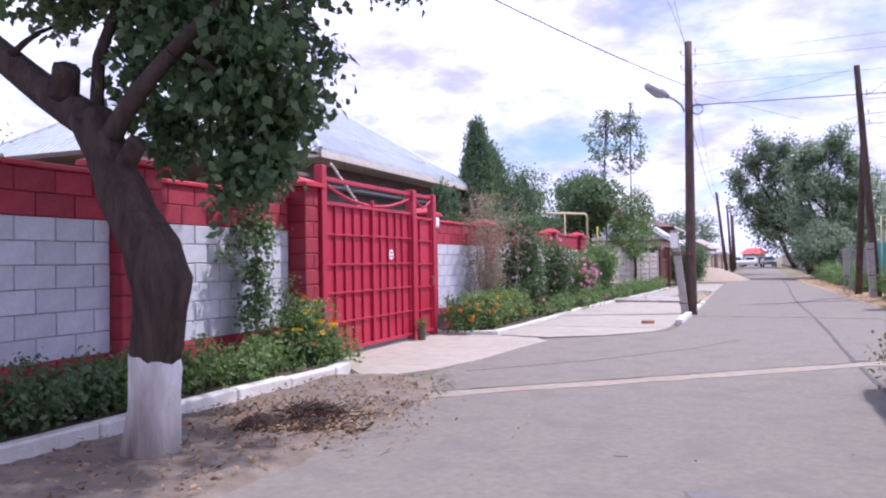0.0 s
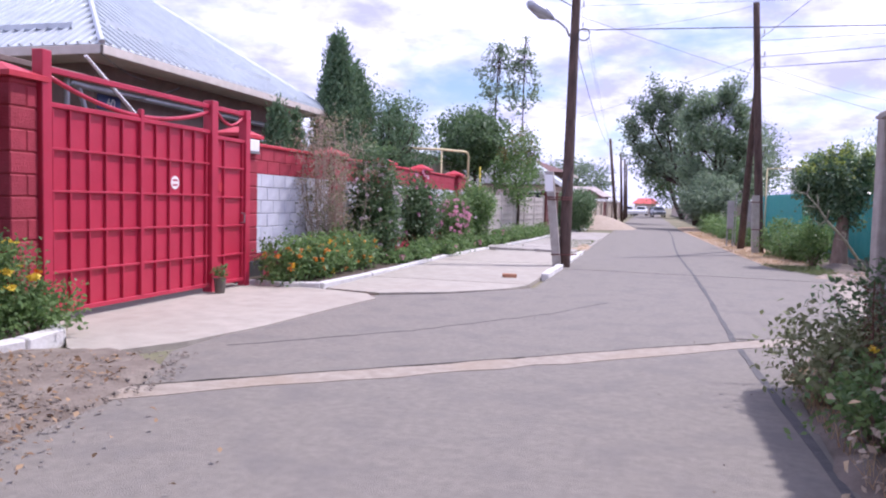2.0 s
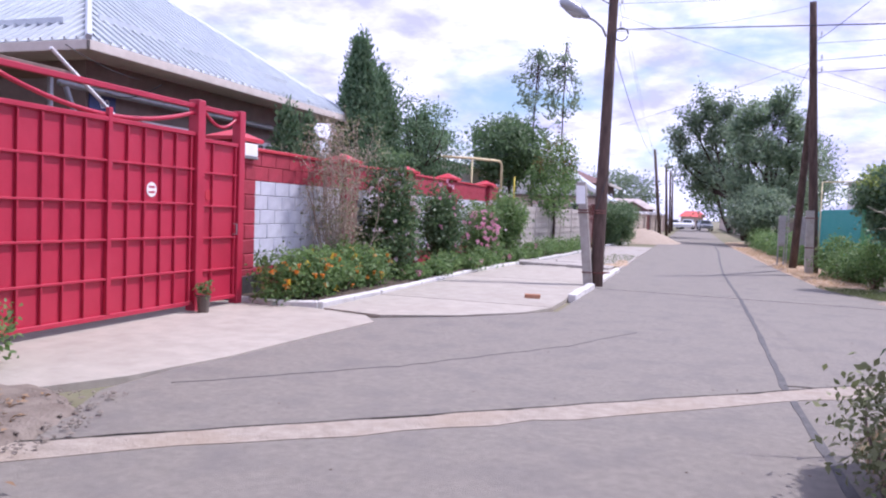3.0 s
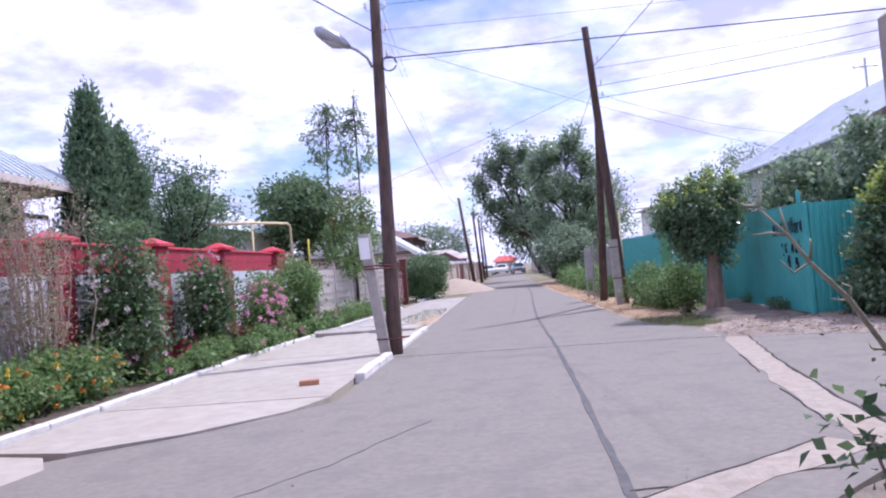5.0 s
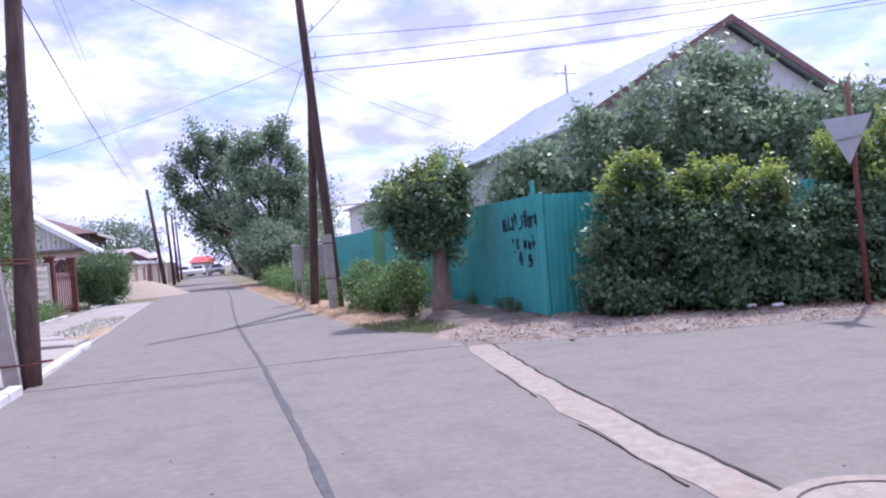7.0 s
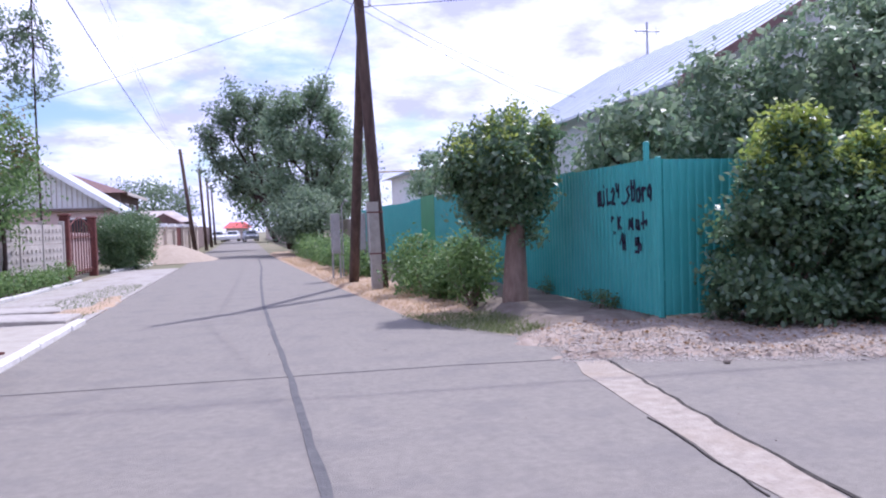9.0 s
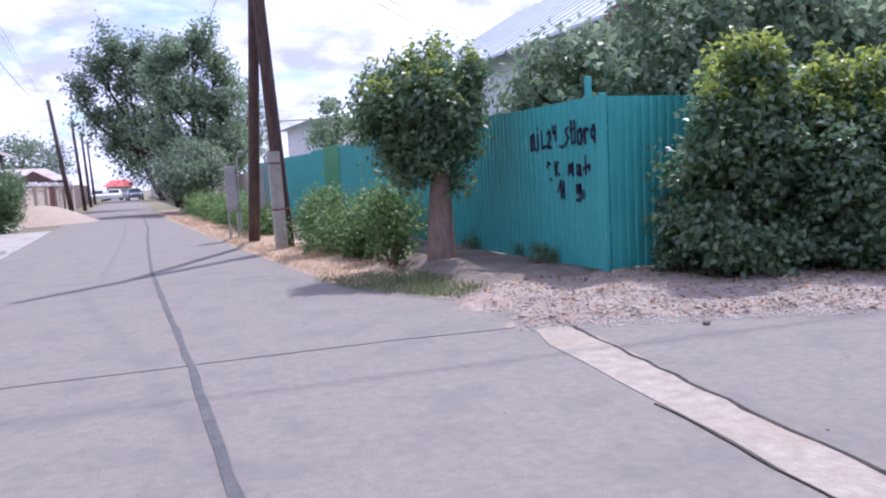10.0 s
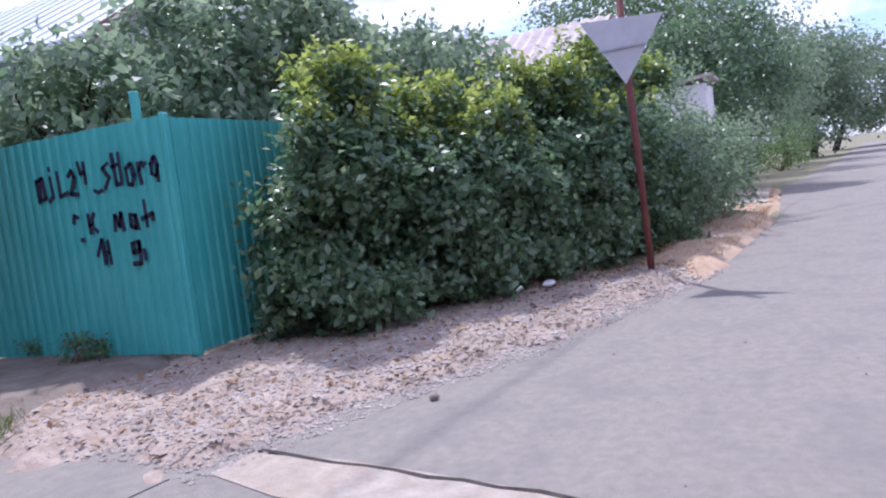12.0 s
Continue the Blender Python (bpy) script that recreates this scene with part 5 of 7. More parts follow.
part("paper_notice", Geo().add([(-0.43, 19.925, 1.62), (-0.25, 19.925, 1.62), (-0.27, 19.945, 1.98), (-0.45, 19.945, 1.98), (-0.43, 19.92, 1.62), (-0.25, 19.92, 1.62), (-0.27, 19.94, 1.98), (-0.45, 19.94, 1.98)], [(3, 2, 1, 0), (4, 5, 6, 7), (0, 1, 5, 4), (2, 3, 7, 6), (1, 2, 6, 5), (3, 0, 4, 7)]), WHITE_ENAMEL, stub, "white paper notice")
part("arm", Geo().tube([(-0.12, 20.92, 5.1), (-0.2, 20.9, 5.28), (-0.36, 20.85, 5.42), (-0.55, 20.8, 5.52)], 0.025, 8), STEEL, lp, smooth=True)
head = Geo()
axis = [(-0.48, 20.82, 5.48, 0.04), (-0.58, 20.79, 5.545, 0.085), (-0.72, 20.75, 5.63, 0.125), (-0.88, 20.70, 5.72, 0.13), (-1.0, 20.66, 5.79, 0.10), (-1.06, 20.64, 5.825, 0.04)]
head.tube([p[:3] for p in axis], [p[3] for p in axis], 14)
hd = part("lamp_head", head, STEEL, lp, "grey cobra lamp head", smooth=True)
gl = Geo()
gl.tube([(-0.62, 20.77, 5.50), (-0.76, 20.73, 5.55), (-0.92, 20.68, 5.64)], [0.05, 0.085, 0.05], 10)
part("lens", gl, mat("lamp_lens", (0.30, 0.30, 0.29), (0.38, 0.38, 0.36), 3, 0.2, 0), hd, smooth=True)
for z in (5.25, 5.75, 6.2, 6.6):
    f = z / 6.95
    x, y = 0.02 + (ptop.x - 0.02) * f, 19.98 + (ptop.y - 19.98) * f
    for s in (-1, 1) if z > 6 else (1,):
        ins = part("hook", Geo().tube([(x, y, z), (x + s * 0.16, y - 0.03, z), (x + s * 0.18, y - 0.03, z + 0.08)], 0.009, 5), STEEL, lp)
        part("insulator", Geo().tube([(x + s * 0.18, y - 0.03, z + 0.05), (x + s * 0.18, y - 0.03, z + 0.10), (x + s * 0.18, y - 0.03, z + 0.15)], [0.035, 0.03, 0.02], 8), WHITE_ENAMEL, ins)
loop = [(0.12 + 0.13 * math.cos(t) + 0.08, 20.85, 5.12 + 0.13 * math.sin(t)) for t in np.linspace(0, 6.0, 16)]
part("cable_loop", Geo().tube(loop, 0.014, 5), CABLE, lp)
part("down_cable", Geo().tube([(0.0, 20.75, 5.1), (0.11, 20.5, 3.6), (0.12, 20.25, 2.2), (-0.05, 20.02, 1.5)], 0.008, 5), CABLE, lp)

# leaning pole with strut and stub on the other side
dp = thing("power_pole", (4.85, 27.6, 0), "tall leaning wooden power pole on a concrete stub", "power pole")
T = Vector((4.41, 26.4, 7.07))
Bm = Vector((5.0, 27.75, -0.2))
part("pole", Geo().tube([Bm.lerp(T, t) for t in np.linspace(0, 1, 8)], [0.13 - 0.045 * t for t in np.linspace(0, 1, 8)], 12), POLE, dp, smooth=True)
S = Bm.lerp(T, 0.70)
part("strut", Geo().tube([Vector((4.67, 29.68, -0.2)).lerp(S, t) for t in np.linspace(0, 1, 6)], [0.115 - 0.03 * t for t in np.linspace(0, 1, 6)], 12), POLE, dp, "dark strut pole", smooth=True)
gs = Geo()
a, b = Vector((4.83, 27.42, -0.1)), Vector((4.74, 27.18, 1.75))
sx, sy = Vector((0.10, 0, 0)), Vector((0, 0.09, 0))
gs.add([a - sx - sy, a + sx - sy, a + sx + sy, a - sx + sy, b - sx - sy, b + sx - sy, b + sx + sy, b - sx + sy], [(3, 2, 1, 0), (4, 5, 6, 7), (0, 1, 5, 4), (1, 2, 6, 5), (2, 3, 7, 6), (3, 0, 4, 7)])
st = part("concrete_stub", gs, CONC_OLD, dp, "grey concrete stub")
for z in (0.75, 1.55):
    c = a.lerp(b, z / 1.85)
    part("wire_binding", Geo().tube([(c.x - 0.12, c.y - 0.10, z), (c.x + 0.12, c.y - 0.10, z), (c.x + 0.24, c.y + 0.24, z), (c.x - 0.02, c.y + 0.30, z), (c.x - 0.12, c.y - 0.10, z)], 0.014, 5), RUST, st)
for f in (0.80, 0.76, 0.88):
    c = Bm.lerp(T, f)
    ins = part("hook", Geo().tube([c, c + Vector((0.18, 0, 0)), c + Vector((0.2, 0, 0.07))], 0.009, 5), STEEL, dp)
    part("insulator", Geo().tube([c + Vector((0.2, 0, 0.05)), c + Vector((0.2, 0, 0.16))], [0.035, 0.02], 8), WHITE_ENAMEL, ins)

for x, y, top, lean in [(-0.30, 58.0, 6.0, 0.62), (-0.35, 72, 6.0, 0.3), (-0.45, 84, 6.2, 0.2), (-0.6, 98, 6.4, 0.2)]:
    fp = thing("power_pole", (x, y, 0), "far wooden power pole at the street edge", "power pole", "far poles")
    part("pole", Geo().tube([(x, y, -0.2), (x - lean, y - 0.4, top)], [0.13, 0.085], 10), POLE, fp, smooth=True)
    part("hook", Geo().tube([(x - lean - 0.2, y - 0.38, top - 0.25), (x - lean + 0.25, y - 0.38, top - 0.25)], 0.02, 5), STEEL, fp)

wires = []
P1 = lambda z: Vector((0.02 - 0.04 * z / 6.95, 19.98 + 1.27 * z / 6.95, z))
MP = lambda f: Bm.lerp(T, f)
wires += [(P1(5.25), (26, 17.5, 4.3), 0.1, 0.018), (P1(5.2), MP(0.99), 0.12, 0.007),
          (P1(5.75), (-6.5, 0, 6.7), 0.35, 0.018), (P1(6.75), (-1.0, -6, 8.8), 0.3, 0.007), (P1(6.5), (0.3, -6, 8.6), 0.3, 0.007),
          (P1(6.6), (30, 19, 7.4), 0.35, 0.006), (P1(6.3), (30, 20, 7.0), 0.35, 0.006), (P1(5.8), (30, 21, 6.6), 0.35, 0.006),
          (P1(5.0), (-0.9, 57.6, 5.45), 0.5, 0.014), (P1(6.3), (-0.9, 57.6, 5.65), 0.4, 0.006), (P1(6.7), (-0.9, 57.6, 5.75), 0.4, 0.006),
          (P1(5.6), (16, 37, 3.9), 0.3, 0.008), (MP(0.80), (-8, 33, 3.0), 0.3, 0.008),
          (MP(0.86), (7.2, 10, 7.8), 0.45, 0.013), (MP(0.80), (24, 15.5, 6.3), 0.4, 0.012), (MP(0.76), (24, 15.3, 6.05), 0.45, 0.012), (MP(0.86), (24, 14.5, 5.8), 0.45, 0.010), (MP(0.76), (24, 14, 5.5), 0.4, 0.008),
          (MP(0.80), (4.6, 52, 5.2), 0.4, 0.014), (MP(0.78), (12.5, 33.5, 4.8), 0.25, 0.008),
          ((-4.45, 11.1, 2.95), (-6.3, 14.4, 3.2), 0.05, 0.008), ((-6.8, 14.2, 3.0), (-4.3, 12.4, 2.75), 0.12, 0.012)]
for a, b, drop, r in wires:
    single("cable", Geo().tube(sag(a, b, drop), r * 0.62, 5), CABLE, "black overhead cable sagging between poles", "cable", "overhead cables")

single("brick", Geo().box(-0.125, 0.125, -0.06, 0.06, 0, 0.065, 0.006), BRICKRED, "single red brick lying on the pavement", "brick").matrix_world = pose(-0.62, 16.9, 0.022, 0, 0, 14)

# ---------------------------------------------------------------- grey block wall near the walker
rw = thing("wall_grey", (3.55, 3, 0), "grey split-face block wall with concrete end post", "wall", kind="structure")
part("core", Geo().box(3.50, 3.66, -12, 10.06, -0.1, 2.04), MORTAR, rw)
SPL = {}
rnd = random.Random(9)


def rough_block(w, seed):
    key = (round(w, 2), seed)
    if key not in SPL:
        r2 = random.Random(seed)
        gg = Geo()
        nx, nz, h = 4, 3, 0.137
        vs = []
        for j in range(nz + 1):
            for i in range(nx + 1):
                edge = i in (0, nx) or j in (0, nz)
                vs.append(((0.0 if edge else -0.022 + r2.uniform(-0.012, 0.012)), 0.005 + (w - 0.01) * i / nx, 0.005 + (h - 0.01) * j / nz))
        k = len(vs)
        vs += [(0.05, y, z) for _, y, z in vs]
        f = []
        for j in range(nz):
            for i in range(nx):
                a = j * (nx + 1) + i
                f.append((a, a + nx + 1, a + nx + 2, a + 1))
        rim = [i for i in range(nx + 1)] + [(j + 1) * (nx + 1) - 1 for j in range(1, nz + 1)] + [nz * (nx + 1) + i for i in range(nx - 1, -1, -1)] + [j * (nx + 1) for j in range(nz - 1, 0, -1)]
        f += [(rim[i], rim[(i + 1) % len(rim)], rim[(i + 1) % len(rim)] + k, rim[i] + k) for i in range(len(rim))]
        gg.add(vs, f)
        me = gg.mesh("block")
        me.materials.append(SPLIT)
        SPL[key] = me
    return SPL[key]


far_blocks = Geo()
for row in range(15):
    z, y = row * 0.137, 10.05
    first = True
    while y > -12:
        w = 0.2 if first and row % 2 else 0.39
        y, first = y - w, False
        if y > 3.4:
            ob = new("block", rough_block(w, rnd.randrange(4)))
            ob.parent = rw
            ob.location = (3.49 - 3.55, y - 3, z)
        else:
            far_blocks.box(3.475, 3.51, y + 0.005, y + w - 0.005, z + 0.005, z + 0.132)
part("blocks", far_blocks, SPLIT, rw, kind="stuff")
# overhang and teeth added to widen and notch the wall's shadow on the road
edge = [(3.35 + 0.035 * (k % 2), -12 + 0.075 * k) for k in range(295)]
part("coping", Geo().slab([(3.70, 10.05), (3.70, -12)] + edge, 2.045, 2.07), CONC_OLD, rw, "thin coping sheet with a toothed edge")
part("end_post", Geo().box(3.42, 3.62, 10.07, 10.26, -0.1, 2.12, 0.012), CONC_OLD, rw, "plain concrete end post")
single("wall_plain", Geo().box(3.62, 26, 9.9, 10.05, -0.1, 2.0), CONC_OLD, "plain concrete yard wall along the side street", "wall", kind="structure")

# manhole ring in the verge
mh = thing("manhole", (4.75, 12.45, 0), "round concrete manhole ring with sunken cover", "manhole")
gg = Geo()
n = 28
vs = []
for r, z in ((0.52, -0.05), (0.50, 0.022), (0.41, 0.026), (0.40, -0.01)):
    vs += [(4.75 + r * math.cos(2 * math.pi * i / n), 12.45 + r * math.sin(2 * math.pi * i / n), z) for i in range(n)]
f = [(k * n + i, k * n + (i + 1) % n, (k + 1) * n + (i + 1) % n, (k + 1) * n + i) for k in range(3) for i in range(n)]
part("ring", gg.add(vs, f), GUTTER, mh)
part("cover", Geo().slab([(4.75 + 0.40 * math.cos(t), 12.45 + 0.40 * math.sin(t)) for t in np.linspace(0, 6.283, 24, endpoint=False)], -0.05, 0.018), GUTTER, mh, "stained concrete cover")

# weeds at the wall foot
bush("weed_clump", (2.98, 9.2, 0.03), (0.34, 0.5, 0.33), "bushy grey-green weeds at the wall foot", L_WEED, 0.05, 60, 36, 0.09, 401, "weed", "weeds", stems=14)
bush("weed_clump", (3.0, 8.1, 0.03), (0.36, 0.5, 0.28), "bushy grey-green weeds at the wall foot", L_MID, 0.05, 50, 32, 0.09, 402, "weed", "weeds", [(F_YELLOW, 6, 0.03)], stems=14)
bush("weed_clump", (3.02, 7.2, 0.03), (0.36, 0.7, 0.36), "dry weeds beside the grey block wall", L_DRY, 0.05, 46, 26, 0.10, 403, "weed", "weeds", stems=16)
bush("weed_clump", (3.25, 9.7, 0.03), (0.28, 0.35, 0.5), "tall leafy weed by the concrete post", L_TREE, 0.06, 40, 26, 0.09, 404, "weed", "weeds", stems=10)
bush("weed_clump", (3.05, 5.8, 0.03), (0.34, 0.7, 0.30), "dry weeds beside the grey block wall", L_DRY, 0.05, 40, 26, 0.10, 405, "weed", "weeds", stems=12)


def dock(base, h, label, seed):
    """A dead dock: upright brown stems thick with seed."""
    rng = np.random.default_rng(seed)
    t = thing("dry_dock", base, label, "weed", "docks")
    g, pts = Geo(), []
    for k in range(8):
        top = np.array([base[0] + rng.normal() * 0.13, base[1] + rng.normal() * 0.15, h * rng.uniform(0.75, 1.0)])
        q = limb(g, (base[0] + rng.normal() * 0.03, base[1] + rng.normal() * 0.03, base[2] - 0.03), top, 0.008, 0.003, rng, 0.04, 7, 5)
        pts += [a * (1 - s) + b * s for a, b in zip(q[2:], q[3:]) for s in (0, 0.33, 0.66)]
    part("stems", g, L_BROWN, t)
    part("seeds", quads("seeds", foliage(np.array(pts), base, 34, 0.035, 0.022, rng), base), L_BROWN, t, "rust-brown seed clusters")
    return t


dock((3.22, 7.6, 0.02), 1.25, "dead rust-brown dock standing by the wall", 411)
dock((3.25, 6.7, 0.02), 1.05, "dead rust-brown dock standing by the wall", 412)
dock((3.18, 8.5, 0.02), 0.95, "dead rust-brown dock standing by the wall", 413)

lw = thing("tall_weed", (4.0, 10.75, 0.02), "lanky half-bare weed leaning over the verge", "weed")
rng = np.random.default_rng(421)
g = Geo()
main = [(3.82, 10.62, -0.03), (3.62, 10.48, 0.55), (3.48, 10.40, 0.80), (3.39, 10.35, 0.91), (3.23, 10.25, 1.115), (3.08, 10.18, 1.26), (3.02, 10.19, 1.36), (2.92, 10.18, 1.47)]
g.tube(main, [0.014, 0.013, 0.012, 0.011, 0.010, 0.008, 0.006, 0.003], 8)
twigs = []
for i, (dx, dy, dz) in ((4, (-0.10, 0.03, 0.01)), (4, (-0.03, 0.02, 0.10)), (5, (-0.16, 0.03, 0.03)), (5, (0.02, 0.02, 0.14)), (3, (-0.10, 0.02, 0.05)), (6, (-0.20, 0.03, 0.02)), (6, (-0.02, 0.05, 0.18)), (7, (-0.16, 0, 0.07)), (7, (0.03, 0.03, 0.14))):
    a = np.array(main[i])
    b = a + 0.6 * np.array((dx, dy, dz))
    g.tube([a, (a + b) / 2 + rng.normal(size=3) * 0.02, b], [0.006, 0.0045, 0.002], 5)
    twigs.append(b)
part("stem", g, mat("dry_stem", (0.20, 0.20, 0.14), (0.40, 0.38, 0.28), 10, 0.9, 0.3), lw, smooth=True)
c = np.array([np.array(main[0]) * (1 - s) + np.array(main[2]) * s + rng.normal(size=3) * 0.035 for s in np.linspace(0.1, 1.1, 18)])
part("leaves", quads("leaves", foliage(c, (3.65, 10.5, 0.3), 13, 0.032, 0.025, rng, slim=0.8), (4.0, 10.75, 0.02)), L_TREE, lw)
q = scatter([(3.4, 10.6), (4.2, 11.7), (5.6, 12.3), (8, 12.9), (8, 12.2), (5, 11.0), (4.2, 10.3)], 2600, rng)
single("grass", quads("grass", blades(q[:1700], 0.04, 0.09, 0.004, rng)), GRASS, "short green grass on the corner verge", "grass", kind="stuff")
q2 = np.vstack([scatter([(2.76, 3), (2.76, 9.8), (3.2, 10.8), (3.45, 10.3), (3.45, 3)], 2600, rng), q[1700:]])
single("dry_grass", quads("dry_grass", blades(q2, 0.03, 0.13, 0.0035, rng)), DRYGRASS, "dry straw-coloured grass under the block wall", "grass", kind="stuff")

# ---------------------------------------------------------------- teal corrugated fence
def corrugated(p, q, z0, z1, period=0.115, depth=0.022, thick=0.004, top=None):
    """A folded sheet from p to q."""
    p, q = Vector((*p, 0)), Vector((*q, 0))
    d = q - p
    L = d.length
    d.normalize()
    nrm = Vector((-d.y, d.x, 0))
    line, s = [], 0.0
    while s < L:
        for f, o in ((0.0, 0), (0.22, 0), (0.34, 1), (0.66, 1), (0.78, 0)):
            if s + f * period <= L:
                line.append(p + d * (s + f * period) + nrm * (depth * o))
        s += period
    gg = Geo()
    n = len(line)
    zt = lambda v: z1 if top is None else top(v)
    vs = [(v.x, v.y, z0) for v in line] + [(v.x, v.y, zt(v)) for v in line] + [(v.x + nrm.x * thick, v.y + nrm.y * thick, z0) for v in line] + [(v.x + nrm.x * thick, v.y + nrm.y * thick, zt(v)) for v in line]
    fs = []
    for i in range(n - 1):
        fs += [(i, i + 1, n + i + 1, n + i), (2 * n + i + 1, 2 * n + i, 3 * n + i, 3 * n + i + 1), (n + i, n + i + 1, 3 * n + i + 1, 3 * n + i), (i, 2 * n + i, 2 * n + i + 1, i + 1)]
    return gg.add(vs, fs)


FX, FY = 7.12, 20.85
fence = thing("sheet_fence", (FX, 28, 0), "teal painted corrugated steel sheet fence", "fence")
y = FY
k = 0
while y < 44:
    e = min(y + 2.3, 44)
    part("sheet", corrugated((FX + 0.01 * (k % 2), y), (FX + 0.01 * (k % 2), e), 0.08, 1.97 + 0.02 * (k % 3)), TEAL, fence)
    part("post", Geo().box(FX + 0.04, FX + 0.10, y + 0.03, y + 0.09, -0.1, 1.9), TEAL, fence)
    y, k = e, k + 1
for z in (0.5, 1.6):
    part("rail", Geo().box(FX + 0.045, FX + 0.085, FY, 44, z, z + 0.04), TEAL, fence)
x, k = FX, 0
while x < 15:
    e = min(x + 2.3, 15)
    part("sheet", corrugated((x, FY - 0.005 * (k % 2)), (e, FY - 0.005 * (k % 2)), 0.08, 1.96), TEAL, fence)
    x, k = e, k + 1
part("corner_angle", Geo().box(FX - 0.012, FX + 0.05, FY - 0.03, FY + 0.02, 0.06, 1.99, 0.006), TEAL, fence)
part("corner_stub", Geo().box(FX + 0.0, FX + 0.06, FY + 0.25, FY + 0.31, 1.9, 2.2, 0.006), TEAL, fence)
part("green_sheet", Geo().box(FX - 0.036, FX - 0.03, 31.6, 33.1, 0.35, 2.05), GREEN_SHEET, fence, "dark green replacement sheet")


# spray-painted scrawl that cannot be read: strokes only, each sign a few strokes in its cell
STROKES = {"a": [[(0.1, 0.8), (0.8, 0.9), (0.85, 0.1), (0.2, 0.0), (0.1, 0.8)], [(0.45, 0.8), (0.4, 0.1)]], "b": [[(0.5, 1.2), (0.55, 1.12)], [(0.55, 0.85), (0.6, 0.0), (0.1, -0.15)]],
           "c": [[(0.2, 1.0), (0.15, 0.05), (0.95, 0.1)]], "d": [[(0.1, 0.8), (0.5, 1.0), (0.75, 0.7), (0.2, 0.05), (0.95, 0.0)]], "e": [[(0.1, 1.2), (0.2, 0.75), (0.7, 0.8)], [(0.75, 1.2), (0.7, 0.35)]],
           "f": [[(0.3, 0.05), (0.5, 0.0)], [(0.75, 0.0), (1.1, 0.02)]], "g": [[(0.8, 1.0), (0.25, 0.85), (0.75, 0.4), (0.2, 0.05)]], "h": [[(0.15, 1.3), (0.25, 0.1), (0.6, 0.1)], [(0.0, 0.8), (0.6, 0.85)], [(0.75, 1.25), (0.75, 0.1)]],
           "i": [[(0.2, 0.15), (0.15, 0.7), (0.6, 0.85), (0.8, 0.4), (0.55, 0.05), (0.2, 0.15)]], "j": [[(0.15, 0.85), (0.25, 0.05)], [(0.2, 0.55), (0.55, 0.85), (0.85, 0.75)]], "k": [[(0.15, 0.7), (0.55, 0.9), (0.8, 0.6), (0.6, 0.2), (0.15, 0.3), (0.15, 0.7)], [(0.8, 0.5), (0.75, 0.0)]],
           "l": [[(0.05, 0.6), (0.15, 1.0), (0.5, 0.85)], [(0.5, -0.25), (0.75, -0.3)]], "m": [[(0.2, 1.0), (0.25, 0.0)], [(0.8, 0.95), (0.3, 0.45), (0.85, 0.05)]], "n": [[(0.05, 0.1), (0.2, 0.8), (0.45, 0.25), (0.7, 0.85), (0.85, 0.05)]],
           "o": [[(0.7, 0.7), (0.25, 0.75), (0.2, 0.2), (0.65, 0.15), (0.75, 0.75), (0.85, 0.05)]], "p": [[(0.35, 1.25), (0.45, 0.0)], [(0.0, 0.4), (0.95, 0.55), (0.9, 0.3)]], "q": [[(0.0, 0.4), (0.4, 1.0), (0.5, 0.0)], [(0.5, 0.5), (0.9, 0.45)], [(0.9, 0.9), (0.95, 0.0)]],
           "r": [[(0.75, 0.9), (0.25, 0.85), (0.3, 0.45), (0.75, 0.55), (0.75, 0.9), (0.7, 0.0), (0.2, 0.0)], [(1.05, 0.55), (1.1, 0.1)]], " ": []}


def scrawl(y0, y1, z0, z1, marks, seed):
    r2 = random.Random(seed)
    w = (y1 - y0) / len(marks)
    for i, key in enumerate(marks):
        left, lift = y1 - w * (i + 0.05), r2.uniform(-0.012, 0.012)
        for p in STROKES[key]:
            pts = [(left - u * w * 0.82 + r2.uniform(-.006, .006), z0 + lift + v * (z1 - z0) + r2.uniform(-.008, .008)) for u, v in p]
            for u, v in zip(pts, pts[1:]):
                gg = Geo()
                du, dv = v[0] - u[0], v[1] - u[1]
                ln = math.hypot(du, dv) or 1
                h = r2.uniform(0.014, 0.021)
                a, b, ex, ez = -dv / ln * h, du / ln * h, du / ln * 0.01, dv / ln * 0.01
                q4 = [(u[0] - ex + a, u[1] - ez + b), (u[0] - ex - a, u[1] - ez - b), (v[0] + ex - a, v[1] + ez - b), (v[0] + ex + a, v[1] + ez + b)]
                gg.add([(FX - 0.0235, s, t) for s, t in q4] + [(FX - 0.030, s, t) for s, t in q4], [(0, 1, 2, 3), (7, 6, 5, 4), (0, 4, 5, 1), (1, 5, 6, 2), (2, 6, 7, 3), (3, 7, 4, 0)])
                part("spray_stroke", gg, SPRAY, fence, "black spray-paint stroke")


scrawl(20.90, 22.37, 1.46, 1.67, "abcdefghijk", 3)
scrawl(21.04, 21.98, 1.12, 1.29, "lm nop", 6)
scrawl(21.20, 21.75, 0.85, 1.05, "q r", 2)

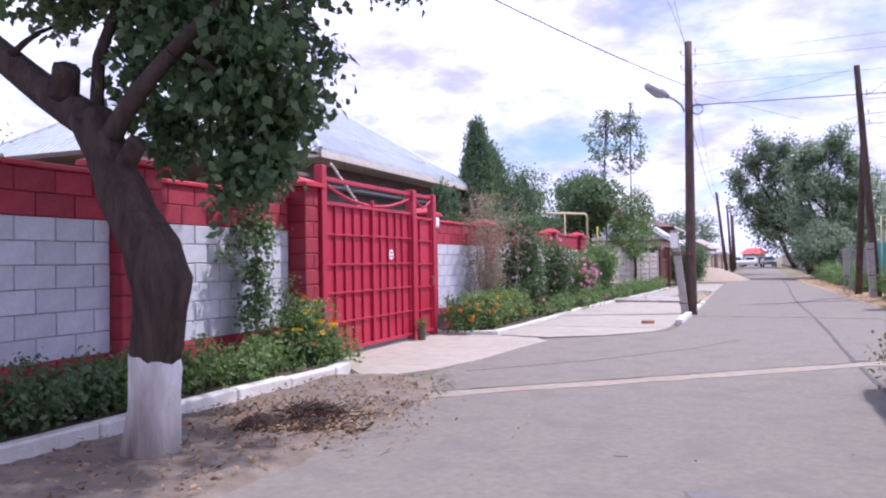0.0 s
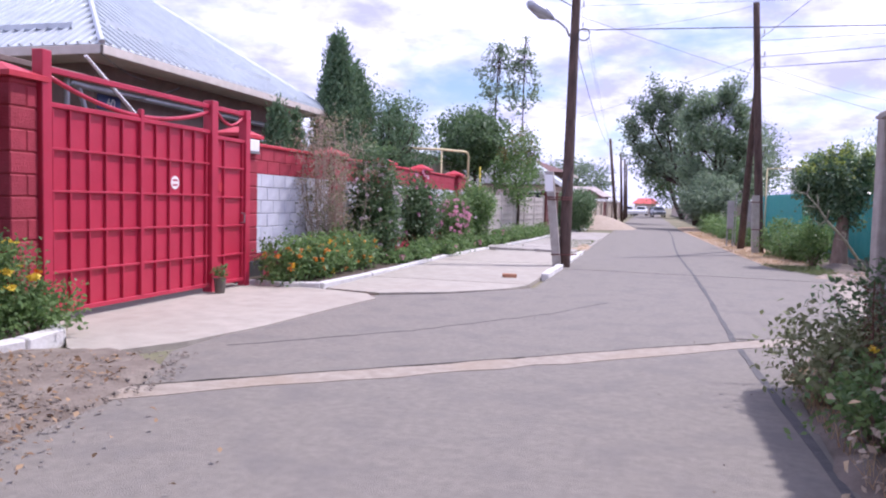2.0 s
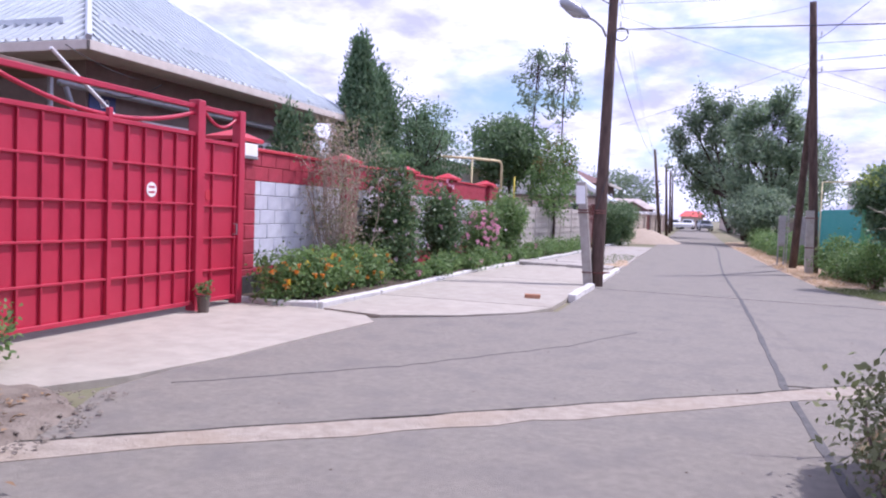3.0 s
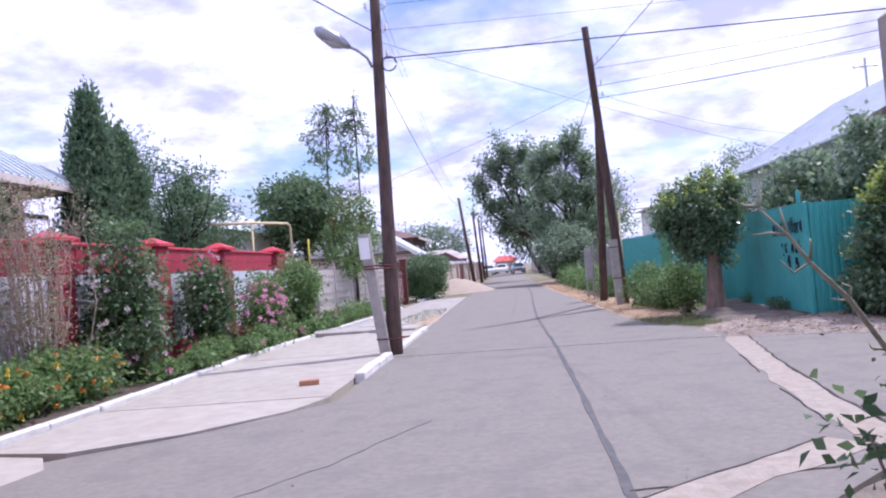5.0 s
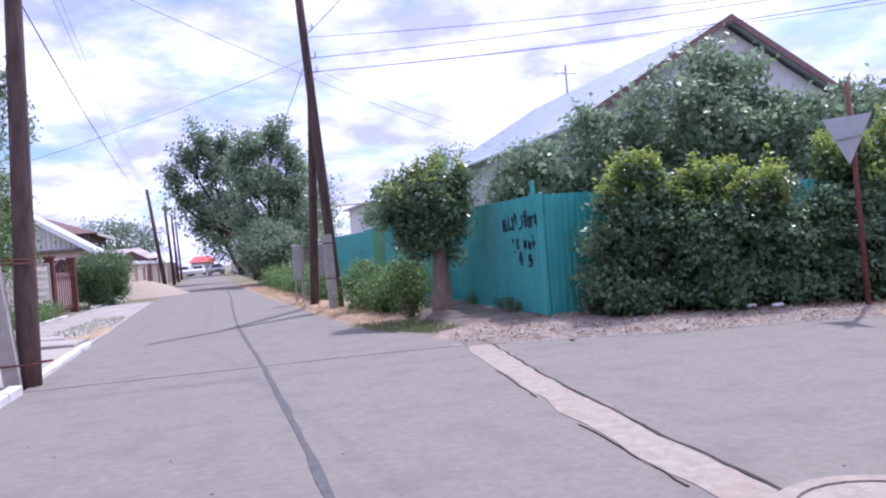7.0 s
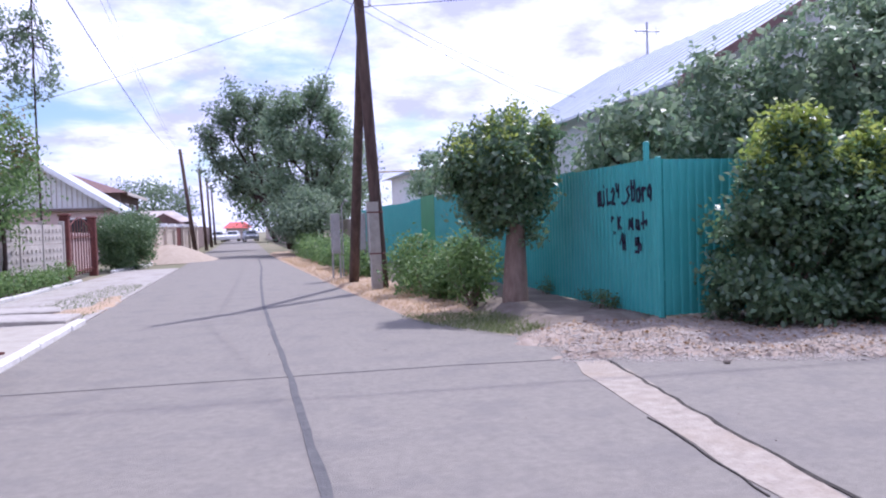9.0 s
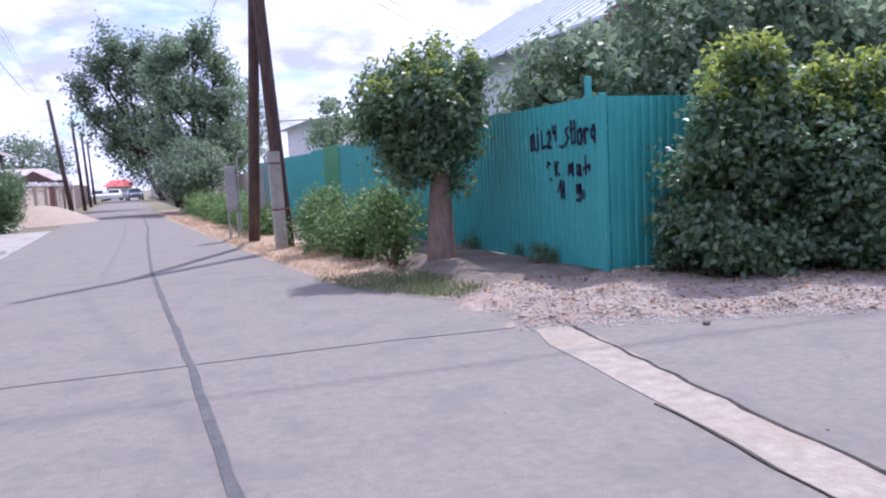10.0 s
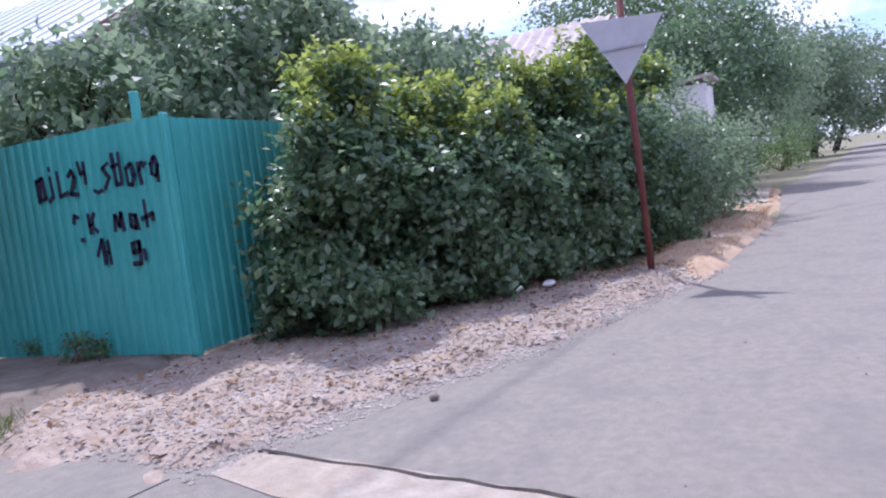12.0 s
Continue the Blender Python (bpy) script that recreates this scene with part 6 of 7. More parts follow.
# clipped tree, bushes and hedge
tree("clipped_tree", (6.07, 23.0, 0.05), (5.88, 23.05, 1.95), (0.67, 0.66, 0.80), 0.205, "ball-clipped elm with thick bare trunk", L_HEDGE, 0.085, 230, 84, 0.11, 501, BARK_PALE, limbs=16, inner=0.3, trunk_top=1.5, tips=L_TIP, rough=0.30, lean=(0.27, 0))
for k, (x, y, rx, ry, h) in enumerate([(5.35, 25.6, 0.55, 0.7, 0.52), (5.72, 23.95, 0.40, 0.42, 0.60), (5.6, 27.2, 0.5, 0.8, 0.45), (5.45, 24.75, 0.34, 0.36, 0.38), (6.2, 26, 0.5, 0.8, 0.55)]):
    bush("bush", (x, y, 0.03), (rx, ry, h), "leafy green bush before the teal fence", L_MID, 0.075, 70, 34, 0.11, 510 + k, "bush", "fence bushes", stems=8)
for k in range(9):
    bush("bush", (5.3 - 0.03 * k, 31.5 + 2.1 * k, 0.03), (0.42, 1.0, 0.28 + 0.1 * (k % 3)), "ragged green bush on the straw verge", L_MID, 0.10, 70, 26, 0.16, 530 + k, "bush", "verge bushes", stems=6)


def hedge_bush(base, radii, seed):
    """A wild hedge bush: a core, side lobes and upright spires with bright tips."""
    rng = np.random.default_rng(seed)
    t = thing("hedge_bush", base, "tall dense hedge bush with yellow-green young tips", "hedge", "hedge bushes")
    rx, ry, h = radii
    b, H = np.asarray(base), 2 * h
    lobes = [((0, 0, 0.44 * H), (0.60 * rx, 0.60 * ry, 0.40 * H), 70)]
    for i in range(9):
        a = 6.283 * i / 9 + rng.uniform(-0.3, 0.3)
        lobes.append(((math.cos(a) * 0.58 * rx, math.sin(a) * 0.58 * ry, rng.uniform(0.26, 0.70) * H), (0.40 * rx, 0.40 * ry, rng.uniform(0.17, 0.24) * H), 24))
    for i in range(8):
        a = 6.283 * i / 8 + rng.uniform(-0.3, 0.3)
        lobes.append(((math.cos(a) * 0.62 * rx, math.sin(a) * 0.62 * ry, rng.uniform(0.08, 0.2) * H), (0.40 * rx, 0.40 * ry, 0.12 * H), 20))
    for i in range(4):
        lobes.append(((rng.uniform(-0.45, 0.45) * rx, rng.uniform(-0.4, 0.4) * ry, rng.uniform(0.78, 0.92) * H), (0.24 * rx, 0.24 * ry, 0.13 * H), 13))
    cs = [clumps(b + np.array(c), q, n, rng, 0.25, 0.35) for c, q, n in lobes]
    c = np.vstack(cs)
    c[:, 2] = np.maximum(c[:, 2], base[2] + 0.1)
    g = Geo()
    for i in rng.choice(len(c), 16, replace=False):
        limb(g, (base[0] + rng.normal() * 0.09, base[1] + rng.normal() * 0.09, base[2] - 0.05), c[i], 0.028, 0.005, rng, 0.08, 5, 5)
    part("branchwork", g, BARK_PALE, t, smooth=True)
    q = foliage(c, b + (0, 0, h * 0.6), 40, 0.085, 0.088, rng)
    rim = c[rng.choice(len(c), 60, replace=False)]
    part("leaves", quads("leaves", np.concatenate([q, shoots(rim, 0.11, 14, 0.085, rng)]), base), L_HEDGE, t)
    top = np.vstack(cs[-4:] + [k[k[:, 2] > base[2] + 0.70 * H] for k in cs[:-4]])
    part("young_growth", quads("young_growth", shoots(top, 0.10, 30, 0.095, rng), base), L_TIP, t, "bright yellow-green young leaves", kind="stuff")
    return t


HEDGE = [(8.28, 20.12, 0.88, 0.70, 1.15), (9.30, 19.72, 0.80, 0.80, 1.02), (10.25, 19.36, 0.88, 0.84, 1.00), (11.25, 19.05, 0.88, 0.85, 1.16), (12.15, 18.8, 0.9, 0.88, 1.26), (13.1, 18.55, 0.9, 0.88, 1.22)]
for k, (x, y, rx, ry, h) in enumerate(HEDGE):
    hb = hedge_bush((x, y, 0.05), (rx, ry, h), 550 + k)
    if k == 0:
        part("trunk", Geo().tube([(8.34, 20.5, -0.05), (8.32, 20.42, 0.4), (8.3, 20.2, 0.9)], [0.11, 0.085, 0.07], 9), BARK_PALE, hb, "bare reddish trunk foot", smooth=True)
for k, (x, y, r, h) in enumerate([(14.2, 18.3, 0.85, 1.02), (15.3, 18.15, 0.85, 0.98), (16.5, 18.0, 0.9, 0.86)]):
    bush("shrub", (x, y, 0.05), (r, r * 0.9, h), "loose grey-green shrub at the end of the hedge", L_YARD, 0.085, 150, 50, 0.14, 560 + k, "shrub", "end shrubs", stems=12, rough=0.4)
tree("tree", (11.8, 22.6, 0), (11.8, 22.6, 2.9), (1.9, 1.1, 1.25), 0.14, "broad apricot tree behind the teal fence", L_YARD, 0.15, 230, 46, 0.14, 570, group="yard trees", limbs=16)
tree("tree", (15.0, 22.3, 0), (15.0, 22.4, 2.95), (2.3, 1.2, 1.3), 0.13, "broad apricot tree behind the teal fence", L_YARD, 0.15, 220, 46, 0.14, 571, group="yard trees", limbs=14)
tree("tree", (8.2, 23.0, 0), (8.1, 22.8, 2.2), (1.0, 1.1, 0.72), 0.08, "low fruit tree above the fence top", L_YARD, 0.13, 130, 36, 0.13, 572, group="yard trees", limbs=12)
tree("tree", (9.7, 22.9, 0), (9.6, 22.8, 2.5), (0.95, 0.9, 0.85), 0.09, "leafy fruit tree behind the teal fence", L_YARD, 0.14, 120, 42, 0.13, 575, group="yard trees", limbs=12, rough=0.35)
tree("tree", (12.5, 23.2, 0), (12.4, 23.0, 4.05), (0.95, 0.8, 0.75), 0.10, "tall fruit tree before the gabled house", L_YARD, 0.15, 70, 40, 0.15, 576, group="yard trees", limbs=10, rough=0.4)
for x, y, h, seed in ((7.9, 35.2, 2.75, 577), (8.6, 31.5, 2.45, 578)):
    tree("tree", (x, y, 0), (x, y, h), (0.6, 0.9, 0.75), 0.05, "slim garden sapling above the teal fence", L_YARD, 0.13, 46, 36, 0.13, seed, group="yard trees", limbs=10, rough=0.45)
tree("tree", (8.9, 33.0, 0), (8.9, 33.0, 2.6), (0.9, 3.2, 0.9), 0.08, "garden saplings above the fence top", L_MID, 0.10, 150, 30, 0.2, 573, group="yard trees", limbs=12)
tree("tree", (11.0, 37.5, 0), (11.0, 37.5, 4.2), (1.1, 1.3, 1.2), 0.08, "young tree behind the gabled house", L_FAR_HAZE, 0.11, 60, 26, 0.2, 574, group="yard trees", limbs=12)

# gabled house in the yard
gh = thing("house", (13.9, 29, 0), "white rendered gabled house with zinc sheet roof", "house")
GX, GZ, EXR, GE, GY0, GY1 = 13.85, 6.0, 4.15, 3.7, 24.35, 35.0
part("wall", Geo().add([(GX - 3.7, GY0 + 0.3, 0), (GX + 3.7, GY0 + 0.3, 0), (GX + 3.7, GY0 + 0.3, 3.75), (GX, GY0 + 0.3, 5.85), (GX - 3.7, GY0 + 0.3, 3.75),
                          (GX - 3.7, GY1, 0), (GX + 3.7, GY1, 0), (GX + 3.7, GY1, 3.75), (GX, GY1, 5.85), (GX - 3.7, GY1, 3.75)],
                         [(0, 1, 2, 3, 4), (9, 8, 7, 6, 5), (0, 4, 9, 5), (1, 6, 7, 2)]), WHITE_WALL, gh)
for s in (-1, 1):
    th = 0.06
    a = [(GX, GY0, GZ), (GX + s * EXR, GY0, GE - 0.05), (GX + s * EXR, GY1 + 0.3, GE - 0.05), (GX, GY1 + 0.3, GZ)]
    vs = a + [(px, py, pz - th) for px, py, pz in a]
    rf = part("roof_slope", Geo().add(vs, [(0, 1, 2, 3) if s < 0 else (3, 2, 1, 0), (7, 6, 5, 4), (0, 4, 5, 1), (1, 5, 6, 2), (2, 6, 7, 3), (3, 7, 4, 0)]), ZINC, gh)
    ribs = Geo()
    for i in range(1, 20):
        yy = GY0 + (GY1 + 0.3 - GY0) * i / 20
        ribs.tube([(GX + s * 0.02, yy, GZ + 0.012), (GX + s * EXR, yy, GE - 0.04)], 0.014, 4)
    part("roof_ribs", ribs, ZINC, rf)
    bv = [(GX, GY0 - 0.03, GZ + 0.03), (GX + s * (EXR + 0.04), GY0 - 0.03, GE - 0.03)]
    part("barge_board", Geo().add([(px, py, pz) for px, py, pz in bv] + [(px, py, pz - 0.17) for px, py, pz in bv] + [(px, py + 0.05, pz) for px, py, pz in bv] + [(px, py + 0.05, pz - 0.17) for px, py, pz in bv],
         [(0, 1, 3, 2), (4, 6, 7, 5), (0, 4, 5, 1), (2, 3, 7, 6), (1, 5, 7, 3), (0, 2, 6, 4)]), ROOF_RED, gh, "dark red-brown barge board")
ant = thing("antenna", (14.0, 32.8, 5.9), "cross-shaped television antenna above the roof ridge", "antenna")
part("mast", Geo().tube([(14.0, 32.8, 5.6), (14.0, 32.8, 7.0)], 0.035, 6), STEEL, ant)
part("boom", Geo().tube([(13.6, 32.8, 6.75), (14.4, 32.8, 6.75)], 0.03, 6), STEEL, ant)
for x in (13.65, 13.9, 14.3):
    part("element", Geo().tube([(x, 32.8, 6.65), (x, 32.8, 6.85)], 0.01, 5), STEEL, ant)
h3 = thing("house", (11.5, 44, 0), "white house with pale sheet roof behind fence", "house")
part("wall", Geo().box(9, 15, 41, 47, 0, 3.4), WHITE_WALL, h3)
part("roof", Geo().add([(8.6, 40.6, 3.4), (15.4, 40.6, 3.4), (15.4, 47.4, 3.4), (8.6, 47.4, 3.4), (12, 42.8, 4.5), (12, 45.2, 4.5)], [(0, 1, 4), (1, 2, 5, 4), (2, 3, 5), (3, 0, 4, 5), (3, 2, 1, 0)]), ZINC, h3)
gp = thing("gas_pipe", (6.3, 36.3, 0), "thin yellow gas pipe raised above the fence", "gas pipe")
part("riser", Geo().tube([(6.3, 36.3, 0), (6.3, 36.3, 2.98)], 0.025, 8), GASYELLOW, gp, smooth=True)
part("pipe", Geo().tube([(6.3, 36.3, 2.98), (8.45, 36.4, 3.05), (9.6, 37.2, 3.05)], 0.025, 8), GASYELLOW, gp, smooth=True)
# meter cabinets on posts
for x, y, lab in ((4.47, 31.0, "grey steel meter cabinet standing on the verge"), (5.15, 31.4, "grey steel meter cabinet behind the pole")):
    mc = thing("meter_cabinet", (x, y, 0), lab, "cabinet", "meter cabinets")
    part("body", Geo().box(x - 0.105, x + 0.105, y - 0.10, y + 0.12, 0.66, 1.62, 0.012), BOXPAINT, mc)
    dr = part("door", Geo().box(x - 0.085, x + 0.085, y - 0.118, y - 0.10, 0.72, 1.56, 0.005), BOXPAINT, mc)
    part("lock", Geo().box(x + 0.05, x + 0.07, y - 0.13, y - 0.118, 1.12, 1.2, 0.003), STEEL, dr)
    for s in (-0.09, 0.09):
        part("leg", Geo().box(x + s - 0.02, x + s + 0.02, y - 0.02, y + 0.02, -0.05, 0.66), BOXPAINT, mc)
    part("conduit", Geo().tube([(x + 0.16, y, 0.1), (x + 0.16, y, 1.8), (x + 0.26, y, 1.95), (x + 0.3, y - 0.1, 1.9)], 0.02, 7), BOXPAINT, mc)

# verge grass and gravel tufts
rng = np.random.default_rng(601)
q = scatter([(4.35, 22.9), (4.6, 21.6), (5.2, 20.5), (6.0, 21.3), (5.6, 22.8)], 2200, rng)
single("grass", quads("grass", blades(q, 0.02, 0.06, 0.005, rng, 0.8)), GRASS, "flattened green grass at the road edge", "grass", kind="stuff")
q = np.vstack([scatter([(4.45, 22.8), (4.2, 30), (3.85, 46), (5.0, 46), (5.3, 32), (5.5, 23)], 6000, rng), scatter([(9.9, 17.35), (11, 18.1), (15.5, 18.0), (24, 18), (24, 17.05), (15.6, 16.95)], 4500, rng)])
single("dry_grass", quads("dry_grass", blades(q, 0.03, 0.085, 0.005, rng, 0.9)), DRYGRASS, "dry straw lying along the verge", "grass", kind="stuff")
for x, y in ((7.15, 22.7), (7.1, 24.2), (6.95, 21.9)):
    bush("weed_clump", (x, y, 0.06), (0.16, 0.2, 0.13), "small dark weed at the fence foot", L_TREE, 0.04, 18, 26, 0.05, int(y * 10), "weed", "weeds", stems=4)
for x, y in ((9.55, 18.65), (9.3, 18.9)):
    single("litter", Geo().box(x, x + 0.16, y, y + 0.1, 0.07, 0.12, 0.02), WHITE_ENAMEL, "crumpled white litter under the hedge", "litter", "litter")

# road sign seen from behind
rs = thing("road_sign", (10.35, 17.66, 0.06), "triangular give-way sign, grey back, on rusty post", "road sign")
part("post", Geo().tube([(10.33, 17.84, -0.1), (10.29, 17.89, 3.0)], 0.035, 10), RUST, rs, smooth=True)
tri = [(10.23, 17.48, 2.53), (10.23, 18.28, 2.58), (10.25, 17.89, 1.92)]
plate = part("plate", Geo().add(tri + [(x - 0.012, y, z) for x, y, z in tri], [(0, 1, 2), (5, 4, 3), (0, 3, 4, 1), (1, 4, 5, 2), (2, 5, 3, 0)]), mat("sign_back", (0.42, 0.43, 0.45), (0.52, 0.53, 0.55), 4, 0.5, 0.05, metal=0.3), rs, "plain grey plate back")
part("stiffener", Geo().box(10.205, 10.216, 17.66, 18.12, 2.26, 2.285, 0.003), STEEL, plate)

# ---------------------------------------------------------------- down the side street
tree("tree", (25.0, 18.4, 0), (25.2, 18.6, 3.3), (2.0, 2.0, 1.8), 0.16, "round-crowned tree on the side street verge", L_HEDGE, 0.14, 260, 60, 0.24, 610, group="side street trees", limbs=10)
tree("tree", (30, 21.5, 0), (30, 21.5, 5.2), (3.6, 3.4, 3.4), 0.22, "large green tree over the side street", L_TREE, 0.17, 300, 40, 0.42, 611, group="side street trees", limbs=14)
tree("tree", (37, 19.5, 0), (37, 19.0, 4.8), (3.2, 3.0, 3.6), 0.2, "large green tree over the side street", L_FAR_HAZE, 0.17, 240, 36, 0.42, 612, group="side street trees", limbs=12)
tree("tree", (60, 15.5, 0), (60, 15.5, 5.0), (4.5, 3.0, 4.2), 0.25, "dark tree at the bend of the side street", L_FAR_HAZE, 0.3, 240, 50, 0.5, 614, group="side street trees", limbs=10)
tree("tree", (80, 13.5, 0), (80, 12, 5.5), (6, 5.0, 4.6), 0.3, "far tree closing the side street", L_FAR_HAZE, 0.36, 240, 46, 0.6, 615, group="side street trees", limbs=10)
tree("tree", (47, 17, 0), (47, 17.5, 4.5), (4, 3, 3.4), 0.2, "dark tree further down the side street", L_FAR_HAZE, 0.22, 220, 30, 0.5, 613, group="side street trees", limbs=10)
for k, (x, y, r, h) in enumerate([(18.6, 19.6, 1.0, 0.7), (27, 18.2, 0.9, 0.7), (40, 17.2, 1.5, 1.0), (56, 16.5, 2.2, 1.6)]):
    bush("bush", (x, y, 0.02), (r, r, h), "shady green bush beside the side street", L_MID, 0.10, 110, 32, 0.2, 620 + k, "bush", "side street bushes", stems=8)
single("side_slab", Geo().slab([(18.5, 17.05), (23.5, 17.15), (23.5, 18.15), (18.5, 18.15)], -0.05, 0.09), CONC, "pale concrete entrance slab on the side street", "pavement", kind="structure")
h4 = thing("house", (20.75, 24.6, 0), "house with wavy grey slate roof behind trees", "house")
part("wall", Geo().box(18.2, 23.3, 20.5, 28.8, 0, 3.15), WHITE_WALL, h4)
part("gable", Geo().add([(18.2, 20.5, 3.15), (23.3, 20.5, 3.15), (20.75, 20.5, 4.5), (18.2, 28.8, 3.15), (23.3, 28.8, 3.15), (20.75, 28.8, 4.5)], [(0, 1, 2), (5, 4, 3), (1, 4, 5, 2), (2, 5, 3, 0)]), WHITE_WALL, h4)
wav, n = Geo(), 60
vs = []
for i in range(n + 1):
    y, o = 20.1 + 9.0 * i / n, 0.035 * (-1) ** i
    vs += [(17.7, y, 2.98 + o), (20.75, y, 4.62 + o), (23.8, y, 2.98 + o)]
wav.add(vs, [(3 * i, 3 * i + 1, 3 * i + 4, 3 * i + 3) for i in range(n)] + [(3 * i + 1, 3 * i + 2, 3 * i + 5, 3 * i + 4) for i in range(n)])
part("roof", wav, ROOF_GREY, h4)
sh = thing("shed", (21.6, 18.9, 0), "small white rendered shed beside the side street", "shed")
part("wall", Geo().box(20.8, 22.4, 18.2, 19.5, 0, 2.72), WHITE_WALL, sh)
part("roof", Geo().add([(20.65, 18.05, 2.85), (22.55, 18.05, 2.85), (22.55, 19.75, 2.70), (20.65, 19.75, 2.70), (20.65, 18.05, 2.92), (22.55, 18.05, 2.92), (22.55, 19.75, 2.77), (20.65, 19.75, 2.77)], [(3, 2, 1, 0), (4, 5, 6, 7), (0, 1, 5, 4), (1, 2, 6, 5), (2, 3, 7, 6), (3, 0, 4, 7)]), ROOF_GREY, sh)
single("gate_teal", Geo().box(25.8, 28.5, 20.1, 20.16, 0, 1.9, 0.01), TEAL, "teal sheet gate under the trees", "gate")
single("wall_side", Geo().box(28.5, 80, 20.2, 20.35, 0, 1.9), CREAM, "pale yard wall along the side street", "wall", kind="structure")
single("utility_post", Geo().tube([(28.2, 18.2, -0.1), (28.2, 18.2, 7.5)], [0.11, 0.08], 10), CONC_OLD, "concrete utility post among the side street trees", "power pole", smooth=True)

# ---------------------------------------------------------------- far left: cast fence, gate, houses
cf = thing("cast_fence", (-3.0, 32, 0), "cast concrete panel fence with raised pattern", "fence")
pa, pb2 = Vector((-3.55, 28.95, 0)), Vector((-2.62, 36.1, 0))
nseg = 5
for i in range(nseg + 1):
    c = pa.lerp(pb2, i / nseg)
    part("fence_post", Geo().box(c.x - 0.07, c.x + 0.07, c.y - 0.07, c.y + 0.07, -0.1, 1.72, 0.012), FENCE2, cf)
for i in range(nseg):
    a, b = pa.lerp(pb2, i / nseg), pa.lerp(pb2, (i + 1) / nseg)
    for r in range(3):
        z0, z1 = 0.04 + r * 0.53, 0.04 + (r + 1) * 0.53
        gg = Geo()
        gg.add([(a.x - .03, a.y + .07, z0), (a.x + .03, a.y + .07, z0), (b.x + .03, b.y - .07, z0), (b.x - .03, b.y - .07, z0), (a.x - .03, a.y + .07, z1 - .01), (a.x + .03, a.y + .07, z1 - .01), (b.x + .03, b.y - .07, z1 - .01), (b.x - .03, b.y - .07, z1 - .01)],
               [(3, 2, 1, 0), (4, 5, 6, 7), (0, 1, 5, 4), (1, 2, 6, 5), (2, 3, 7, 6), (3, 0, 4, 7)])
        pn = part("panel", gg, FENCE2, cf)
        for u in np.linspace(0.14, 0.86, 5):
            c = a.lerp(b, u)
            for dz in (0.16, 0.36):
                part("boss", Geo().box(c.x + 0.028, c.x + 0.055, c.y - 0.07, c.y + 0.07, z0 + dz - 0.05, z0 + dz + 0.05, 0.015), FENCE2, pn)
rg = thing("metal_gate", (-2.55, 38.3, 0), "dark red barred gate between slim piers, backed with pink sheet", "gate")
for y in (36.3, 40.3):
    pr = part("pier", Geo().box(-2.70, -2.45, y - 0.13, y + 0.13, -0.1, 1.85, 0.015), RUST, rg)
    part("pier_cap", Geo().box(-2.74, -2.41, y - 0.17, y + 0.17, 1.85, 1.94, 0.03), RUST, pr)
for i in range(9):
    y = 36.75 + i * 0.41
    part("bar", Geo().tube([(-2.57, y, 0.1), (-2.57, y, 1.45 + 0.40 * math.sin(math.pi * i / 8))], 0.020, 5), RUST, rg)
part("arched_rail", Geo().tube([(-2.57, 36.5 + 3.6 * t, 1.45 + 0.40 * math.sin(math.pi * t)) for t in np.linspace(0, 1, 15)], 0.024, 6), RUST, rg)
for z in (0.2, 1.25):
    part("rail", Geo().box(-2.59, -2.55, 36.48, 40.12, z, z + 0.04), RUST, rg)
part("back_sheet", Geo().box(-2.63, -2.615, 36.48, 40.12, 0.1, 1.4), mat("pink_sheet", (0.52, 0.38, 0.36), (0.6, 0.45, 0.43), 4, 0.6, 0.1), rg)
bush("bush", (-2.0, 43.4, 0.0), (0.98, 2.1, 1.12), "large dark rounded bush beside the red gate", L_TREE, 0.10, 420, 60, 0.15, 701, "bush", "", None, 12)
q = scatter([(-2.2, 25), (-0.1, 24.9), (-0.05, 33), (-0.9, 33), (-1.3, 28)], 1500, np.random.default_rng(5))
single("grass", quads("grass", blades(q, 0.0, 0.06, 0.006, np.random.default_rng(6), 0.8)), GRASS, "sparse grass on the side path", "grass", kind="stuff")
single("dry_patch", patch([(-1.1, 25.6), (-0.25, 25.2), (0.0, 26.6), (0.0, 29.5), (-0.35, 29.8), (-0.5, 27.4)], 0.15, 0.03, 0.04, 0.4, 1.5, 11), STRAW, "dry grassy patch beside the street", "verge", kind="structure", smooth=True)
sn = thing("sand_heap", (-1.0, 49.6, 0), "low heap of builders sand at the street edge", "sand heap")
gg = Geo()
rr = np.random.default_rng(8)
rings = [(2.3, -0.03), (1.8, 0.18), (1.2, 0.45), (0.6, 0.66), (0.15, 0.76)]
vs = []
for r, z in rings:
    vs += [(-1.0 + r * math.cos(t) * rr.uniform(0.93, 1.07), 49.6 + 1.2 * r * math.sin(t) * rr.uniform(0.93, 1.07), z * rr.uniform(0.93, 1.05)) for t in np.linspace(0, 6.283, 26, endpoint=False)]
n = 26
gg.add(vs, [(k * n + i, k * n + (i + 1) % n, (k + 1) * n + (i + 1) % n, (k + 1) * n + i) for k in range(4) for i in range(n)] + [tuple(range(4 * n, 5 * n))])
part("mound", gg, SAND, sn, smooth=True)
ff = thing("cream_fence", (-1.4, 54, 0), "cream block fence with capped piers", "fence")
fa, fb = Vector((-2.25, 46.8, 0)), Vector((-0.50, 60.6, 0))
along = (fb - fa).normalized()
side = Vector((along.y, -along.x, 0))


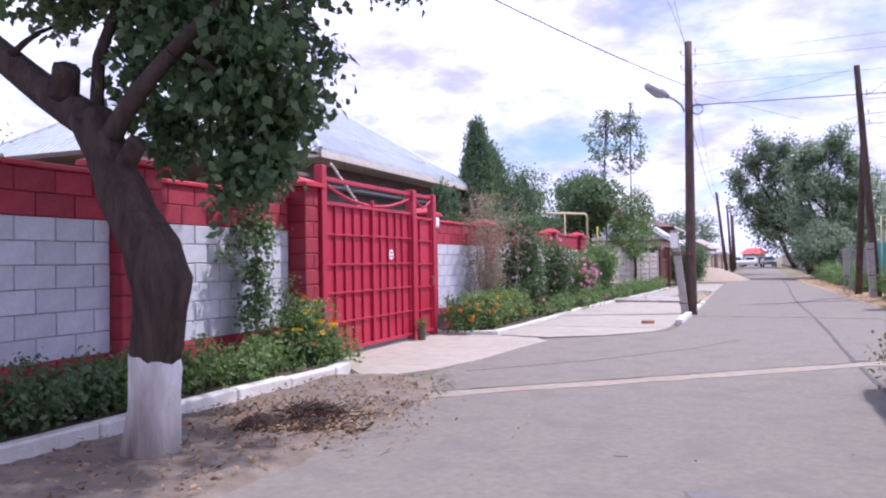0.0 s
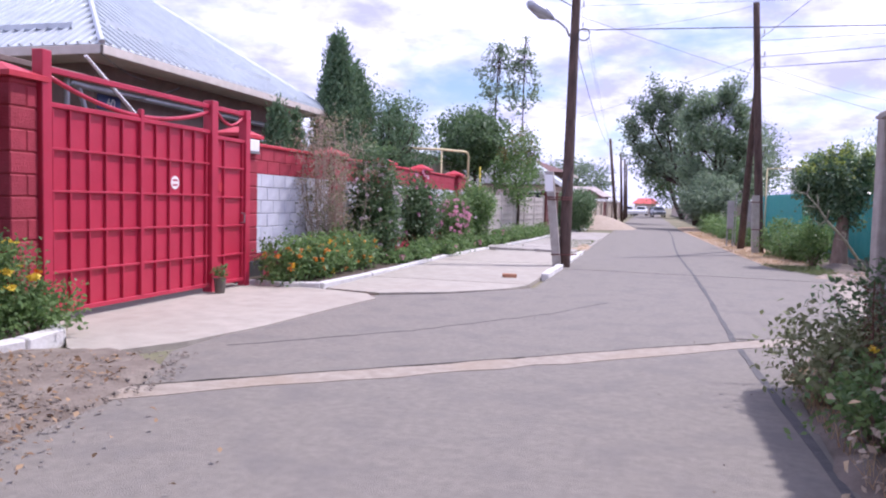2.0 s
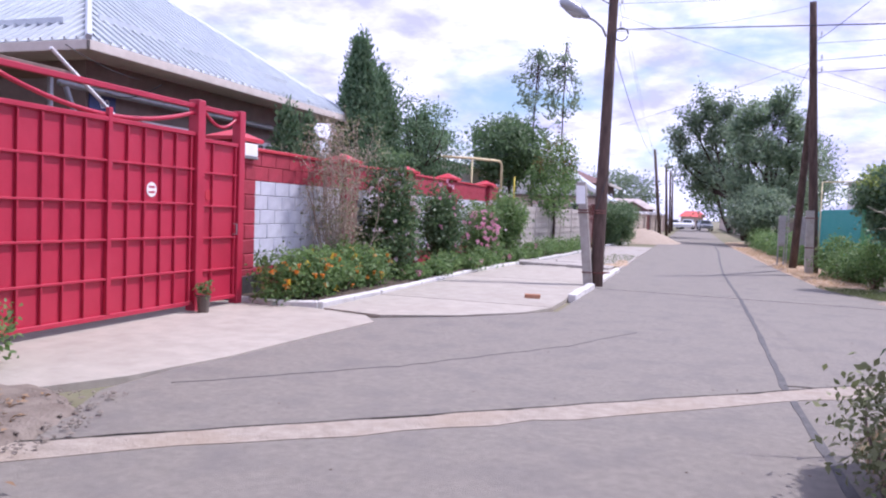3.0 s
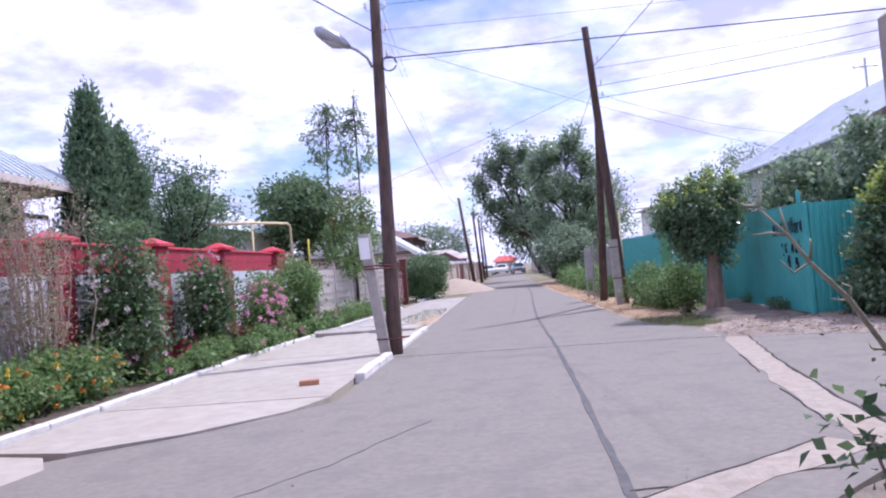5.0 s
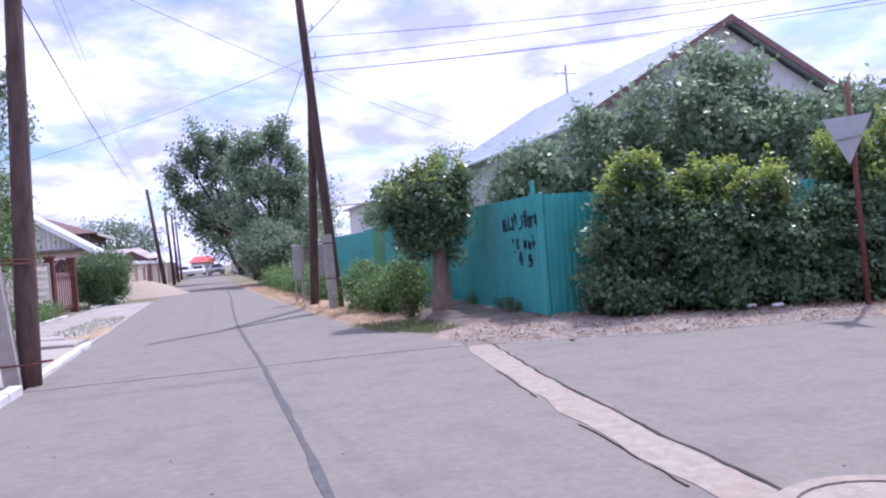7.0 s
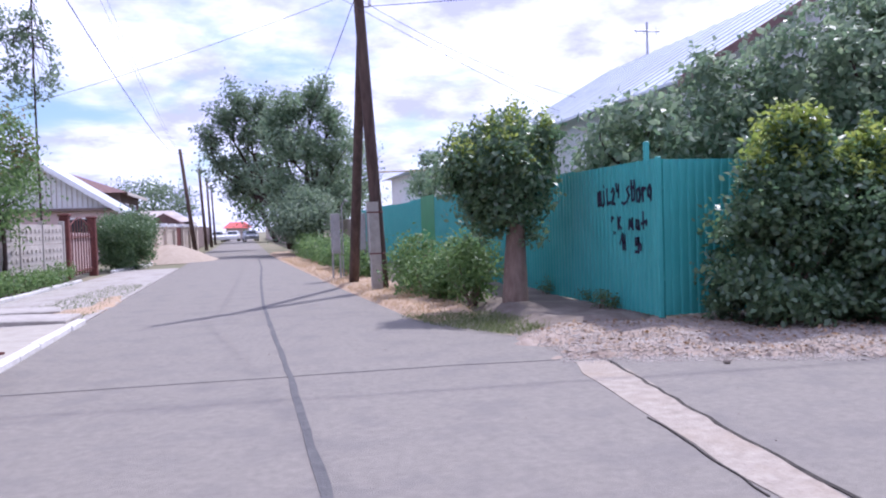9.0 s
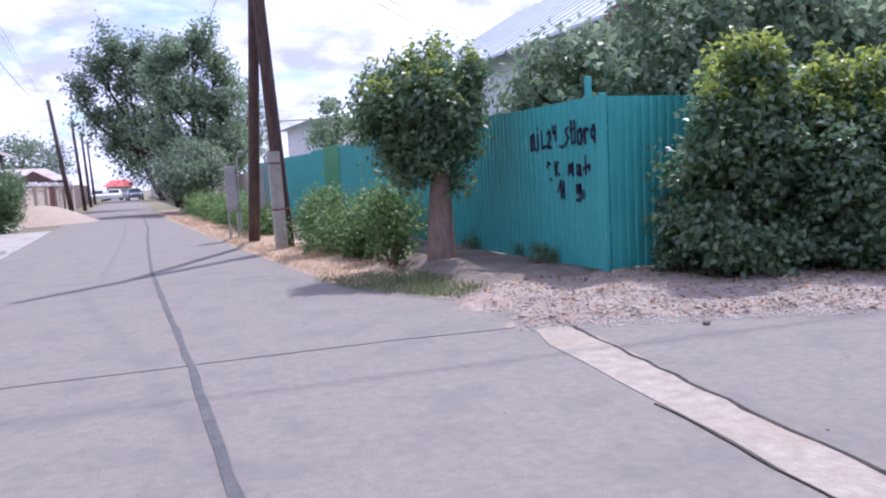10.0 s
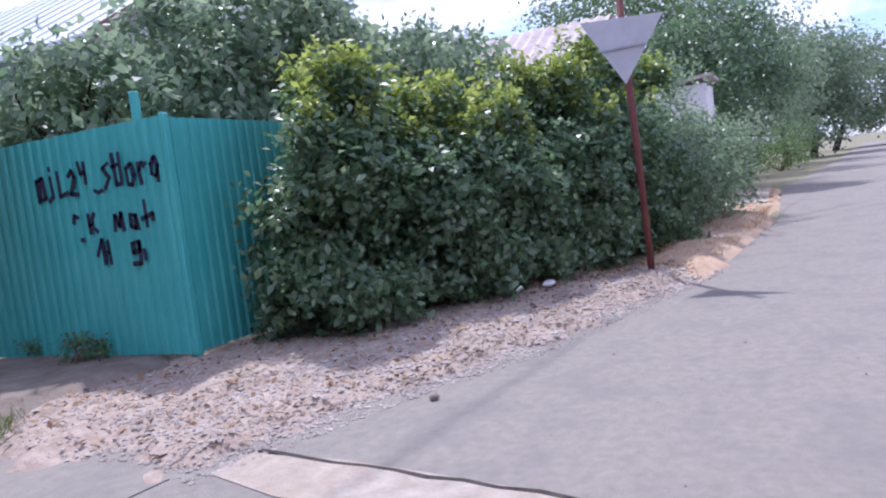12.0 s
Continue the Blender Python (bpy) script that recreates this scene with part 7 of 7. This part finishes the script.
def along_box(p, q, half, z0, z1):
    """An upright plate between two plan points."""
    o = side * half
    c = [p - o, p + o, q + o, q - o]
    return Geo().add([(v.x, v.y, z) for z in (z0, z1) for v in c], [(3, 2, 1, 0), (4, 5, 6, 7), (0, 1, 5, 4), (1, 2, 6, 5), (2, 3, 7, 6), (3, 0, 4, 7)])


for i in range(8):
    c = fa.lerp(fb, i / 7)
    pr = part("pier", along_box(c - along * 0.17, c + along * 0.17, 0.17, -0.1, 1.62), CREAM, ff)
    part("pier_cap", along_box(c - along * 0.25, c + along * 0.25, 0.25, 1.62, 1.70), WHITE_WALL, pr)
    part("pier_cap", along_box(c - along * 0.16, c + along * 0.16, 0.16, 1.70, 1.80), WHITE_WALL, pr)
    if i < 7:
        d = fa.lerp(fb, (i + 1) / 7)
        pn = part("panel", along_box(c + along * 0.17, d - along * 0.17, 0.05, -0.1, 1.42 if i != 4 else 1.6), CREAM if i != 4 else RUST, ff)
        if i != 4:
            part("panel_top", along_box(c + along * 0.17, d - along * 0.17, 0.08, 1.42, 1.5), CREAM, pn)


def far_house(x0, x1, y0, y1, h, rise, wall, roof, label, ridge_y=True):
    t = thing("house", ((x0 + x1) / 2, (y0 + y1) / 2, 0), label, "house", "far houses")
    part("wall", Geo().box(x0, x1, y0, y1, 0, h), wall, t)
    e, mx, my = 0.5, (x0 + x1) / 2, (y0 + y1) / 2
    ins = min(x1 - x0, y1 - y0) / 2
    r1, r2 = ((mx, y0 - e + ins * 0.6, h + rise), (mx, y1 + e - ins * 0.6, h + rise)) if ridge_y else ((x0 - e + ins * .6, my, h + rise), (x1 + e - ins * .6, my, h + rise))
    A = [(x0 - e, y0 - e, h), (x1 + e, y0 - e, h), (x1 + e, y1 + e, h), (x0 - e, y1 + e, h), r1, r2]
    rf = part("roof", Geo().add(A, [(0, 1, 4), (1, 2, 5, 4), (2, 3, 5), (3, 0, 4, 5), (3, 2, 1, 0)] if ridge_y else [(0, 1, 5, 4), (1, 2, 5), (2, 3, 4, 5), (3, 0, 4), (3, 2, 1, 0)]), roof, t)
    part("eave_board", Geo().box(x1 + e - 0.02, x1 + e + 0.03, y0 - e, y1 + e, h - 0.16, h + 0.02), FASCIA, rf)
    for k in range(2):
        y = y0 + (y1 - y0) * (0.25 + 0.4 * k)
        w = part("window", Geo().box(x1, x1 + 0.03, y, y + 1.2, h - 1.7, h - 0.6), GLASS, t)
        part("frame", Geo().box(x1, x1 + 0.05, y - 0.06, y + 1.26, h - 0.6, h - 0.52), WHITE_ENAMEL, w)
        x = x0 + (x1 - x0) * (0.3 + 0.4 * k)
        w = part("window", Geo().box(x, x + 1.1, y0 - 0.03, y0, h - 1.7, h - 0.6), GLASS, t)
        part("frame", Geo().box(x - 0.06, x + 1.16, y0 - 0.05, y0, h - 0.6, h - 0.52), WHITE_ENAMEL, w)
    return t


PINK = mat("pink_render", (0.50, 0.37, 0.34), (0.58, 0.44, 0.41), 4, 0.9, 0.2)
ph = thing("house", (-6.2, 54, 0), "pinkish house with pale boarded gable and sheet roof", "house", "far houses")
HX0, HX1, HY0, HY1, HM = -11.0, -3.4, 51.8, 57.0, -7.2
part("wall", Geo().box(HX0, HX1, HY0, HY1, 0, 2.6), PINK, ph)
gab = part("gable", Geo().add([(HX0, HY0 + 0.1, 2.6), (HX1, HY0 + 0.1, 2.6), (HM, HY0 + 0.1, 5.0), (HX0, HY1, 2.6), (HX1, HY1, 2.6), (HM, HY1, 5.0)], [(0, 1, 2), (5, 4, 3), (0, 3, 4, 1), (1, 4, 5, 2), (2, 5, 3, 0)]), FASCIA, ph)
for i in range(34):
    x = HX0 + 0.14 + i * 0.222
    top = 5.0 - abs(x - HM) / 3.8 * 2.4
    if top > 2.75:
        part("gable_board", Geo().box(x - 0.085, x + 0.085, HY0 + 0.04, HY0 + 0.1, 2.62, top - 0.04), WHITE_WALL, gab)
part("eave_board", Geo().box(HX0 - 0.1, HX1 + 0.1, HY0 - 0.25, HY0 + 0.1, 2.48, 2.62, 0.02), BROWN_WALL, ph)
for s in (-1, 1):
    a = [(HM, HY0 - 0.45, 5.10), (HM + s * 4.1, HY0 - 0.45, 2.40), (HM + s * 4.1, HY1 + 0.4, 2.40), (HM, HY1 + 0.4, 5.10)]
    rf = part("roof_slope", Geo().add(a + [(u, v, w - 0.06) for u, v, w in a], [(0, 1, 2, 3) if s < 0 else (3, 2, 1, 0), (7, 6, 5, 4), (0, 4, 5, 1), (1, 5, 6, 2), (2, 6, 7, 3), (3, 7, 4, 0)]), ZINC, ph)
    bb = [(HM, HY0 - 0.48, 5.14), (HM + s * 4.15, HY0 - 0.48, 2.41)]
    part("barge_board", Geo().add([(u, v + d, w - q) for d in (0, 0.05) for q in (0, 0.26) for u, v, w in bb], [(0, 1, 3, 2), (4, 6, 7, 5), (0, 4, 5, 1), (2, 3, 7, 6), (1, 5, 7, 3), (0, 2, 6, 4)]), WHITE_ENAMEL, rf, "white barge board")
w = part("window", Geo().box(-5.6, -4.5, HY0 - 0.03, HY0, 0.95, 2.1), GLASS, ph)
part("frame", Geo().box(-5.66, -4.44, HY0 - 0.05, HY0, 2.1, 2.18), WHITE_ENAMEL, w)
far_house(-12.6, -4.5, 60, 68, 3.75, 1.7, BROWN_WALL, ROOF_RED, "two-storey brown house with dark red roof")
lo = far_house(-7.2, -1.9, 72, 79, 2.15, 0.95, BROWN_WALL, ROOF_GREY, "low house with weathered slate roof", False)
part("porch_gable", Geo().add([(-4.6, 69.6, 1.9), (-1.6, 69.6, 1.9), (-3.1, 69.6, 2.75), (-4.6, 72, 1.9), (-1.6, 72, 1.9), (-3.1, 72, 2.75)], [(0, 1, 2), (5, 4, 3), (0, 3, 4, 1), (1, 4, 5, 2), (2, 5, 3, 0)]), ROOF_RED, lo, "brown boarded porch gable")
part("porch_wall", Geo().box(-4.3, -1.9, 69.9, 72, 0, 1.9), CREAM, lo)
far_house(-0.3, 3.3, 140, 147, 1.9, 1.0, CREAM, ROOF_TILE, "far house with bright red roof", False)
far_house(-16, -9, 84, 92, 3.0, 1.6, CREAM, ROOF_RED, "far house with brown roof")
single("wall_far_right", Geo().box(7.3, 7.5, 44.2, 60, 0, 1.7), CREAM, "plain yard wall past the teal fence", "wall", kind="structure")
single("wall_far_left", Geo().box(-1.55, -1.35, 60.9, 106, 0, 1.9), BROWN_WALL, "plain brown yard wall along the far street", "wall", kind="structure")
single("wall_far_right", Geo().box(6.2, 6.4, 60, 150, 0, 1.8), CREAM, "plain pale yard wall along the far street", "wall", kind="structure")

# trees down the street


def lobed_tree(name, base, fork, lobes, trunk_r, label, leaf, size, per, spread, seed, group):
    """A spreading tree: long limbs, each carrying its own ragged lobes of foliage."""
    rng = np.random.default_rng(seed)
    t = thing(name, base, label, "tree", group)
    wood = Geo()
    limb(wood, (base[0], base[1], -0.1), fork, trunk_r, trunk_r * 0.7, rng, 0.03, 6, 10)
    allc = []
    for x, y, z, rx, rz in lobes:
        c = clumps((x, y, z), (rx, rx * 1.1, rz), int(20 + 26 * rx * rz), rng, 0.15, 0.5)
        allc.append(c)
        mid = limb(wood, fork, (x, y, z - rz * 0.3), trunk_r * 0.42, trunk_r * 0.14, rng, 0.10, 6, 6)
        for q in c[rng.choice(len(c), 7, replace=False)]:
            limb(wood, mid[-2], q, trunk_r * 0.13, 0.012, rng, 0.1, 4, 5)
    part("trunk", wood, BARK, t, smooth=True)
    c = np.vstack(allc)
    part("crown", quads("crown", foliage(c, fork, per, spread, size, rng), base), leaf, t)
    return t


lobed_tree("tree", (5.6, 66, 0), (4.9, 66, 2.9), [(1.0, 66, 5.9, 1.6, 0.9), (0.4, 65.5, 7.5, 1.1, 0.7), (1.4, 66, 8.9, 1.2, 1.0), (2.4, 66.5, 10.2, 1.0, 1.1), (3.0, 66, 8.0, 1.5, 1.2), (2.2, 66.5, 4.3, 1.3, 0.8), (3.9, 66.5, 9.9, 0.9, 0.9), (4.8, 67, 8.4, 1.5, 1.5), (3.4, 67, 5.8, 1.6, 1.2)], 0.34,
           "large dark tree overhanging the street", L_FAR_HAZE, 0.24, 26, 0.28, 801, "street trees")
lobed_tree("tree", (6.0, 54, 0), (6.0, 54, 2.2), [(4.6, 54, 5.6, 1.0, 1.1), (5.2, 54, 7.6, 0.85, 1.2), (6.3, 54.3, 8.3, 0.7, 1.1), (7.1, 54, 7.0, 0.8, 1.1), (5.9, 53.6, 5.6, 1.0, 1.2), (7.3, 54.2, 5.0, 0.8, 1.0), (4.4, 53.8, 3.6, 1.1, 0.9), (6.0, 53.6, 3.2, 1.2, 1.0), (7.4, 54, 2.9, 0.9, 0.9), (4.2, 54, 7.2, 0.55, 0.9)], 0.25,
           "tall leafy tree beside the street", L_YARD, 0.20, 44, 0.26, 802, "street trees")
tree("tree", (5.4, 50, 0), (5.3, 50.5, 2.0), (1.2, 2.6, 1.2), 0.12, "bushy young tree on the verge", L_FAR_HAZE, 0.17, 170, 60, 0.28, 803, group="street trees", limbs=12)
tree("tree", (8.2, 60, 0), (8.4, 60, 4.6), (2.4, 3, 3.2), 0.2, "leafy tree behind the far fence", L_FAR_HAZE, 0.2, 180, 34, 0.4, 804, group="street trees", limbs=14)
tree("tree", (6.0, 100, 0), (4.2, 104, 6.5), (3.6, 5, 3.8), 0.3, "dark far tree closing the street", L_TREE, 0.34, 200, 30, 0.6, 805, group="street trees", limbs=14)
tree("tree", (-7, 98, 0), (-7, 98, 4.4), (4.2, 4, 3.2), 0.3, "far dark green tree behind the houses", L_FAR_HAZE, 0.32, 180, 30, 0.6, 806, group="street trees", limbs=12)
tree("tree", (12, 110, 0), (12, 110, 5), (7, 6, 4.5), 0.3, "far green trees behind the street", L_FAR_HAZE, 0.36, 220, 30, 0.8, 807, group="street trees", limbs=12)
tree("tree", (-20, 24, 0), (-20, 24, 5.2), (2.5, 3, 2.4), 0.2, "tree crown behind the hip roof", L_FAR_HAZE, 0.16, 160, 34, 0.34, 808, group="garden trees", limbs=10)
tree("tree", (-16, 10, 0), (-16, 9.5, 3.7), (2.6, 2.6, 1.6), 0.2, "tree crown behind the yard wall", L_FAR_HAZE, 0.14, 200, 36, 0.3, 809, group="garden trees", limbs=10)


def car(x, y, turn, paint, label):
    """A small saloon: body, cabin glass, four wheels, lamps."""
    t = thing("car", (x, y, 0), label, "car", "parked cars")
    prof = [(-2.05, 0.32), (-2.08, 0.72), (-1.75, 0.86), (-1.15, 0.92), (-0.55, 1.40), (0.75, 1.42), (1.35, 0.95), (2.0, 0.88), (2.08, 0.35)]
    n = len(prof)
    gg = Geo()
    vs = [(x + s * (0.80 if z < 1.0 else 0.62), y + py, z) for s in (-1, 1) for py, z in prof]
    gg.add(vs, [tuple(range(n)), tuple(reversed(range(n, 2 * n)))] + [(i, n + i, n + (i + 1) % n, (i + 1) % n) for i in range(n)])
    body = part("body", gg, paint, t)
    for ya, za, yb, zb in ((-1.10, 0.98, -0.62, 1.34), (1.28, 1.0, 0.82, 1.36)):
        s = -1 if ya < 0 else 1
        part("windscreen", Geo().add([(x - 0.66, y + ya + s * .03, za), (x + 0.66, y + ya + s * .03, za), (x + 0.56, y + yb + s * .03, zb), (x - 0.56, y + yb + s * .03, zb), (x - 0.66, y + ya, za - 0.02), (x + 0.66, y + ya, za - 0.02), (x + 0.56, y + yb, zb - 0.02), (x - 0.56, y + yb, zb - 0.02)],
             [(0, 1, 2, 3), (7, 6, 5, 4), (0, 4, 5, 1), (1, 5, 6, 2), (2, 6, 7, 3), (3, 7, 4, 0)]), GLASS, body)
    for sx in (-1, 1):
        part("side_window", Geo().box(x + sx * 0.70 - 0.03, x + sx * 0.70 + 0.03, y - 0.6, y + 0.75, 1.0, 1.3, 0.02), GLASS, body)
        for wy in (-1.3, 1.3):
            gw = Geo().tube([(x + sx * 0.66, y + wy, 0.31), (x + sx * 0.84, y + wy, 0.31)], 0.31, 18)
            wh = part("wheel", gw, RUBBER, t)
            part("rim", Geo().tube([(x + sx * 0.83, y + wy, 0.31), (x + sx * 0.85, y + wy, 0.31)], 0.19, 14), STEEL, wh)
        part("headlight", Geo().box(x + sx * 0.55 - 0.16, x + sx * 0.55 + 0.16, y - 2.09, y - 2.02, 0.62, 0.76, 0.02), WHITE_ENAMEL, body)
    t.rotation_euler = (0, 0, radians(turn))
    return t


car(-0.9, 113, 8, CARWHITE, "white saloon car parked at the street edge")
car(1.0, 120, -5, CARWHITE, "white car facing along the far street")
car(3.2, 111, 6, CARGREY, "grey car parked under far trees")
